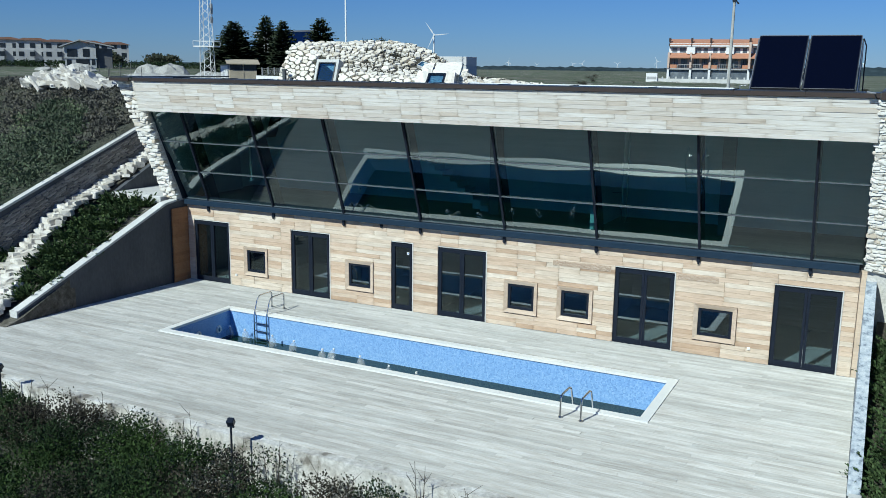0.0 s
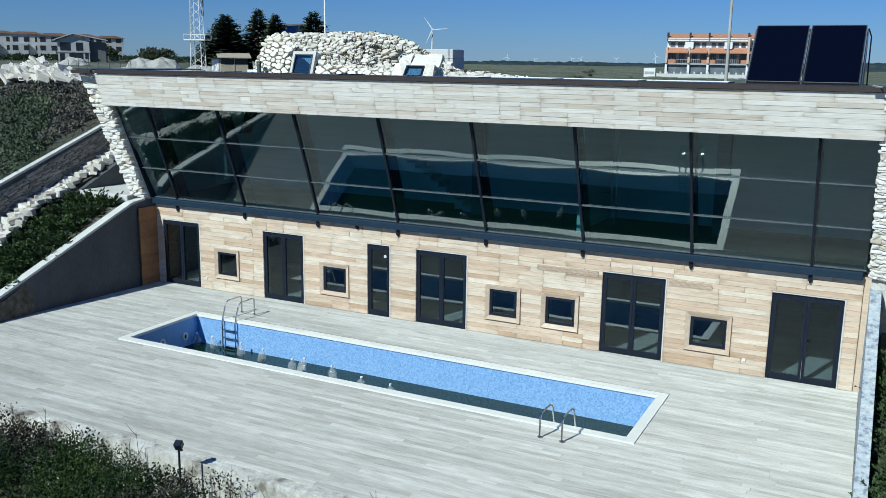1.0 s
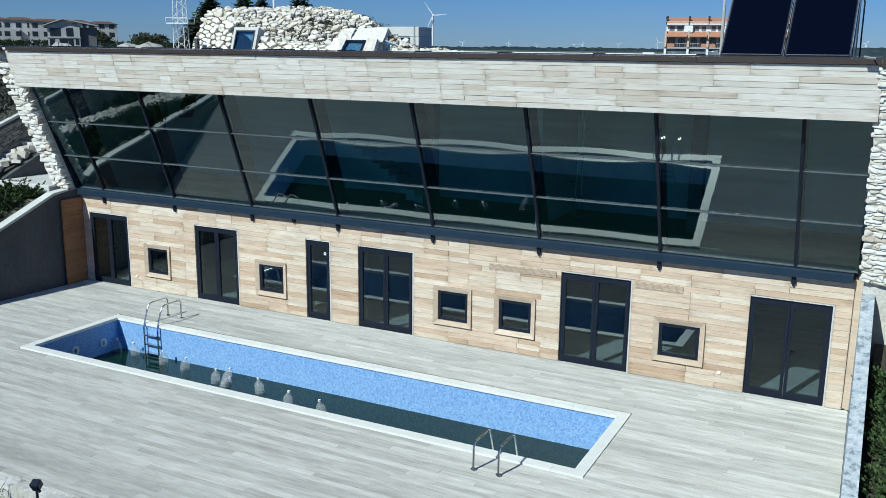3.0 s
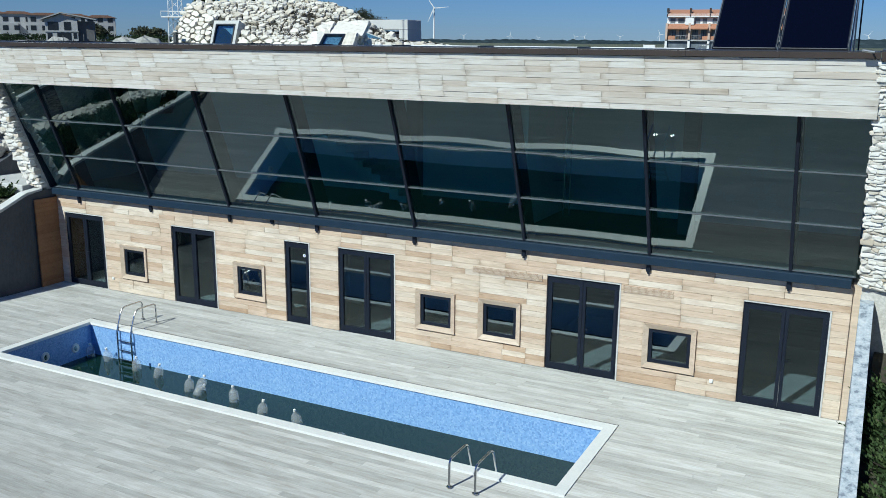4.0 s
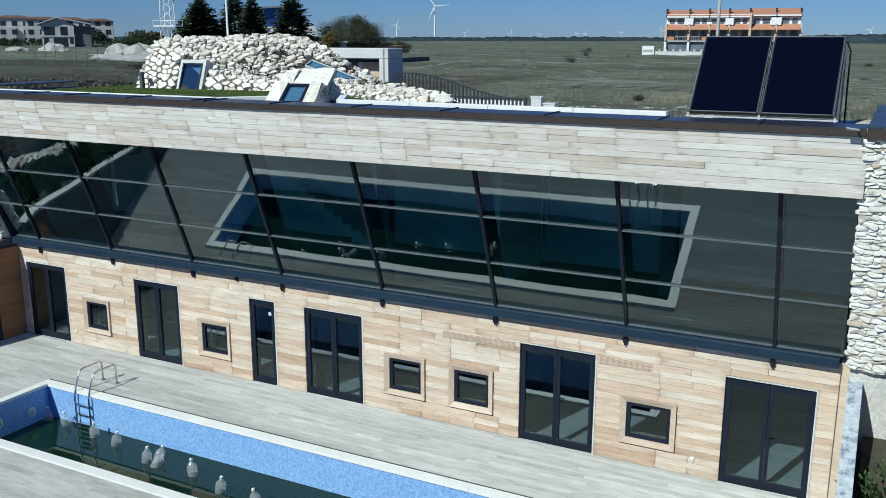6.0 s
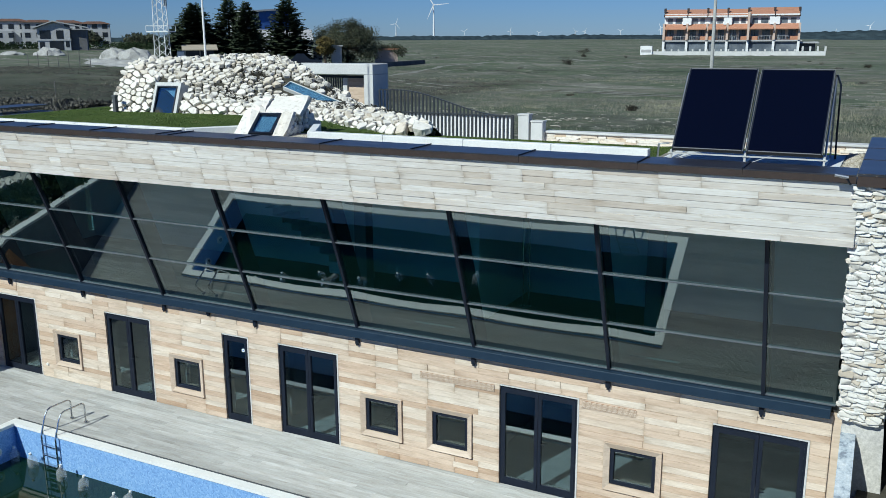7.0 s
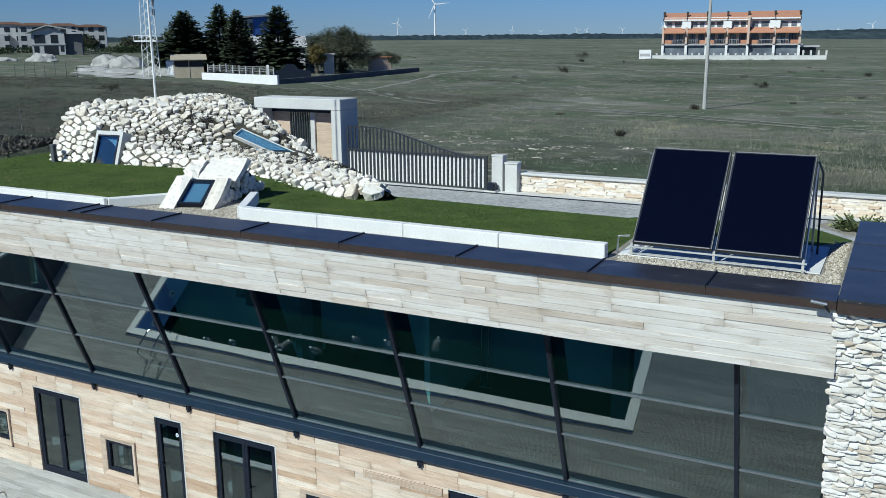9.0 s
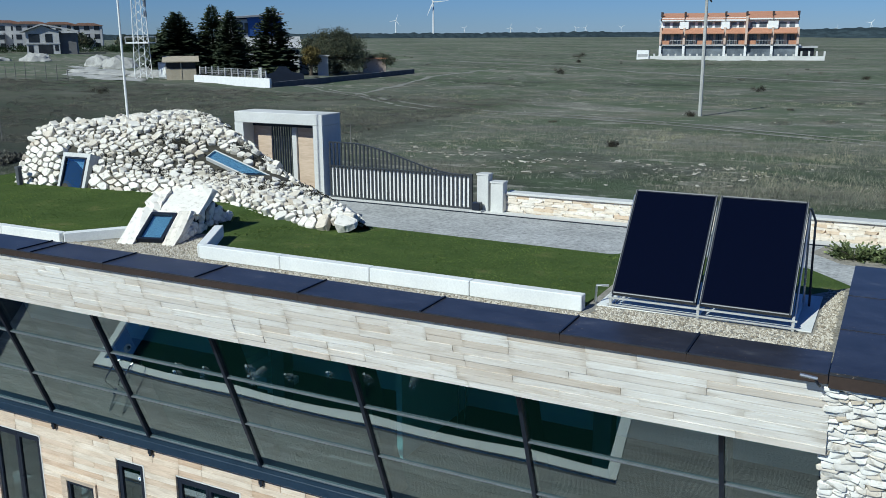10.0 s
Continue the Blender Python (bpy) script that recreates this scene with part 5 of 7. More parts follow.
for k in range(5):
    yy = -7.6 + 0.75 * k
    shrub("juniper", (-25.75 + 0.12 * (4 - k) + r0.uniform(-0.1, 0.1), yy, 2.95 + 0.385 * yy), (0.5, 0.6, 0.5), 900, 0.12, JUNIPER, "low spreading green juniper beside the stone steps", "shrub", "junipers", 130 + k)
for k in range(20):
    yy = -9.8 + 0.62 * (k // 2) * 1.4
    xx = (0.95 if k % 2 else 1.85) + r0.uniform(-0.12, 0.15)
    shrub("juniper", (xx, yy, -1.05 + 0.272 * (yy + 10.0)), (0.8, 0.85, 0.7), 2000, 0.11, JUNIPER, "low spreading green juniper in the sloping bed", "shrub", "junipers", 150 + k)
flat_part("gravel_bed", prism([(-1.4, 12.3), (-0.6, 11.35), (2.6, 11.1), (3.6, 12.2), (3.6, 13.6), (-1.0, 13.6)], 5.2, 5.276, "z"), GRAVEL_BED, "pale gravel bed along the boundary wall", "gravel")
for k, (xx, yy) in enumerate(((-0.3, 12.15), (0.65, 12.0), (1.7, 12.2))):
    shrub("juniper", (xx, yy, 5.2), (0.75, 0.55, 0.5), 1600, 0.13, PALE_JUNIPER, "low spreading green juniper by the boundary wall", "shrub", "junipers", 170 + k)

# scrub below the terrace edge
r = random.Random(8)
verts, faces = [], []
verts2, faces2 = [], []
verts3, faces3 = [], []
for k in range(900):
    yy = -10.6 - 9.0 * r.random() ** 1.1
    xx = r.uniform(-28, -2.0)
    zz = -0.62 + 0.14 * smooth_step(-16.5, -14, xx) - 0.75 * smooth_step(-9.4, -6.0, xx) + 0.4 * noise.noise((xx * 0.35, yy * 0.35, 7)) + 0.2 * noise.noise((xx * 1.1, yy * 1.1, 2)) - 0.06 * (-10.75 - yy)
    hh = r.uniform(0.35, 0.7)
    kind_ = noise.noise((xx * 0.5, yy * 0.5, 31))
    vs, fs = (verts2, faces2) if kind_ > 0.38 else ((verts3, faces3) if kind_ < -0.02 else (verts, faces))
    leaves(vs, fs, r, (xx, yy, zz + hh * 0.35), (r.uniform(0.5, 0.9), r.uniform(0.5, 0.9), hh), 700 if yy > -14 else 160, 0.05)
tagged(raw_mesh("scrub", verts, faces, SCRUB), "dense dark scrub and weeds below the terrace", "undergrowth", kind="stuff")
tagged(raw_mesh("leafy_scrub", verts3, faces3, GREEN_SCRUB), "olive green leafy scrub below the terrace", "undergrowth", kind="stuff")
tagged(raw_mesh("brushwood", verts2, faces2, BRUSH), "withered brown brushwood among the scrub", "undergrowth", kind="stuff")
bm = bmesh.new()
for k in range(46):
    xx, yy = r.uniform(-26, -3), r.uniform(-11.2, -10.4)
    h = r.uniform(0.3, 0.85)
    z0 = -1.0
    top = (xx + r.uniform(-0.25, 0.25), yy + r.uniform(-0.2, 0.2), z0 + 0.6 + h)
    tube(bm, [(xx, yy, z0), ((xx + top[0]) / 2 + r.uniform(-0.06, 0.06), (yy + top[1]) / 2, z0 + 0.3 + h / 2), top], [0.014, 0.01, 0.004], 4)
    for b in range(5):
        f = r.uniform(0.45, 0.95)
        p = Vector((xx, yy, z0)).lerp(Vector(top), f)
        e = p + Vector((r.uniform(-0.3, 0.3), r.uniform(-0.2, 0.2), r.uniform(0.05, 0.3)))
        tube(bm, [p, e], [0.007, 0.003], 3)
tagged(part("dry_stalks", bm, TWIG), "bare dry stalks standing along the terrace edge", "undergrowth", kind="stuff")
verts, faces = [], []
verts2, faces2 = [], []
for k in range(6500):
    xx, yy = -26.5 - 34 * r.random() ** 1.4, r.uniform(-13, 9)
    zz = land(xx, yy)
    s = r.uniform(0.22, 0.5)
    brown = noise.noise((xx * 0.22, yy * 0.22, 12)) + 0.07 * (yy + 1.0) > 0.05
    leaves(verts2 if brown else verts, faces2 if brown else faces, r, (xx, yy, zz + 0.08), (s, s, s * (0.3 if brown else 0.5)), 34, 0.105)
for k in range(700):
    xx, yy = r.uniform(2.6, 20), r.uniform(-14, 9)
    leaves(verts, faces, r, (xx, yy, max(land(xx, yy), -2 if xx > 6 else 0.25 * yy + 1.2) + 0.1), (0.5, 0.5, 0.35), 40, 0.12)
tagged(raw_mesh("hillside_scrub", verts, faces, HILL_GREEN), "low dark scrub covering the hillside", "undergrowth", kind="stuff")
tagged(raw_mesh("hillside_brush", verts2, faces2, HILL_BRUSH), "withered brown brushwood on the hillside", "undergrowth", kind="stuff")
verts, faces = [], []
for k in range(9000):
    d = 4 + 62 * r.random() ** 1.2
    a = r.uniform(-0.75, 1.2)
    xx, yy = 0 - d * math.sin(a), 15 + d * math.cos(a)
    thick = noise.noise((xx * 0.07, yy * 0.1, 4)) + 0.4 * math.exp(-((yy - 37) / 6) ** 2)
    if yy < 14.6 or thick < 0.1 + r.uniform(-0.2, 0.2):
        continue
    zz = land(xx, yy)
    h = r.uniform(0.08, 0.26)
    for b in range(18):
        a2 = r.uniform(0, 6.28)
        ex, ey = xx + r.gauss(0, 0.2), yy + r.gauss(0, 0.2)
        i = len(verts)
        verts += [(ex - 0.011 * math.cos(a2), ey - 0.011 * math.sin(a2), zz - 0.04), (ex + 0.011 * math.cos(a2), ey + 0.011 * math.sin(a2), zz - 0.04), (ex + r.gauss(0, 0.1), ey + r.gauss(0, 0.1), zz + h * r.uniform(0.5, 1.1))]
        faces.append((i, i + 1, i + 2))
bverts, bfaces = [], []
for k in range(5200):
    xx, yy = -28 - 70 * r.random(), 16 + 44 * r.random()
    if noise.noise((xx * 0.06, yy * 0.1, 8)) < -0.15:
        continue
    s = r.uniform(0.4, 0.9)
    leaves(bverts, bfaces, r, (xx, yy, land(xx, yy) + 0.04), (s, s, 0.07), 44, 0.07)
tagged(raw_mesh("withered_weeds", bverts, bfaces, HILL_BRUSH), "patches of low withered weeds in the field", "undergrowth", kind="stuff")
tagged(raw_mesh("dry_grass", verts, faces, DRY), "tufts of dry grass over the field", "grass", kind="stuff")
verts, faces = [], []
for k in range(46):
    d = 30 + 170 * r.random() ** 1.1
    a = r.uniform(-0.5, 0.9)
    xx, yy = -d * math.sin(a), 15 + d * math.cos(a)
    s = r.uniform(0.2, 0.6)
    for b in range(3):
        leaves(verts, faces, r, (xx + r.uniform(-s, s), yy + r.uniform(-s, s), land(xx, yy) + s * 0.25), (s, s * 0.7, s * 0.4), 90, 0.07, shell=0.2)
tagged(raw_mesh("field_weeds", verts, faces, HILL_BRUSH), "scattered dark weeds and low bushes in the field", "undergrowth", kind="stuff")
# bleached stones lying in streaks behind the boundary wall
verts, faces = [], []
flat_stones = [hull_stone(500 + k, 0.35) for k in range(5)]
for k in range(600):
    q = r.random()
    if q < 0.62:
        f = r.random()
        xx, yy = -22 + 19 * f + r.gauss(0, 0.8), 27.5 - 2.5 * f + r.gauss(0, 1.7)
    else:
        xx, yy = r.uniform(-34, 4), 16 + 45 * r.random() ** 1.5
    if noise.noise((xx * 0.45, yy * 0.7, 15)) < 0.02 and r.random() < 0.9:
        continue
    s = r.uniform(0.05, 0.15) * (2 if r.random() < 0.05 else 1)
    m = pose(xx, yy, land(xx, yy) + 0.02, 0, 0, r.uniform(0, 360)) @ Matrix.Diagonal((s * 1.6, s, s, 1))
    sv, sf = r.choice(flat_stones)
    i = len(verts)
    verts += [tuple(m @ v) for v in sv]
    faces += [tuple(i + j for j in f) for f in sf]
tagged(raw_mesh("field_stones", verts, faces, DULL_STONE), "small bleached stones scattered over the field", "stones", kind="stuff")
# lawn blades
verts, faces = [], []
for k in range(60000):
    xx, yy = r.uniform(-22.2, -0.2), r.uniform(-0.4, 5.2)
    inside = (-10.5 < xx < -3.6 and -0.15 < yy < 4.14) or (xx < -13.9 and yy > -0.4) or (-13.9 <= xx <= -10.5 and 1.4 < yy < 4.3) or (-3.6 <= xx < -0.9 and 2.1 < yy < 4.8)
    zz = lawn_z(xx, yy)
    if not inside:
        continue
    a2 = r.uniform(0, 6.28)
    i = len(verts)
    h = r.uniform(0.006, 0.02)
    verts += [(xx - 0.012 * math.cos(a2), yy - 0.012 * math.sin(a2), zz - 0.003), (xx + 0.012 * math.cos(a2), yy + 0.012 * math.sin(a2), zz - 0.003), (xx + r.uniform(-0.03, 0.03), yy + r.uniform(-0.03, 0.03), zz + h)]
    faces.append((i, i + 1, i + 2))
tagged(raw_mesh("lawn_grass", verts, faces, LAWN), "short green grass of the roof lawn", "grass", kind="stuff")

# ---- outdoor steps, rubble ----
steps = thing("stone_steps", (-25.0, -4.0, 1.5), "outdoor steps of rough white limestone blocks", "steps")
step_me = [stone_mesh("step_stone", hull_stone(200 + k, 0.9), STEP_ROCK) for k in range(6)]
block_me = []
for k in range(8):
    r1 = random.Random(240 + k)
    bm = boxed(-0.5, 0.5, -0.5, 0.5, -0.5, 0.5, bevel=0.06)
    lean_x, lean_y, taper = r1.uniform(-0.25, 0.25), r1.uniform(-0.2, 0.2), r1.uniform(0.68, 1.0)
    for q in bm.verts:
        q.co.y *= 1 - (1 - taper) * (q.co.x + 0.5)
        q.co.x += lean_x * q.co.y + lean_y * q.co.z
        q.co += Vector((r1.uniform(-1, 1), r1.uniform(-1, 1), r1.uniform(-1, 1))) * 0.07
    me = bpy.data.meshes.new("step_stone")
    bm.to_mesh(me)
    bm.free()
    me.materials.append(STEP_ROCK)
    block_me.append(me)
yy = -8.1
while yy < 2.3:
    xl, xr = along(yy, step_left), along(yy, step_right)
    xl, xr = xl + r.uniform(-0.06, 0.06), xr + r.uniform(-0.06, 0.06)
    deep = r.uniform(0.19, 0.26)
    cuts_ = [xl]
    while cuts_[-1] < xr - 0.18:
        cuts_.append(min(xr, cuts_[-1] + r.uniform(0.1, 0.34)))
    for xa, xb in zip(cuts_, cuts_[1:]):
        piece("step_stone", r.choice(block_me), steps, scaled((xa + xb) / 2 + 25.0, yy + deep / 2 + 4.0 + r.uniform(-0.03, 0.03), along(yy + deep * 0.6, step_top) - 1.5 - 0.11 + r.uniform(-0.03, 0.03), (xb - xa) * r.uniform(0.95, 1.3), deep * r.uniform(1.1, 1.7), r.uniform(0.12, 0.24), r.uniform(-14, 14), r.uniform(-14, 14), r.uniform(-35, 35)))
    yy += deep
pile = thing("rubble_pile", (-33.6, 5.0, land(-33.6, 5.0)), "heap of white limestone slabs on the hillside", "rubble")
for k in range(210):
    a, d = r.uniform(0, 6.28), r.random() ** 0.6
    s = r.uniform(0.25, 0.6)
    piece("block", r.choice(block_me), pile, scaled((2.8 if math.cos(a) > 0 else 2.5) * d * math.cos(a), 1.4 * d * math.sin(a), 0.62 * (1 - d) ** 1.1 + 0.04, s * 1.35, s * 0.85, s * 0.3, r.gauss(0, 14), r.gauss(22, 16), r.gauss(0, 28)))
for k in range(6):
    q = thing("loose_stone", (-31 - 2.2 * k * r.random(), -3 + 5 * r.random(), 0), "single pale stone lying on the slope", "stone", group="loose stones")
    q.location.z = land(q.location.x, q.location.y) + 0.05
    piece("stone", r.choice(step_me), q, scaled(0, 0, 0, 0.6, 0.45, 0.3, 0, 0, 40 * k))

# ---- bottles floating in the pool ----
WHITE_PLASTIC, _, pb = material("clear_bottle_plastic", (0.78, 0.8, 0.8), 0.12)
pb.inputs["Alpha"].default_value = 0.22
pb.inputs["Specular IOR Level"].default_value = 0.9
for k, (xx, yy, tip) in enumerate(((-17.35, -2.75, 10), (-16.2, -2.9, 0), (-15.38, -3.0, 14), (-14.1, -3.3, 5), (-13.9, -3.15, 25), (-13.75, -3.35, 80), (-12.73, -3.3, 12), (-11.67, -3.62, -8), (-10.66, -3.68, 10), (-9.45, -3.85, 70), (-18.0, -2.75, 0))):
    b = thing("plastic_bottle", (xx, yy, -0.84), "clear plastic water bottle floating in the pool", "bottle", group="floating bottles", turn=40 * k)
    bm = bmesh.new()
    prof = [(0.0, -0.12), (0.1, -0.12), (0.115, -0.08), (0.115, 0.14), (0.1, 0.2), (0.04, 0.27), (0.03, 0.31), (0.0, 0.31)]
    tube(bm, [(0, 0, z) for _, z in prof], [max(0.002, q) for q, _ in prof], 12)
    body = part("body", shift(bm, pose(0, 0, 0, tip, 0, 0)), WHITE_PLASTIC, b, smooth=True)
    bm = bmesh.new()
    tube(bm, [(0, 0, 0.3), (0, 0, 0.34)], 0.034, 10)
    part("cap", shift(bm, pose(0, 0, 0, tip, 0, 0)), COPING, body)
for xx, yy, zz in ((PX0 + 0.01, -4.02, -0.5), (PX0 + 0.01, -3.1, -0.55)):
    l = thing("pool_light", (xx, yy, zz), "round white underwater light on the pool wall", "lamp", group="pool lights")
    bm = bmesh.new()
    tube(bm, [(0, 0, 0), (0.03, 0.001, 0)], [0.13, 0.11], 18)
    ring = part("ring", bm, COPING, l)
    bm = bmesh.new()
    tube(bm, [(0.031, 0, 0), (0.036, 0.001, 0)], [0.07, 0.06], 16)
    part("lens", bm, DOOR_GLASS, ring)

# ---- distance: trees, houses, mast, turbines ----
def conifer(at, height, width, seed):
    r = random.Random(seed)
    t = thing("conifer", at, "tall dark green conifer behind the yard wall", "tree", group="conifers")
    part("trunk", tubed([(0, 0, -0.3), (0, 0, height * 0.5), (0, 0, height)], [0.22, 0.14, 0.02], 7), BARK, t)
    verts, faces = [], []
    z = height * 0.06
    while z < height:
        f = 1 - z / height
        reach = 1.3 * width * (0.12 + 0.88 * f ** 0.8) * r.uniform(0.75, 1.1)
        for b in range(int(16 + 26 * f)):
            a = r.uniform(0, 6.28)
            up = z + r.uniform(-0.03, 0.03) * height
            l = reach * r.uniform(0.6, 1.1)
            d = Vector((math.cos(a), math.sin(a), -0.25 + 0.5 * (1 - f)))
            s = Vector((-math.sin(a), math.cos(a), 0))
            for q in range(4):
                p = Vector((0, 0, up)) + d * l * (0.2 + 0.22 * q)
                w = l * 0.26 * (1.1 - 0.2 * q)
                i = len(verts)
                dz = Vector((0, 0, r.uniform(-0.25, 0.1)))
                verts += [tuple(p), tuple(p + s * w + d * w * 0.8 + dz), tuple(p + d * w * 1.5), tuple(p - s * w + d * w * 0.8 + dz)]
                faces += [(i, i + 1, i + 2), (i, i + 2, i + 3)]
        z += height * 0.022
    raw_mesh("crown", verts, faces, CONIFER, t)
    return t


def broad_tree(name, at, radii, n, size, mat, label, seed, trunk_h):
    r = random.Random(seed)
    t = thing(name, at, label, "tree", group="yard trees")
    bm = bmesh.new()
    tube(bm, [(0, 0, -0.3), (0.1, 0, trunk_h * 0.6), (0, 0.1, trunk_h)], [0.25, 0.2, 0.15], 7)
    part("trunk", bm, BARK, t)
    verts, faces = [], []
    for k in range(44):
        a, d = r.uniform(0, 6.28), r.random() ** 0.5
        c = (radii[0] * 0.72 * d * math.cos(a), radii[1] * 0.72 * d * math.sin(a), trunk_h + radii[2] * r.uniform(-0.5, 0.75) * (1.1 - 0.5 * d))
        part("limb", tubed([(0, 0, trunk_h * 0.8), (c[0] * 0.6, c[1] * 0.6, (trunk_h + c[2]) / 2), c], [0.1, 0.06, 0.02], 5), BARK, t)
        leaves(verts, faces, r, c, (radii[0] * 0.33, radii[1] * 0.33, radii[2] * 0.3), n // 44, size, shell=0.1)
    raw_mesh("crown", verts, faces, mat, t)
    return t


def on_land(x, y, dz=0.0):
    return (x, y, land(x, y) + dz)


for k, (x, y, h, w) in enumerate(((-94.0, 82.9, 5.6, 2.2), (-90.8, 82.9, 8.2, 3.4), (-87.7, 86.5, 9.3, 2.7), (-84.1, 86.1, 8.6, 2.4), (-79.7, 89.5, 9.2, 3.0), (-92.6, 86.0, 6.6, 2.4))):
    conifer(on_land(-7 + 0.95 * (x + 7) + 0.9, -12 + 0.95 * (y + 12) + 0.9), h * 0.95, w * 1.25, 300 + k)
broad_tree("broadleaf_tree", on_land(-70.6, 93.1), (6.2, 4.8, 4.4), 36000, 0.16, BROAD, "wide grey green broadleaf tree in the yard", 320, 2.6)
broad_tree("broadleaf_tree", on_land(-70.4, 87.2), (1.5, 1.5, 1.9), 5200, 0.17, YELLOWING, "small yellowing tree in the yard", 321, 2.2)
broad_tree("broadleaf_tree", on_land(-65.8, 98.0), (2.6, 2.0, 1.5), 3600, 0.17, BROAD, "low half bare tree in the yard", 322, 1.6)
broad_tree("broadleaf_tree", on_land(-86.5, 92.0), (3.0, 2.4, 2.2), 3600, 0.18, BROAD, "half bare grey tree between the conifers", 323, 2.8)
broad_tree("broadleaf_tree", on_land(-215, 176), (6.0, 4.0, 3.0), 2200, 0.6, BROAD, "far dark tree beside the houses", 324, 2.5)
broad_tree("broadleaf_tree", on_land(-196, 178), (8.0, 4.0, 2.4), 2600, 0.6, BROAD, "far dark tree beside the houses", 325, 2.0)

# lattice mast
OLD_WHITE = mottled("dirty_white_render", [(0.3, (0.36, 0.36, 0.37)), (0.7, (0.5, 0.5, 0.5))], 0.5, 0.9, 6, 0.3, 0.1)
ORANGE = mottled("terracotta_tiles", [(0.3, (0.4, 0.19, 0.115)), (0.7, (0.48, 0.24, 0.15))], 1.0, 0.85, 6, 0.35, 0.2)
PEACH = mottled("peach_render", [(0.3, (0.5, 0.38, 0.31)), (0.7, (0.57, 0.44, 0.37))], 0.6, 0.9, 8, 0.15, 0.1)
BLUE_WALL = mottled("blue_render", [(0.3, (0.03, 0.09, 0.3)), (0.7, (0.045, 0.12, 0.36))], 0.6, 0.8, 8, 0.2, 0.1)
GREY_RENDER = mottled("grey_render", [(0.3, (0.33, 0.33, 0.34)), (0.7, (0.43, 0.43, 0.43))], 0.5, 0.9, 8, 0.2, 0.1)
DARK_OPENING = mottled("dark_window", [(0.3, (0.012, 0.014, 0.018)), (0.7, (0.025, 0.028, 0.034))], 0.5, 0.15, 8, 0.2, 0.0)
DIM_GLAZING = mottled("dim_grey_glazing", [(0.35, (0.08, 0.095, 0.115)), (0.65, (0.2, 0.225, 0.25))], 0.35, 0.3, 2, 0.3, 0.0)
DULL_ROOF = mottled("dull_roof_tiles", [(0.3, (0.2, 0.11, 0.08)), (0.7, (0.27, 0.15, 0.11))], 1.0, 0.9, 6, 0.35, 0.2)
# Dark version of the grey render: the villa wing's shadow is painted in.
SHADED_RENDER = mottled("shaded_grey_render", [(0.3, (0.1, 0.1, 0.105)), (0.7, (0.16, 0.16, 0.165))], 0.7, 0.95, 5, 0.3, 0.2)
CREAM = mottled("cream_boards", [(0.3, (0.36, 0.31, 0.23)), (0.7, (0.44, 0.38, 0.29))], 1.5, 0.9, 12, 0.25, 0.1)

mast = thing("lattice_mast", on_land(-80.9, 67.8), "white painted steel lattice radio mast with a platform", "mast", turn=20)
MW, MH = 0.75, 16.0
for sx in (-1, 1):
    for sy in (-1, 1):
        part("leg", tubed([(sx * MW, sy * MW, 0), (sx * MW * 0.55, sy * MW * 0.55, MH)], 0.055, 5), WHITE_PAINT, mast)
for k in range(16):
    za, zb = MH * k / 16, MH * (k + 1) / 16
    wa, wb = MW * (1 - 0.45 * k / 16), MW * (1 - 0.45 * (k + 1) / 16)
    for (ax, ay), (bx, by) in (((-1, -1), (1, -1)), ((1, -1), (1, 1)), ((1, 1), (-1, 1)), ((-1, 1), (-1, -1))):
        part("brace", tubed([(ax * wa, ay * wa, za), (bx * wb, by * wb, zb)], 0.032, 4), WHITE_PAINT, mast)
platform = part("platform", boxed(-1.4, 1.4, -1.1, 1.1, 4.15, 4.3), WHITE_PAINT, mast)
for a, b in (((-1.4, -1.1), (1.4, -1.1)), ((1.4, -1.1), (1.4, 1.1)), ((1.4, 1.1), (-1.4, 1.1)), ((-1.4, 1.1), (-1.4, -1.1))):
    part("rail", tubed([(*a, 4.9), (*b, 4.9)], 0.04, 4), WHITE_PAINT, platform)
    part("rail_post", tubed([(*a, 4.3), (*a, 4.9)], 0.04, 4), WHITE_PAINT, platform)
for k, (zz, ss) in enumerate(((8.3, 0.9), (7.2, 0.7), (9.0, 0.6))):
    part("antenna", boxed(0.7, 0.95, -0.1 * k - 0.15, 0.1, zz, zz + ss), GREY_RENDER, mast)
cabin = thing("equipment_cabinet", on_land(-80.0, 70.5), "pale grey equipment cabinet at the foot of the mast", "cabinet")
cabin_body = part("body", boxed(-0.7, 0.7, -0.5, 0.5, -0.2, 1.9, bevel=0.03), GREY_RENDER, cabin)
part("door", boxed(-0.55, 0.55, -0.54, -0.502, 0.15, 1.75), WHITE_PAINT, cabin_body)


POLE_GREY = mottled("weathered_pole_concrete", [(0.3, (0.34, 0.34, 0.325)), (0.7, (0.46, 0.46, 0.44))], 1, 0.9, 10, 0.3, 0.2)


def pole_thing(at, h, label):
    t = thing("utility_pole", at, label, "pole")
    shaft = part("shaft", tubed([(0, 0, -0.4), (0, 0, h / 2), (0, 0, h)], [0.14, 0.12, 0.09], 8), POLE_GREY, t)
    part("clamp", boxed(-0.14, 0.14, -0.16, 0.16, h * 0.82, h * 0.85), NAVY, shaft)
    part("insulator", tubed([(0.12, -0.1, h * 0.83), (0.35, -0.15, h * 0.8)], 0.07, 6), DARK_OPENING, t)


pole_thing(on_land(-12.2, 51.5), 9.6, "tall round concrete utility pole in the field")


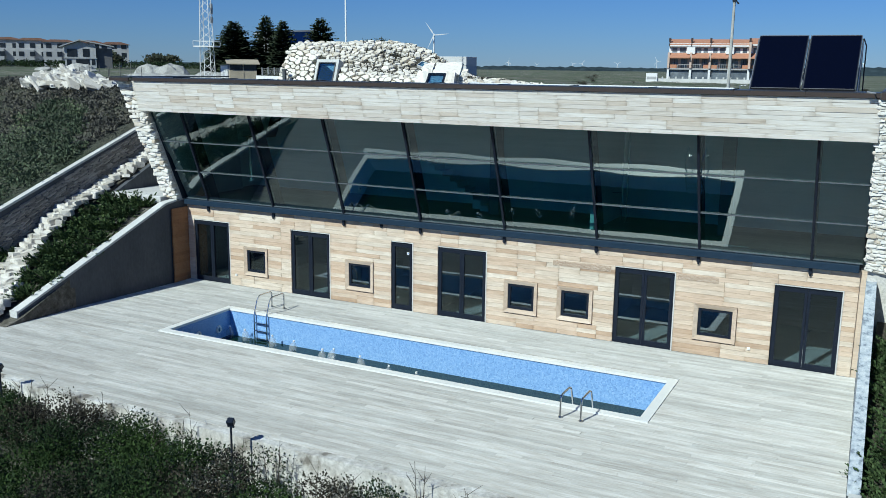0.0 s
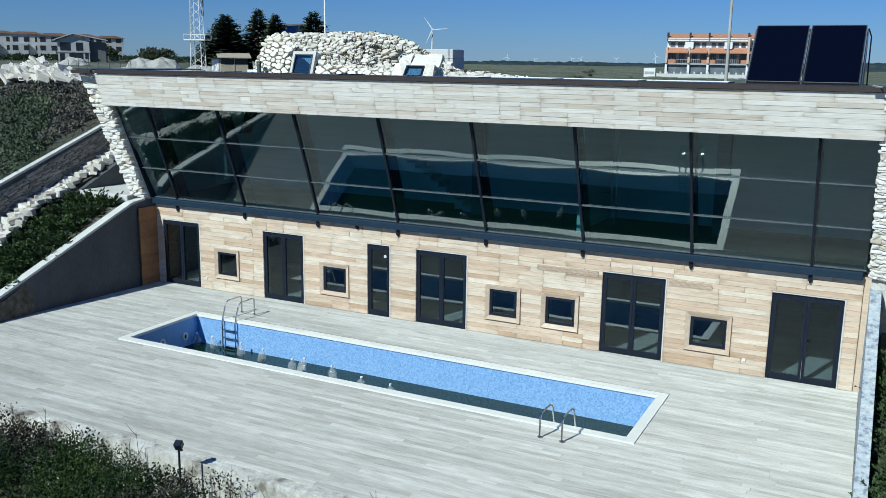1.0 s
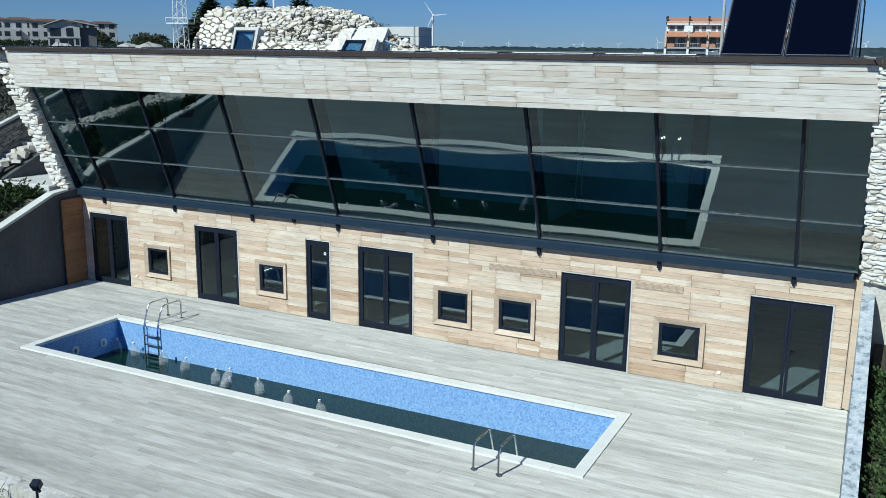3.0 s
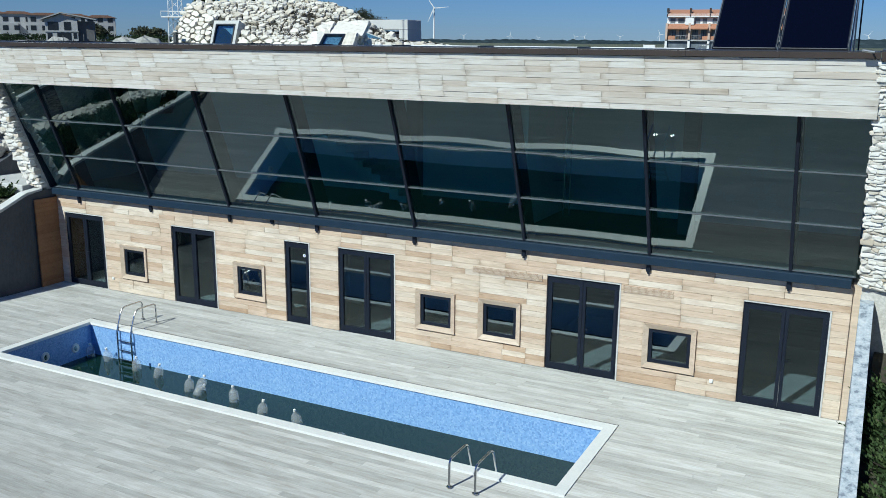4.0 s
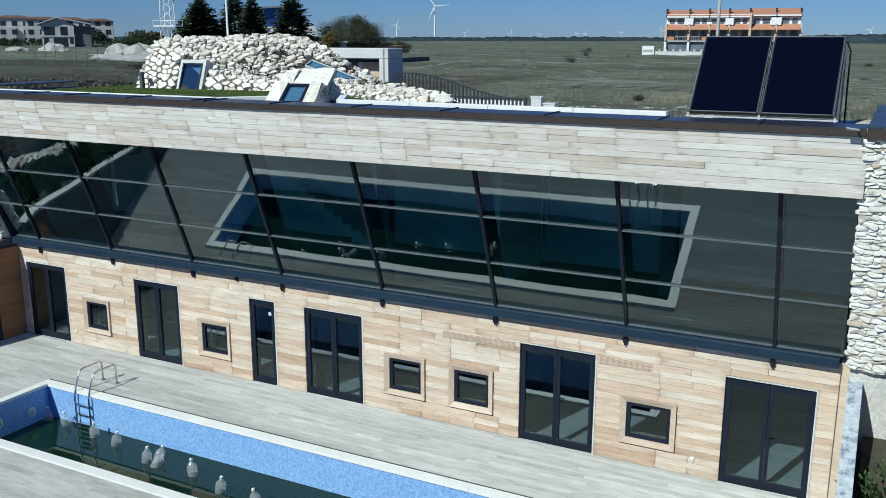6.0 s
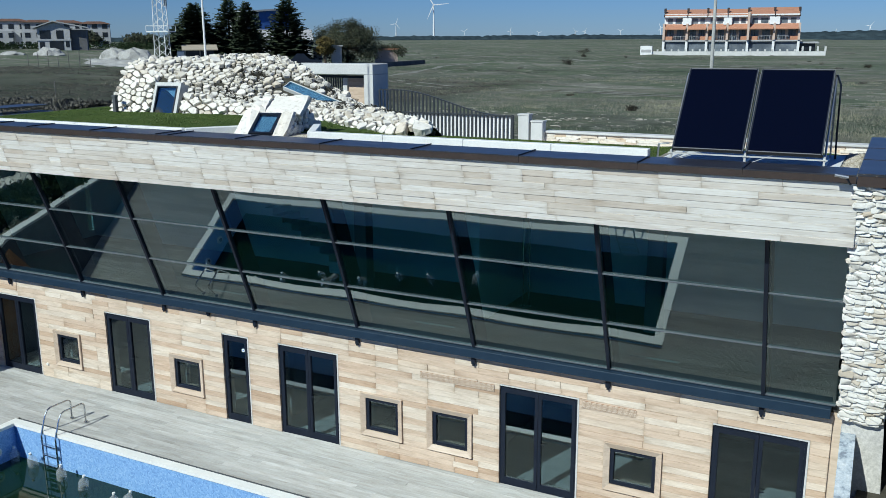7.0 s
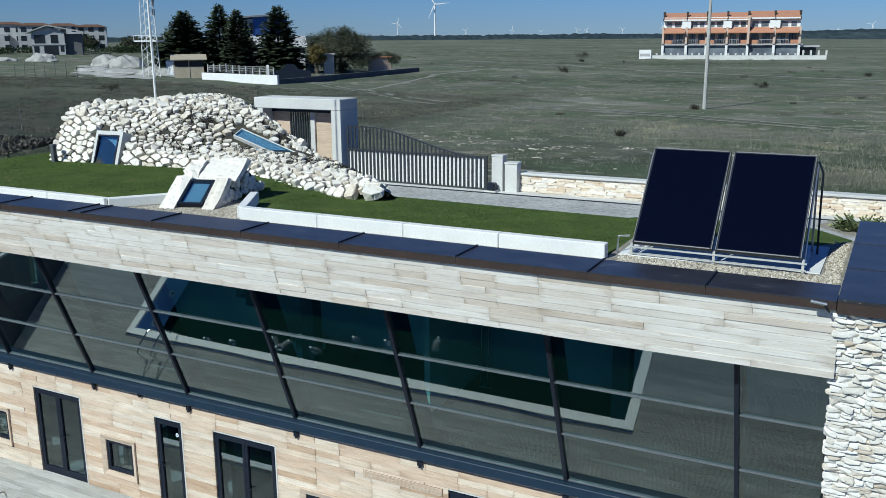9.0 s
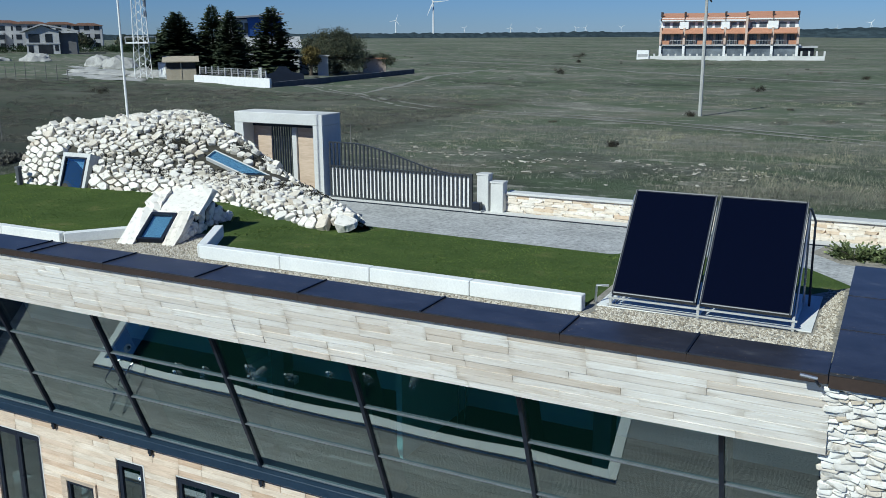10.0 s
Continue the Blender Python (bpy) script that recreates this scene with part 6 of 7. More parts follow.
# long terrace block, half finished
hotel = thing("apartment_building", (-35.5, 194.7, 4.6), "unfinished long three storey terrace with orange tiled roofs", "building", turn=10)
hotel.scale = (0.92, 1, 1)
part("back_wall", boxed(-15.6, 15.6, 3.0, 9.0, 0.0, 9.6), PEACH, hotel)
part("slab", boxed(-15.9, 16.4, -0.3, 3.0, 3.35, 3.65), GREY_RENDER, hotel)
part("ground_floor", boxed(-15.5, 15.5, 0.35, 2.99, 0.2, 3.34), DIM_GLAZING, hotel, "dim open ground floor")
part("middle_wall", boxed(-15.6, 15.6, 0.9, 2.99, 3.66, 6.4), PEACH, hotel)
part("upper_wall", boxed(-15.6, 15.6, 0.5, 2.99, 6.91, 9.4), WHITE_PAINT, hotel)
units = [-15.6, -10.1, -5.4, -0.7, 4.1, 10.0, 15.6]
for k, (a, b) in enumerate(zip(units, units[1:])):
    def across(f, g):
        """A stretch of the unit, mirrored in every second one."""
        lo, hi = (f, g) if k % 2 == 0 else (1 - g, 1 - f)
        return a + (b - a) * lo, a + (b - a) * hi
    rise = 0.25 if k > 3 else 0.0
    part("roof", prism([(-0.5, 9.0 + rise), (5.0, 10.5 + rise), (5.0, 10.2 + rise), (-0.5, 8.7 + rise)], a + 0.12, b - 0.12), ORANGE, hotel, "orange tiled roof")
    part("fascia", boxed(a + 0.12, b - 0.12, -0.56, -0.51, 8.68 + rise, 8.98 + rise), WHITE_PAINT, hotel)
    part("canopy", prism([(-1.5, 6.15), (0.48, 7.2), (0.48, 7.0), (-1.5, 5.95)], a + 0.25, b - 0.25), ORANGE, hotel, "orange tiled roof")
    xa, xb = across(0.0, 0.4)
    part("balcony", boxed(xa + 0.3, xb - 0.1, -0.2, 0.05, 3.66, 4.5), ORANGE, hotel)
    xa, xb = across(0.42, 0.95)
    handrail = part("balcony_rail", boxed(xa, xb, -0.16, -0.08, 4.5, 4.58), GREY_RENDER, hotel)
    for j in range(6):
        part("baluster", boxed(xa + (xb - xa) * j / 5 - 0.03, xa + (xb - xa) * j / 5 + 0.03, -0.15, -0.09, 3.66, 4.5), GREY_RENDER, handrail)
    xa, xb = across(0.8, 1.0)
    part("stair_tower", boxed(xa, xb, -0.4, 0.48, 7.0, 8.65), WHITE_PAINT, hotel)
    for f, g in ((0.12, 0.42), (0.55, 0.85)):
        xa, xb = across(f, g)
        opening = part("window", boxed(xa, xb, 0.86, 0.89, 3.75, 5.85), DIM_GLAZING, hotel)
        part("window_frame", boxed((xa + xb) / 2 - 0.05, (xa + xb) / 2 + 0.05, 0.83, 0.858, 3.75, 5.85), DARK_OPENING, opening)
    for f, g in ((0.14, 0.36), (0.48, 0.76)):
        xa, xb = across(f, g)
        part("window", boxed(xa, xb, 0.46, 0.49, 7.3, 8.4), DIM_GLAZING, hotel)
for a in units:
    tall = 0.9 if abs(a - 4.1) < 0.1 else 0.0
    part("pier", boxed(a - 0.26, a + 0.26, -0.6 - tall, 1.0, 3.66, 7.3 + 2.6 * tall), PEACH, hotel)
    part("column", boxed(a - 0.28, a + 0.28, -0.3, 0.3, 0.0, 3.34), WHITE_PAINT, hotel)
    part("fire_wall", prism([(-0.6, 9.05), (5.0, 10.75), (5.0, 9.0), (-0.6, 8.7)], a - 0.1, a + 0.1), BROWN, hotel)
    part("chimney", boxed(a - 0.25, a + 0.25, 1.5, 2.2, 9.7, 10.7), BROWN, hotel)
part("yard_wall", boxed(-20.2, 21.5, -3.2, -2.9, -0.4, 1.25), CONCRETE, hotel, "raw concrete yard wall")
for k in range(26):
    xx = -20.0 + 41.4 * k / 25
    part("wall_post", boxed(xx - 0.2, xx + 0.2, -3.25, -2.85, 1.25, 1.7 if xx < 15 else 2.3), CONCRETE, hotel)
part("annex", boxed(15.7, 19.5, 1.0, 6.0, 0.0, 2.9), DARK_OPENING, hotel)
part("annex_roof", boxed(15.65, 20.2, 0.2, 6.2, 2.91, 3.25), GREY_RENDER, hotel)
kiosk = thing("site_cabin", (-52.6, 189.0, 4.75), "small white site cabin beside the terrace", "cabin", turn=10)
part("body", boxed(-1.3, 1.3, -1.0, 1.0, 0, 2.3), WHITE_PAINT, kiosk)
part("sign", boxed(-1.1, 1.1, -1.04, -1.004, 0.9, 1.5), GREY_RENDER, kiosk)

# unfinished white villa
villa = thing("house", (-185.0, 140.8, land(-185.0, 140.8) - 0.2), "unfinished white two storey house with a low gable roof", "house", turn=46)
part("wall", boxed(-5.2, 2.2, 0.0, 8.0, 0.0, 5.4), OLD_WHITE, villa)
part("side_wing", boxed(2.21, 6.0, 1.0, 8.0, 0.0, 5.2), SHADED_RENDER, villa, "grey wing with its shade in the colour")
part("gable", prism([(-5.6, 5.41), (-1.5, 6.9), (2.6, 5.41)], 0.0, 8.0, "y"), OLD_WHITE, villa)
part("roof", prism([(-6.4, 5.3), (-1.5, 7.05), (6.6, 5.5), (6.6, 5.75), (-1.5, 7.35), (-6.4, 5.55)], -0.8, 8.6, "y"), GREY_RENDER, villa)
for q in ((-4.6, -2.2, 3.0, 5.0), (-0.9, 0.7, 3.0, 5.0), (-2.6, 0.6, 0.2, 2.4), (-4.8, -3.7, 0.1, 2.3), (1.1, 1.9, 1.0, 2.4)):
    part("window", boxed(q[0], q[1], -0.06, -0.01, q[2], q[3]), DARK_OPENING, villa)
part("floor_band", boxed(-5.4, 2.4, -0.15, -0.004, 2.55, 2.85), GREY_RENDER, villa)

# row of holiday houses far behind
for k, (x, y, w, h, turn) in enumerate(((-264, 177, 11, 9.8, 44), (-256, 182, 10, 9.6, 46), (-248, 186, 10, 9.2, 46), (-240, 190, 10, 9.0, 46), (-232, 194, 9, 8.6, 46))):
    hs = thing("holiday_house", (x, y, 6.3), "far white three storey house with an orange tiled roof", "house", group="holiday houses", turn=turn)
    part("wall", boxed(-w / 2, w / 2, 0, 8, 0, h - 1.0), OLD_WHITE if k % 2 else GREY_RENDER, hs)
    part("wing", boxed(-w / 2, 0.4, -1.6, -0.01, 0, h - 4.0), GREY_RENDER, hs)
    part("roof", prism([(-w / 2 - 0.5, h - 0.99), (-w / 4, h - 0.2), (w / 4, h - 0.2), (w / 2 + 0.5, h - 0.99)], -0.6, 8.6, "y"), DULL_ROOF, hs)
    for j in range(3):
        for i in range(3):
            xx = -w / 2 + w * (i + 0.5) / 3
            yy = -1.66 if xx < 0.4 and 0.8 + 2.7 * j + 1.5 < h - 4.0 else -0.06
            part("window", boxed(xx - 0.8, xx + 0.8, yy, yy + 0.05, 0.8 + 2.7 * j, 2.3 + 2.7 * j), DARK_OPENING, hs)

# blue house behind the trees
bl = thing("house", (-104.3, 119.6, land(-104.3, 119.6) - 0.2), "tall blue and grey house partly behind conifers", "house", turn=60)
part("wall", boxed(-3.2, 3.2, -2.5, 4.5, 0.0, 8.6), BLUE_WALL, bl)
part("front", boxed(-6.2, -3.21, -2.5, 4.5, 0.0, 8.0), GREY_RENDER, bl)
part("roof", prism([(-6.6, 8.1), (3.6, 8.8), (3.6, 9.1), (-6.6, 8.4)], -3.0, 5.0, "y"), GREY_RENDER, bl)
for k in range(3):
    part("window", boxed(-5.6 + 0.9 * k, -5.0 + 0.9 * k, -2.58, -2.51, 5.6, 7.4), DARK_OPENING, bl)
lowh = thing("house", on_land(-92.5, 108.0, -0.2), "low old house with a pale roof behind the trees", "house", turn=40)
part("wall", boxed(-4, 4, -3, 3, 0, 3.2), GREY_RENDER, lowh)
part("roof", prism([(-3.6, 3.21), (0, 5.0), (3.6, 3.21)], -4.4, 4.4, "x"), GREY_RENDER, lowh)

# yard wall, sheds and gate
flat_part("wall_yard", prism([(-72.6, 67.3), (-58.8, 63.5), (-58.75, 63.75), (-72.55, 67.55)], 4.6, land(-65, 65) + 0.95, "z"), WHITE_PAINT, "low white painted yard wall", "wall")
flat_part("wall_yard_side", prism([(-58.7, 63.8), (-62.0, 100.5), (-62.3, 100.5), (-59.0, 63.8)], 4.5, 6.0, "z"), WALL_CONCRETE, "low grey yard wall running into the distance", "wall")
yg = thing("yard_gate", on_land(-61.2, 69.0), "dark sheet metal gate with a curved top", "gate", turn=37)
part("leaf", prism([(-2.3, 0), (2.3, 0), (2.3, 1.3), (1.0, 1.5), (0.4, 2.1), (-0.4, 2.1), (-1.0, 1.5), (-2.3, 1.1)], 0, 0.1, "y"), NAVY, yg)
part("post", boxed(-2.6, -2.31, -0.1, 0.2, -0.2, 2.0), WHITE_PAINT, yg)
for k in range(11):
    q = thing("fence_post", on_land(-71.5 + 1.2 * k, 67.15 - 0.33 * k, 0.9), "pale post of the yard fence on the wall", "post", group="yard fence posts")
    part("shaft", boxed(-0.05, 0.05, -0.05, 0.05, 0, 0.9), GREY_RENDER, q)
yf = thing("yard_fence", on_land(-71.5, 67.12, 0.9), "pale wire fence on the yard wall", "fence")
for zz in (0.25, 0.5, 0.75):
    part("wire_rail", tubed([(0, 0, zz), (6, -1.65, zz + 0.02), (12, -3.3, zz)], 0.02, 4), GREY_RENDER, yf)
for k in range(60):
    part("bar", tubed([(0.2 * k, -0.055 * k, 0.0), (0.2 * k, -0.055 * k, 0.78)], 0.012, 4), GREY_RENDER, yf)
sh = thing("shed", on_land(-76.6, 69.6), "small cream shed with a pale sheet roof", "shed", turn=43)
part("wall", boxed(-1.7, 1.7, -1.2, 1.2, -0.2, 1.4), CREAM, sh)
part("opening", boxed(-1.65, 1.65, -1.1, 1.1, 1.401, 2.1), DARK_OPENING, sh)
part("roof", prism([(-1.7, 2.15), (1.7, 2.7), (1.7, 2.8), (-1.7, 2.25)], -2.1, 2.1), CREAM, sh)
part("post", boxed(-0.06, 0.06, -1.25, -1.13, -0.1, 2.3), CREAM, sh)
for k, (x, y, w, h) in enumerate(((-69.8, 89.2, 0.7, 2.6), (-66.5, 97.0, 1.6, 2.0), (-73.5, 90.0, 0.6, 2.2))):
    s = thing("shed", on_land(x, y), "small white yard shed among trees", "shed", turn=35)
    part("wall", boxed(-w, w, -0.6, 0.6, -0.2, h), GREY_RENDER if k != 1 else PEACH, s)
    part("roof", boxed(-w - 0.2, w + 0.2, -0.9, 0.9, h + 0.002, h + 0.15), ORANGE if k == 1 else GREY_RENDER, s)

POST_GREY = mottled("weathered_post", [(0.3, (0.12, 0.115, 0.11)), (0.7, (0.18, 0.175, 0.165))], 2, 0.95, 12, 0.3, 0.2)
# wire fence and heaps of pale spoil
for k in range(7):
    f = k / 6
    x, y = -98.5 + 13.5 * f, 62.5 - 2.2 * f
    q = thing("fence_post", on_land(x, y), "weathered concrete fence post in the field", "post", group="field fence posts")
    part("shaft", tubed([(0, 0, -0.3), (0.05 * (k % 3 - 1), 0, 1.9 if k % 3 else 1.4)], 0.045, 5), POST_GREY, q)
for k in range(10):
    q = thing("fence_post", on_land(-52 + 3.1 * k, 11 + 1.6 * k), "thin grey post of the wire fence", "post", group="wire fence posts")
    part("shaft", tubed([(0, 0, -0.3), (0, 0, 1.3)], 0.025, 5), POST_GREY, q)
SPOIL = mottled("pale_spoil", [(0.3, (0.28, 0.275, 0.26)), (0.7, (0.46, 0.455, 0.435))], 0.8, 0.95, 6, 0.4, 0.6, 0.1)
for k, (x, y, w, h) in enumerate(((-150, 108, 3.4, 1.9), (-121, 97.5, 3.0, 2.3), (-109, 90.5, 3.2, 2.3), (-158, 106.0, 3.0, 1.0), (-104, 80, 4.0, 0.9), (-94, 76, 5.0, 0.8), (-84, 71.5, 3.0, 1.3), (-86, 66, 3.0, 0.5), (-170, 125, 3.0, 1.0))):
    r = random.Random(400 + k)
    s = thing("spoil_heap", on_land(x, y, -0.35), "pale heap of building spoil in the field", "heap", group="spoil heaps")
    bm = bmesh.new()
    bmesh.ops.create_icosphere(bm, subdivisions=3, radius=1)
    for v in bm.verts:
        n = noise.noise(v.co * 2.3 + Vector((k * 7, 0, 0)))
        v.co = Vector((v.co.x * w, v.co.y * w * 0.7, max(-0.1, v.co.z) * h)) * (1 + 0.25 * n)
    part("mass", bm, SPOIL, s)


# bare white spoil lying flat between the heaps
verts, faces = [], []
for i in range(40):
    for j in range(34):
        x, y = -124 + 1.2 * i, 60 + 1.2 * j
        f = (y - 61) / 36
        lo, hi = -88 - 40 * f, -76 - 32 * f
        if 0 < f < 1 and lo < x < hi and noise.noise((x * 0.13, y * 0.3, 5)) + 0.5 * noise.noise((x * 0.6, y * 0.9, 5)) > -0.12:
            k = len(verts)
            verts += [(px, py, land(px, py) + 0.06) for px, py in ((x, y), (x + 1.2, y), (x + 1.2, y + 1.2), (x, y + 1.2))]
            faces.append((k, k + 1, k + 2, k + 3))
tagged(raw_mesh("spoil_ground", verts, faces, SPOIL), "bare white spoil spread over the field", "spoil", kind="stuff")


# ---- wind turbines ----
def turbine(x, y, hub, rotor, spin, small):
    t = thing("wind_turbine", (x, y, 2.0), "white three bladed wind turbine far across the plain", "wind turbine", group="wind turbines", turn=math.degrees(math.atan2(-x, y)))
    k = 1.0 if not small else 1.2
    part("tower", tubed([(0, 0, -5), (0, 0, hub)], [0.03 * hub * k, 0.017 * hub * k], 8), WHITE_PAINT, t)
    nacelle = part("nacelle", boxed(-0.025 * hub, 0.025 * hub, -0.07 * hub, 0.05 * hub, hub - 0.02 * hub, hub + 0.03 * hub), WHITE_PAINT, t)
    for b in range(3):
        a = radians(spin + 120 * b)
        d, s = Vector((math.sin(a), 0, math.cos(a))), Vector((math.cos(a), 0, -math.sin(a)))
        o = Vector((0, -0.075 * hub, hub))
        bm = bmesh.new()
        w = rotor * 0.045 * k
        vs = [bm.verts.new(o + d * l * rotor + s * q * w + Vector((0, dy, 0))) for l, q, dy in ((0.02, -0.5, 0), (0.02, 0.5, 0), (0.25, 1.0, 0), (1.0, 0.15, 0), (1.0, -0.15, 0), (0.25, -0.6, 0))]
        f = bm.faces.new(vs)
        e = bmesh.ops.extrude_face_region(bm, geom=[f])
        bmesh.ops.translate(bm, vec=(0, 0.02 * rotor, 0), verts=[q for q in e["geom"] if isinstance(q, bmesh.types.BMVert)])
        bmesh.ops.recalc_face_normals(bm, faces=bm.faces)
        part("blade", bm, WHITE_PAINT, nacelle)


turbine(-698, 1315, 59, 25, 85, False)
for x, y, hub, rot, spin in ((-1104, 1893, 40, 16, 20), (-1306, 2688, 26, 14, 50), (-1093, 2573, 26, 13, 10), (-948, 2760, 24, 12, 80), (-795, 2389, 22, 11, 30), (-849, 2923, 26, 13, 60), (-89, 2414, 29, 13, 40), (-191, 2811, 19, 9, 15), (-1161, 2988, 22, 12, 70), (-560, 2900, 36, 15, 5), (-700, 2850, 34, 15, 95)):
    turbine(x, y, hub, rot, spin, True)

# far belt of trees along the horizon
r = random.Random(77)
# Bluish base colour carries the haze of distance.
FAR_WOOD = mottled("hazy_far_wood", [(0.35, (0.03, 0.045, 0.055)), (0.65, (0.05, 0.07, 0.08))], 0.03, 1.0, 0.12, 0.5, 0.0, spec=0.0)
verts, faces = [], []
for row, (d, lift) in enumerate(((900, 0.0), (930, 0.75), (1150, 0.85), (1400, 1.0), (1700, 1.05))):
    for k in range(1201):
        a = radians(-34 + 100 * k / 1200)
        h = 3.6 + 1.6 * noise.noise((a * 14, d * 0.003, 0)) + 1.5 * noise.noise((a * 160, d * 0.01, 5)) + 2.6 * smooth_step(radians(12), radians(4), a) + 0.0018 * (d - 900)
        verts.append((-d * math.sin(a), d * math.cos(a), 4.2 + lift * max(0.4, h) * 1.5))
for row in range(4):
    for k in range(1200):
        i = row * 1201 + k
        faces.append((i, i + 1, i + 1202, i + 1201))
tagged(raw_mesh("tree_belt", verts, faces, FAR_WOOD), "dark belt of far trees along the horizon", "trees", kind="stuff")
verts, faces = [], []
for k in range(140):
    f = r.random()
    x, y = -235 + 80 * f, 130 + 60 * f + r.uniform(-6, 6)
    leaves(verts, faces, r, (x, y, land(x, y) + 0.8), (3.5, 2.5, 1.3), 130, 0.35, shell=0.2)
tagged(raw_mesh("hedge", verts, faces, SCRUB), "dark hedge below the far houses", "hedge", kind="stuff")

# worn tracks across the field
TRACK = mottled("pale_track_earth", [(0.35, (0.17, 0.17, 0.145)), (0.65, (0.26, 0.255, 0.22))], 0.6, 1.0, 4, 0.5, 0.6, 0.1)


def track(name, pts, width, label):
    verts, faces = [], []
    line = []
    for (a, b) in zip(pts, pts[1:]):
        n = max(2, int(math.hypot(b[0] - a[0], b[1] - a[1]) / 2.5))
        line += [(a[0] + (b[0] - a[0]) * k / n, a[1] + (b[1] - a[1]) * k / n) for k in range(n)]
    line.append(pts[-1])
    for i, (x, y) in enumerate(line):
        dx, dy = line[min(i + 1, len(line) - 1)][0] - line[max(i - 1, 0)][0], line[min(i + 1, len(line) - 1)][1] - line[max(i - 1, 0)][1]
        l = math.hypot(dx, dy)
        w = width * (0.7 + 0.6 * noise.noise((x * 0.15, y * 0.15, 9)) + 0.3)
        for s in (-0.5, 0.5):
            px, py = x - dy / l * w * s, y + dx / l * w * s
            verts.append((px, py, ground_z(px, py) + 0.03))
        if i:
            faces.append((2 * i - 2, 2 * i - 1, 2 * i + 1, 2 * i))
    tagged(raw_mesh(name, verts, faces, TRACK), label, "track", kind="structure")


track("track_1", [(-110, 150), (-86.6, 147.7), (-66.2, 144.4), (-55.3, 142.0), (-36.0, 123.6), (-19.8, 111.0), (-1.6, 98.7), (25, 82)], 1.3, "worn pale earth track across the field")
for k, side in enumerate((-0.8, 0.8)):
    track("track_%d" % (2 + k), [(-69.8, 76.5 + side), (-57.0, 68.3 + side), (-46.2, 60.5 + side), (-36.6, 52.4 + side), (-30.4, 49.9 + side), (-20.7, 47.6 + side), (-12.2, 45.0 + side), (-0.2, 38.9 + side), (12, 33 + side)], 0.4, "worn pale wheel rut across the field")
track("track_4", [(-46.2, 60.8), (-49.5, 73.5), (-56.0, 93.7), (-60, 130)], 0.8, "worn pale earth track along the yard wall")
for k, (x, y, w) in enumerate(((-65.4, 182.8, 2.0), (-43.5, 110.7, 1.5), (-12.6, 80.7, 0.9), (-3.9, 109.5, 0.8), (-65.6, 47.3, 1.1), (-12.8, 32.3, 0.6), (-12.6, 51.0, 0.6), (-58.0, 160.0, 1.2))):
    q = random.Random(900 + k)
    bush = thing("field_bush", (x, y, ground_z(x, y)), "low bare brown bush in the dry field", "bush", group="field bushes")
    verts, faces = [], []
    for j in range(5):
        leaves(verts, faces, q, (q.uniform(-w, w) * 0.6, q.uniform(-w, w) * 0.4, w * q.uniform(0.15, 0.4)), (w * 0.5, w * 0.5, w * 0.35), 200, 0.045 * w + 0.03, shell=0.1, slim=True)
    raw_mesh("foliage", verts, faces, BRUSH, bush)
    for j in range(5):
        a = 1.3 * j
        part("stem", tubed([(0, 0, -0.1), (math.cos(a) * w * 0.4, math.sin(a) * w * 0.3, w * 0.5)], [0.03, 0.01], 5), TWIG, bush)

# ---- boards, stones and other pieces ----
rng = random.Random(11)
plank_me = unit_box_mesh("plank", CLADDING)


def board_wall(parent, me, name, x0, x1, z0, z1, row_h, cuts, y_of, thick, lean, lengths, uneven=1.0, keep=0.58, gap=1.0):
    n = round((z1 - z0) / row_h)
    h = (z1 - z0) / n
    columns, x = [], x0
    while x < x1:
        x += rng.choice((0.55, 0.62, 0.7, 1.15)) * rng.uniform(0.92, 1.08)
        columns.append(x)
    for k in range(n):
        za, zb = z0 + k * h, z0 + (k + 1) * h
        spans, x = [], x0
        for a, b, lo, hi in sorted(cuts):
            if lo < zb - 0.02 and hi > za + 0.02:
                spans.append((x, a))
                x = b
        spans.append((x, x1))
        for a, b in spans:
            x = a
            while x < b - 0.01:
                later = [c + rng.uniform(-0.012, 0.012) for c in columns if c > x + 0.3 and rng.random() < keep]
                e = min(later[0], x + lengths[1]) if later else b
                e = b if b - e < 0.3 else e
                zc = (za + zb) / 2
                proud = rng.uniform(-0.004, 0.006) * uneven
                piece(name, me, parent, scaled((x + e) / 2, y_of(zc) - proud, zc + rng.uniform(-0.001, 0.001) * uneven, e - x - 0.005 * gap, thick, h - (0.003 + 0.0015 * uneven) * gap, lean + rng.uniform(-0.7, 0.7) * uneven, rng.uniform(-0.07, 0.07) * uneven, rng.uniform(-0.15, 0.15) * uneven))
                x = e


cuts = [(a - 0.002, b + 0.037, 0.0, DOOR_TOP + 0.03) for a, b in DOORS] + [(a - 0.117, b + 0.117, WIN_LO - 0.117, WIN_HI + 0.117) for a, b in WINDOWS]
board_wall(wall_front, plank_me, "plank", X0, X1 + 0.02, 0.012, 2.76, 0.131, cuts, lambda z: 0.0, 0.05, 0, (0.4, 1.9))
fascia_me = unit_box_mesh("board", FASCIA)
board_wall(fascia, fascia_me, "board", -22.5, -0.03, 6.09, 7.085, 0.116, [], y_fascia, 0.05, math.degrees(math.atan(0.3)), (0.45, 1.5), 1.15, 0.66, 0.45)
# boards that return on to the side wall, their shade put into the brown
brown_me = unit_box_mesh("plank", BROWN_BOARDS)
for k in range(20):
    piece("plank", brown_me, wall_front, scaled(-22.1, -0.42, 0.012 + 0.1325 * (k + 0.5), 0.05, 0.8, 0.128))

# terrace boards
RIBS = 6


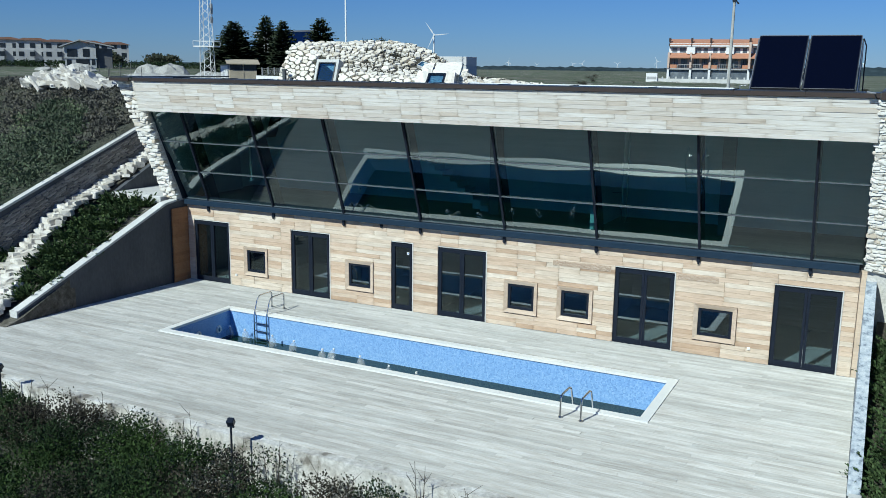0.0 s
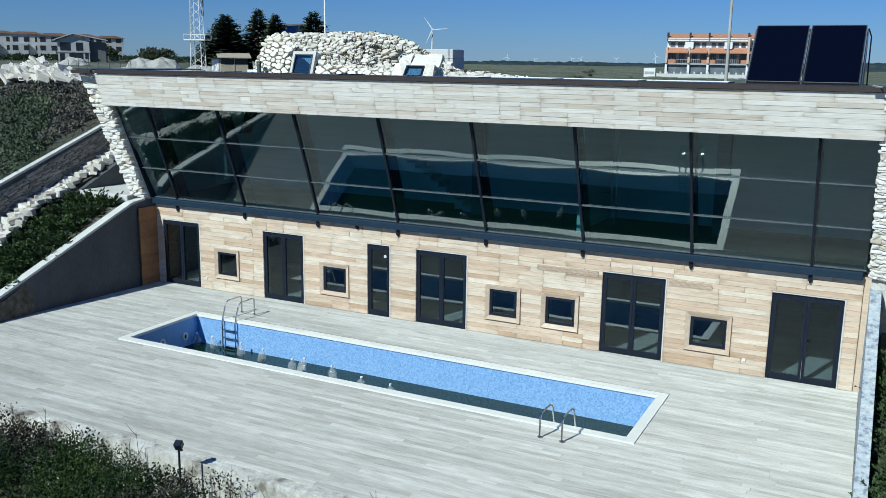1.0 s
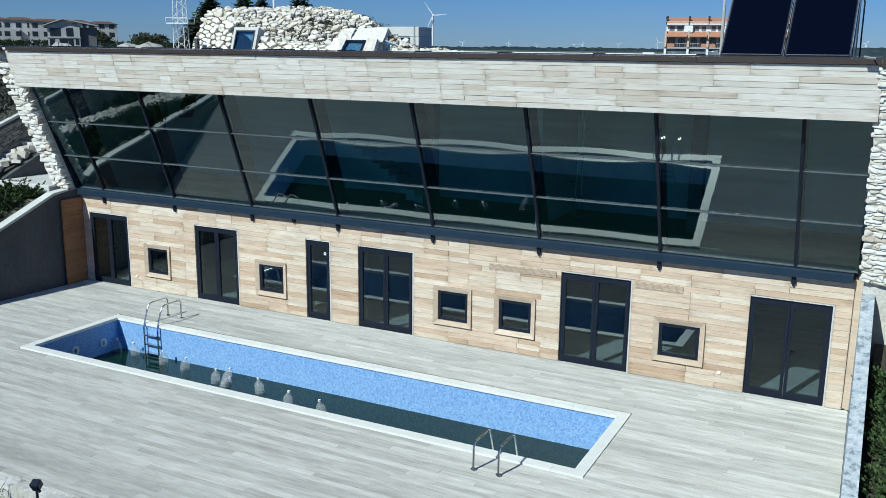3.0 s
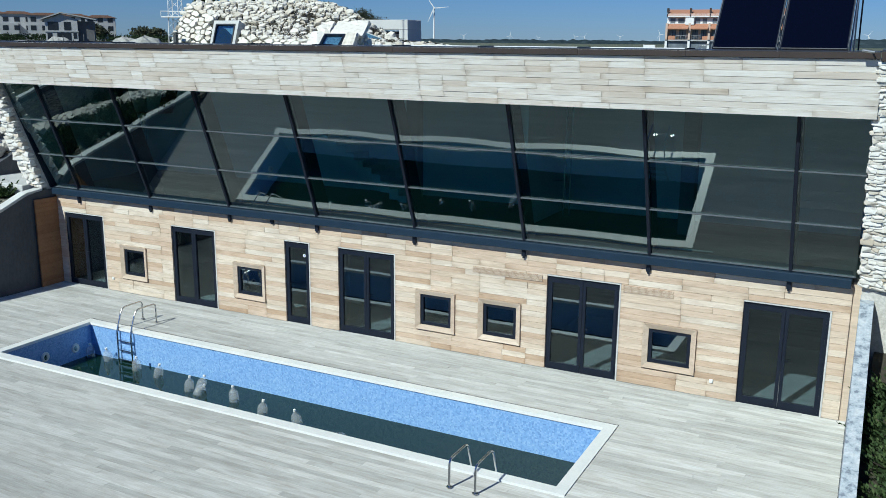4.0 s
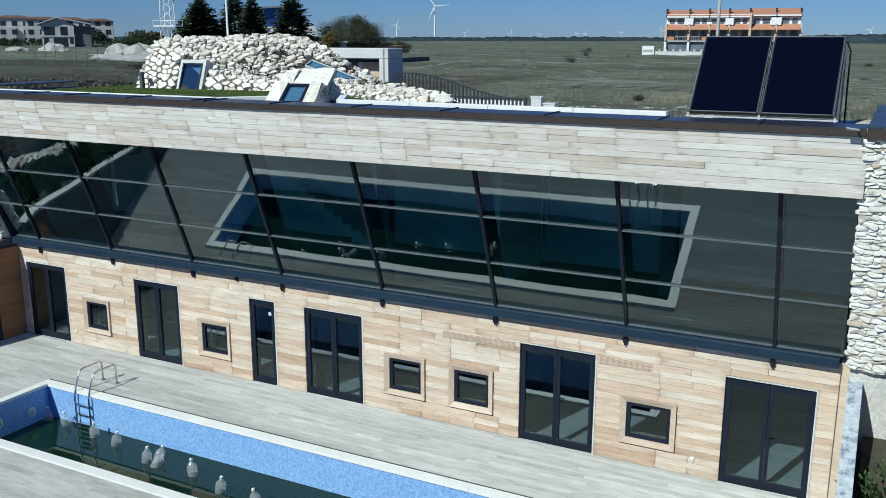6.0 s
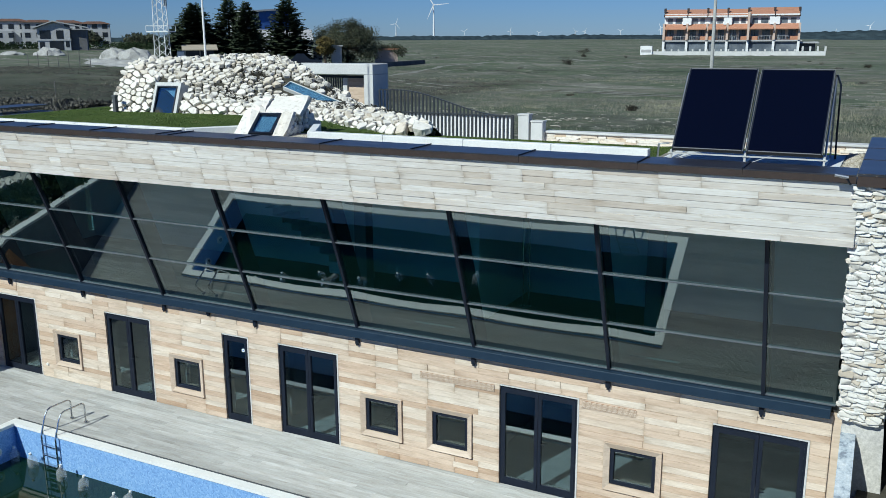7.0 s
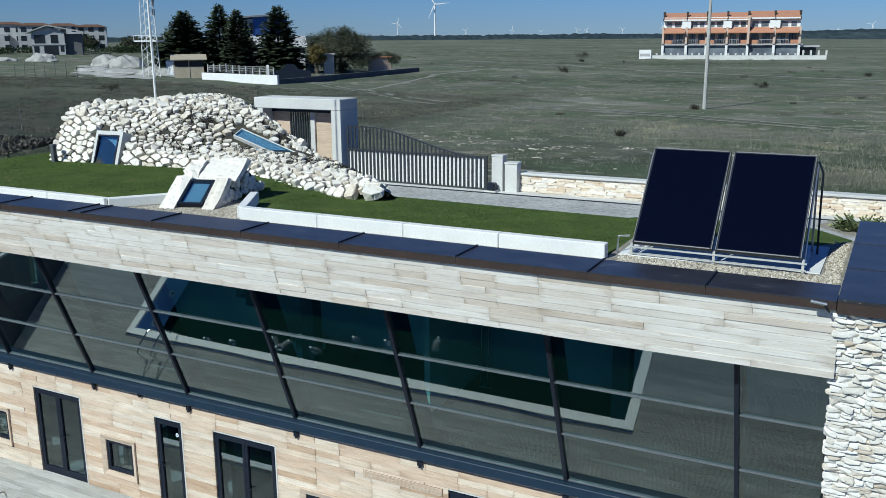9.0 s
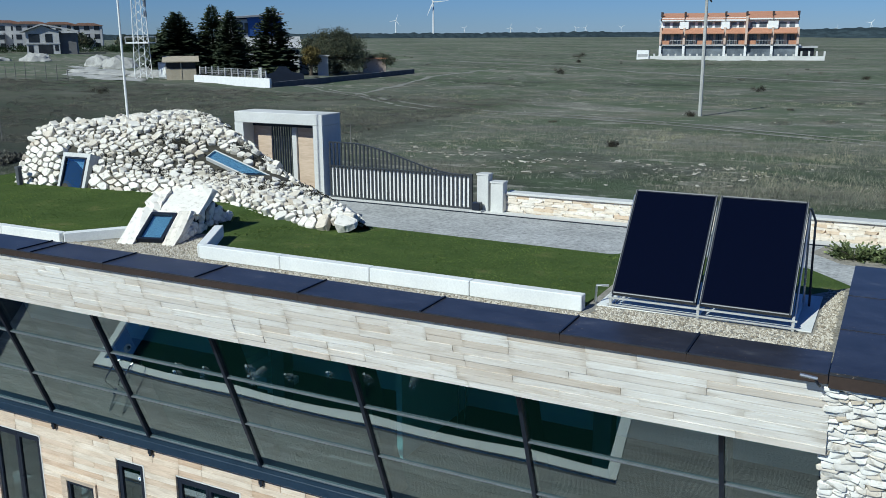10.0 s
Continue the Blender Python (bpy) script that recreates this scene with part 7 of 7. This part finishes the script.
def rib_profile():
    """Across a grooved board: places from edge to edge, and whether each is a ridge."""
    return [(k / (2 * RIBS) - 0.5, k % 2) for k in range(2 * RIBS + 1)]


def ribbed(verts, faces, x0, x1, yc, width, z0, z1, groove=0.005):
    """A grooved deck board."""
    i, prof = len(verts), rib_profile()
    n = len(prof)
    for x in (x0, x1):
        verts += [(x, yc + f * width, z1 - (0 if up else groove)) for f, up in prof]
        verts += [(x, yc - width / 2, z0), (x, yc + width / 2, z0)]
    m = n + 2
    faces += [(i + k, i + m + k, i + m + k + 1, i + k + 1) for k in range(n - 1)]
    faces += [(i + n, i + m + n, i + m, i), (i + n - 1, i + m + n - 1, i + m + n + 1, i + n + 1)]
    faces += [(i + n,) + tuple(i + k for k in range(n)) + (i + n + 1,), (i + m + n + 1,) + tuple(i + m + k for k in reversed(range(n))) + (i + m + n,)]


deck_me = bpy.data.meshes.new("deck_board")
verts, faces = [], []
ribbed(verts, faces, -0.5, 0.5, 0.0, 1.0, -0.5, 0.5, 0.19)
deck_me.from_pydata(verts, [], faces)
deck_me.materials.append(DECK)
bw = 0.142
nrows = round((0.0 - DECK_Y0) / bw)
loose = []
count = 0
for k in range(nrows):
    ya, yb = DECK_Y0 + k * bw, DECK_Y0 + (k + 1) * bw
    right = min(DECK_R, 0.015 - 0.021 * (ya + yb) / 2)
    left = DECK_L if yb < -6.9 else -22.12 + 0.075 * min(0.0, (ya + yb) / 2 + 0.6)
    spans = [(left, right)]
    if yb > PY0 - cw + 0.01 and ya < PY1 + cw - 0.01:
        spans = [(left, PX0 - cw), (PX1 + cw, right)]
    for a, b in spans:
        x = a
        while x < b - 0.01:
            ln = rng.uniform(1.6, 3.6)
            e = b if b - (x + ln) < 0.8 else x + ln
            q = (x, e, ya, yb, rng.uniform(-0.002, 0.002))
            if -4.5 < (ya + yb) / 2 and count < 300 or -9.2 < (ya + yb) / 2 < -7 and count < 300:
                count += 1
                piece("deck_board", deck_me, deck_base, scaled((x + e) / 2, (ya + yb) / 2, -0.012 + q[4], e - x - 0.003, bw - 0.004, 0.026))
            else:
                loose.append(q)
            x = e
verts, faces = [], []
for x, e, ya, yb, dz in loose:
    ribbed(verts, faces, x + 0.0015, e - 0.0015, (ya + yb) / 2, bw - 0.004, -0.028, 0.001 + dz)
tagged(raw_mesh("deck_boards", verts, faces, DECK_ISLAND, deck_base), kind="stuff")

# ledge stone on the piers
ledge_me = [stone_mesh("ledge_stone", hull_stone(30 + k, 1.0, 24, 0.66), LEDGE_ROCK) for k in range(8)]


def ledge_face(parent, z0, z1, left, right, y_of, row, lens, depth):
    z = z0
    while z < z1:
        h = rng.uniform(*row)
        zc = z + h / 2
        x, b = left(zc) + rng.uniform(-0.04, 0.02), right(zc) + rng.uniform(-0.02, 0.04)
        while x < b - 0.03:
            ln = rng.uniform(*lens)
            e = b if b - (x + ln) < 0.1 else x + ln
            piece("stone", rng.choice(ledge_me), parent, scaled((x + e) / 2, y_of(zc) + rng.uniform(-0.012, 0.015), zc + rng.uniform(-0.012, 0.012), (e - x) * 1.2, depth, h * 1.36, rng.uniform(-6, 6), rng.uniform(-7, 7), rng.uniform(-8, 8)))
            x = e
        z += h


ledge_face(pier_right, 2.86, 7.0, lambda z: -0.03 - 0.012 * (z - 3), lambda z: 0.6 + 0.1 * (z - 3), y_pier_right, (0.045, 0.1), (0.09, 0.27), 0.14)
ledge_face(pier_left, 2.98, 7.05, lambda z: -22.74 - 0.15 * (z - 3), lambda z: -22.17 - 0.11 * (z - 3), y_pier, (0.07, 0.13), (0.16, 0.42), 0.24)

boulder_me = [stone_mesh("boulder", hull_stone(60 + k, 0.9, 24, 0.84), WHITE_ROCK) for k in range(12)]
# boulders of the mound: packed rubble, each stone fitted between its neighbours


def mound_normal(x, y, e=0.08):
    return Vector((mound(x - e, y) - mound(x + e, y), mound(x, y - e) - mound(x, y + e), 2 * e)).normalized()


def face_axes(n):
    u = Vector((-n.y, n.x, 0))
    u = -u.normalized() if u.length > 0.25 else Vector((1, 0, 0))
    u = (u - n * u.dot(n)).normalized()
    return u, n.cross(u)


def clipped(poly, d):
    """The part of a polygon nearer to its middle than to d."""
    lim = d.dot(d) / 2
    out = []
    for a, b in zip(poly, poly[1:] + poly[:1]):
        fa, fb = a.dot(d) - lim, b.dot(d) - lim
        if fa <= 0:
            out.append(a)
        if fa * fb < 0:
            out.append(a.lerp(b, fa / (fa - fb)))
    return out


def fitted_stone(poly, u, w, n, tall, gap, tilt):
    """Corners and faces of a rough stone over an outline in its own plane."""
    mid = sum(poly, Vector((0, 0))) / len(poly)
    span = sum((q - mid).length for q in poly) / len(poly)
    cut = []
    for a, b in zip(poly, poly[1:] + poly[:1]):
        if (b - a).length > 0.07:
            cut += [a.lerp(b, 0.14), a.lerp(b, 0.86)]
        else:
            cut.append(a.lerp(b, 0.5))
    shrink = max(0.5, 1 - gap / span)
    verts, m = [], len(cut)
    for scale, h in ((0.97, -0.2), (1.0, 0.72), (0.91, 1.0)):
        for q in cut:
            c = mid + (q - mid) * shrink * scale * rng.uniform(0.92, 1.05)
            up = h * tall + (tilt[0] * (c.x - mid.x) + tilt[1] * (c.y - mid.y) if h > 0 else -0.1) + (rng.uniform(-0.012, 0.012) if h > 0 else 0)
            verts.append(u * c.x + w * c.y + n * up)
    faces = [(k * m + i, k * m + (i + 1) % m, (k + 1) * m + (i + 1) % m, (k + 1) * m + i) for k in range(2) for i in range(m)]
    faces.append(tuple(range(2 * m, 3 * m)))
    return verts, faces


cells, sites = {}, []
for tries in range(60000):
    x, y = rng.uniform(-22.0, -10.0), rng.uniform(3.4, 11.6)
    if tries % 5 == 1:
        x = rng.uniform(-21.2, -20.5)
    elif tries % 5 in (2, 3):
        y = rng.uniform(3.4, 5.4)
    z = mound(x, y)
    if z < ((6.78 if x < -12 else 6.95) if y < 8 else 5.6):
        continue
    gentle = mound_normal(x, y).z > 0.75
    size = (0.78 if gentle else 1.0) * (rng.uniform(0.26, 0.42) if tries < 2200 else (rng.uniform(0.19, 0.28) if tries < 22000 else rng.uniform(0.11, 0.17)))
    p = Vector((x, y, z))
    cell = (int(x * 1.5), int(y * 1.5))
    around = [q for a in (-1, 0, 1) for b in (-1, 0, 1) for q in cells.get((cell[0] + a, cell[1] + b), ())]
    if any(math.hypot(p.x - q.x, p.y - q.y, 1.6 * (p.z - q.z)) < 0.5 * (size + s) for q, s in around):
        continue
    cells.setdefault(cell, []).append((p, size))
    sites.append((p, size))
sites.sort(key=lambda q: q[0].y)
octagon = [(math.cos(radians(22.5 + 45 * k)), math.sin(radians(22.5 + 45 * k))) for k in range(8)]
verts, faces = [], []
built = 0
for p, size in sites:
    if abs(p.x + 18.8) < 0.5 and p.y < 4.42 or -16.2 < p.x < -12.85 and abs(p.y - 6.12) < 0.32:
        continue
    n = mound_normal(p.x, p.y)
    steep = n.z < 0.75
    moss = noise.noise((p.x * 0.8, p.y * 0.8, 3))
    if not steep and (p.y > 6.0 and moss > 0.3 and p.x > -15.5 or p.y > 5 and rng.random() < 0.08):
        continue
    u, w = face_axes(n)
    if not steep:
        a = rng.uniform(-0.5, 0.5)
        u, w = u * math.cos(a) + w * math.sin(a), w * math.cos(a) - u * math.sin(a)
    squash = 1.6 if steep else 1.3
    poly = [Vector((c * size * 1.5, d * size * 1.5)) for c, d in octagon]
    cell = (int(p.x * 1.5), int(p.y * 1.5))
    for a in (-1, 0, 1):
        for b in (-1, 0, 1):
            for q, s in cells.get((cell[0] + a, cell[1] + b), ()):
                d = q - p
                if 0 < d.length < 0.8:
                    flat = Vector((d.dot(u), d.dot(w) * squash))
                    if flat.length > 0.05:
                        poly = clipped(poly, flat * min(1.3, max(0.7, 2 * size / (size + s))) ** 0.5)
    if len(poly) < 3:
        continue
    poly = [Vector((q.x, q.y / squash)) for q in poly]
    tall = size * (rng.uniform(0.2, 0.38) if steep else rng.uniform(0.1, 0.34))
    gap = rng.uniform(0.01, 0.03) if steep else rng.uniform(0.015, 0.045)
    lean = 0.2 if steep else 0.32
    sv, sf = fitted_stone(poly, u, w, n, tall, gap, (rng.uniform(-lean, lean), rng.uniform(-lean, lean)))
    if built < 300:
        me = bpy.data.meshes.new("boulder")
        me.from_pydata([tuple(v) for v in sv], [], sf)
        me.materials.append(WHITE_ROCK)
        piece("boulder", me, mound_ob, Matrix.Translation(p - n * 0.04))
        built += 1
    else:
        i = len(verts)
        verts += [tuple(p - n * 0.04 + v) for v in sv]
        faces += [tuple(i + j for j in f) for f in sf]
tagged(raw_mesh("boulder_rest", verts, faces, WHITE_ROCK_ISLAND, mound_ob), kind="stuff")
# dry tufts between the boulders on the flatter parts
verts, faces = [], []
for k in range(1700):
    x, y = rng.uniform(-18.5, -10.2), rng.uniform(4.6, 11.0)
    z = mound(x, y)
    if z < 6.9 or mound_normal(x, y).z < 0.75 or -16.4 < x < -12.7 and abs(y - 6.12) < 0.36 or noise.noise((x * 0.9, y * 0.9, 3)) < (0.0 if x < -14.0 else -0.25) and rng.random() < 0.8:
        continue
    leaves(verts, faces, rng, (x, y, z - 0.01), (0.12, 0.12, 0.06), 44, 0.03)
tagged(raw_mesh("mound_tufts", verts, faces, BRUSH), "dark withered tufts growing between the boulders", "undergrowth", kind="stuff")

# river pebbles on the roof gravel
verts, faces = [], []
rp = random.Random(21)
for k in range(62000):
    x = rp.uniform(-14.2, -0.15)
    y = rp.uniform(-1.25, 2.4)
    ok = y < -0.42 or (x > -3.3 and y < 0.0) or (-13.4 + 0.7 * (y + 0.4) < x < -10.75 - 0.6 * (y + 0.28) and y < 0.9) or (x > -0.38 and y < 2.4)
    if not ok:
        continue
    s = rp.uniform(0.012, 0.027)
    i = len(verts)
    a = rp.uniform(0, 3)
    ca, sa = math.cos(a) * s, math.sin(a) * s
    z = 6.985
    verts += [(x + ca * 1.3, y + sa * 1.3, z), (x - sa, y + ca, z), (x - ca * 1.3, y - sa * 1.3, z), (x + sa, y - ca, z), (x + rp.uniform(-0.3, 0.3) * s, y, z + s * 0.9)]
    faces += [(i, i + 1, i + 4), (i + 1, i + 2, i + 4), (i + 2, i + 3, i + 4), (i + 3, i, i + 4)]
PEBBLE = rock("river_pebble", [(0.0, (0.2, 0.17, 0.13)), (0.4, (0.38, 0.345, 0.285)), (1.0, (0.58, 0.55, 0.49))], island=True)
tagged(raw_mesh("pebbles", verts, faces, PEBBLE), "loose pale river pebbles on the roof", "gravel", kind="stuff")

# ledge stone on the boundary wall
BEIGE_LEDGE = rock("beige_ledge_stone", [(0.0, (0.55, 0.42, 0.3)), (0.3, (0.68, 0.6, 0.5)), (1.0, (0.76, 0.72, 0.66))])
rear_me = []
for q in block_me:
    me = q.copy()
    me.materials[0] = BEIGE_LEDGE
    rear_me.append(me)
zz = 5.2
while zz < 5.82:
    h = rng.uniform(0.07, 0.11)
    x = -10.7
    while x < 3.4:
        ln = rng.uniform(0.25, 0.6)
        piece("stone", rng.choice(rear_me), wall_rear, scaled(x + ln / 2, 13.98, zz + h / 2, ln * 1.02, 0.12 + rng.uniform(0, 0.05), h * 1.05, 0, rng.uniform(-1.5, 1.5), rng.uniform(-2, 2)))
        x += ln
    zz += h

# slate on the retaining wall
bm = bmesh.new()
for k in range(24):
    y = -7.0
    while y < 3.0:
        ln = rng.uniform(0.16, 0.5)
        zt = bank_top(y + ln / 2) - 0.04 - 0.052 * k + rng.uniform(-0.01, 0.01)
        if zt > -1.0:
            join_rock(bm, rng, scaled(-25.99, y + ln / 2, zt, 0.08 + rng.uniform(0, 0.03), ln * 1.2, 0.072, 22 + rng.uniform(-3, 3)), 0.95)
        y += ln
tagged(part("slate_stones", bm, DARK_ROCK, wall_bank), kind="stuff")
# stones on the flanks of the dormer
for k in range(48):
    f = rng.random()
    top = (0.7 * min(1.0, (f * 2.6 - 0.1) / 1.5) if f < 0.6 else 0.7 * (1 - f) / 0.4) - 0.12
    piece("stone", rng.choice(boulder_me), dormer, scaled(0.53 + rng.uniform(-0.03, 0.05), 0.2 + 2.6 * f, 0.04 + max(0.03, top) * rng.random(), 0.14, rng.uniform(0.2, 0.34), rng.uniform(0.16, 0.28), rng.uniform(-20, 20), 0, rng.uniform(-15, 15)))
for k in range(14):
    piece("stone", rng.choice(boulder_me), dormer, scaled(-0.55 + rng.uniform(-0.1, 0.1), 1.2 + 1.4 * rng.random(), 0.1 + 0.35 * rng.random(), 0.3, 0.35, 0.3, 0, 0, rng.uniform(0, 180)))
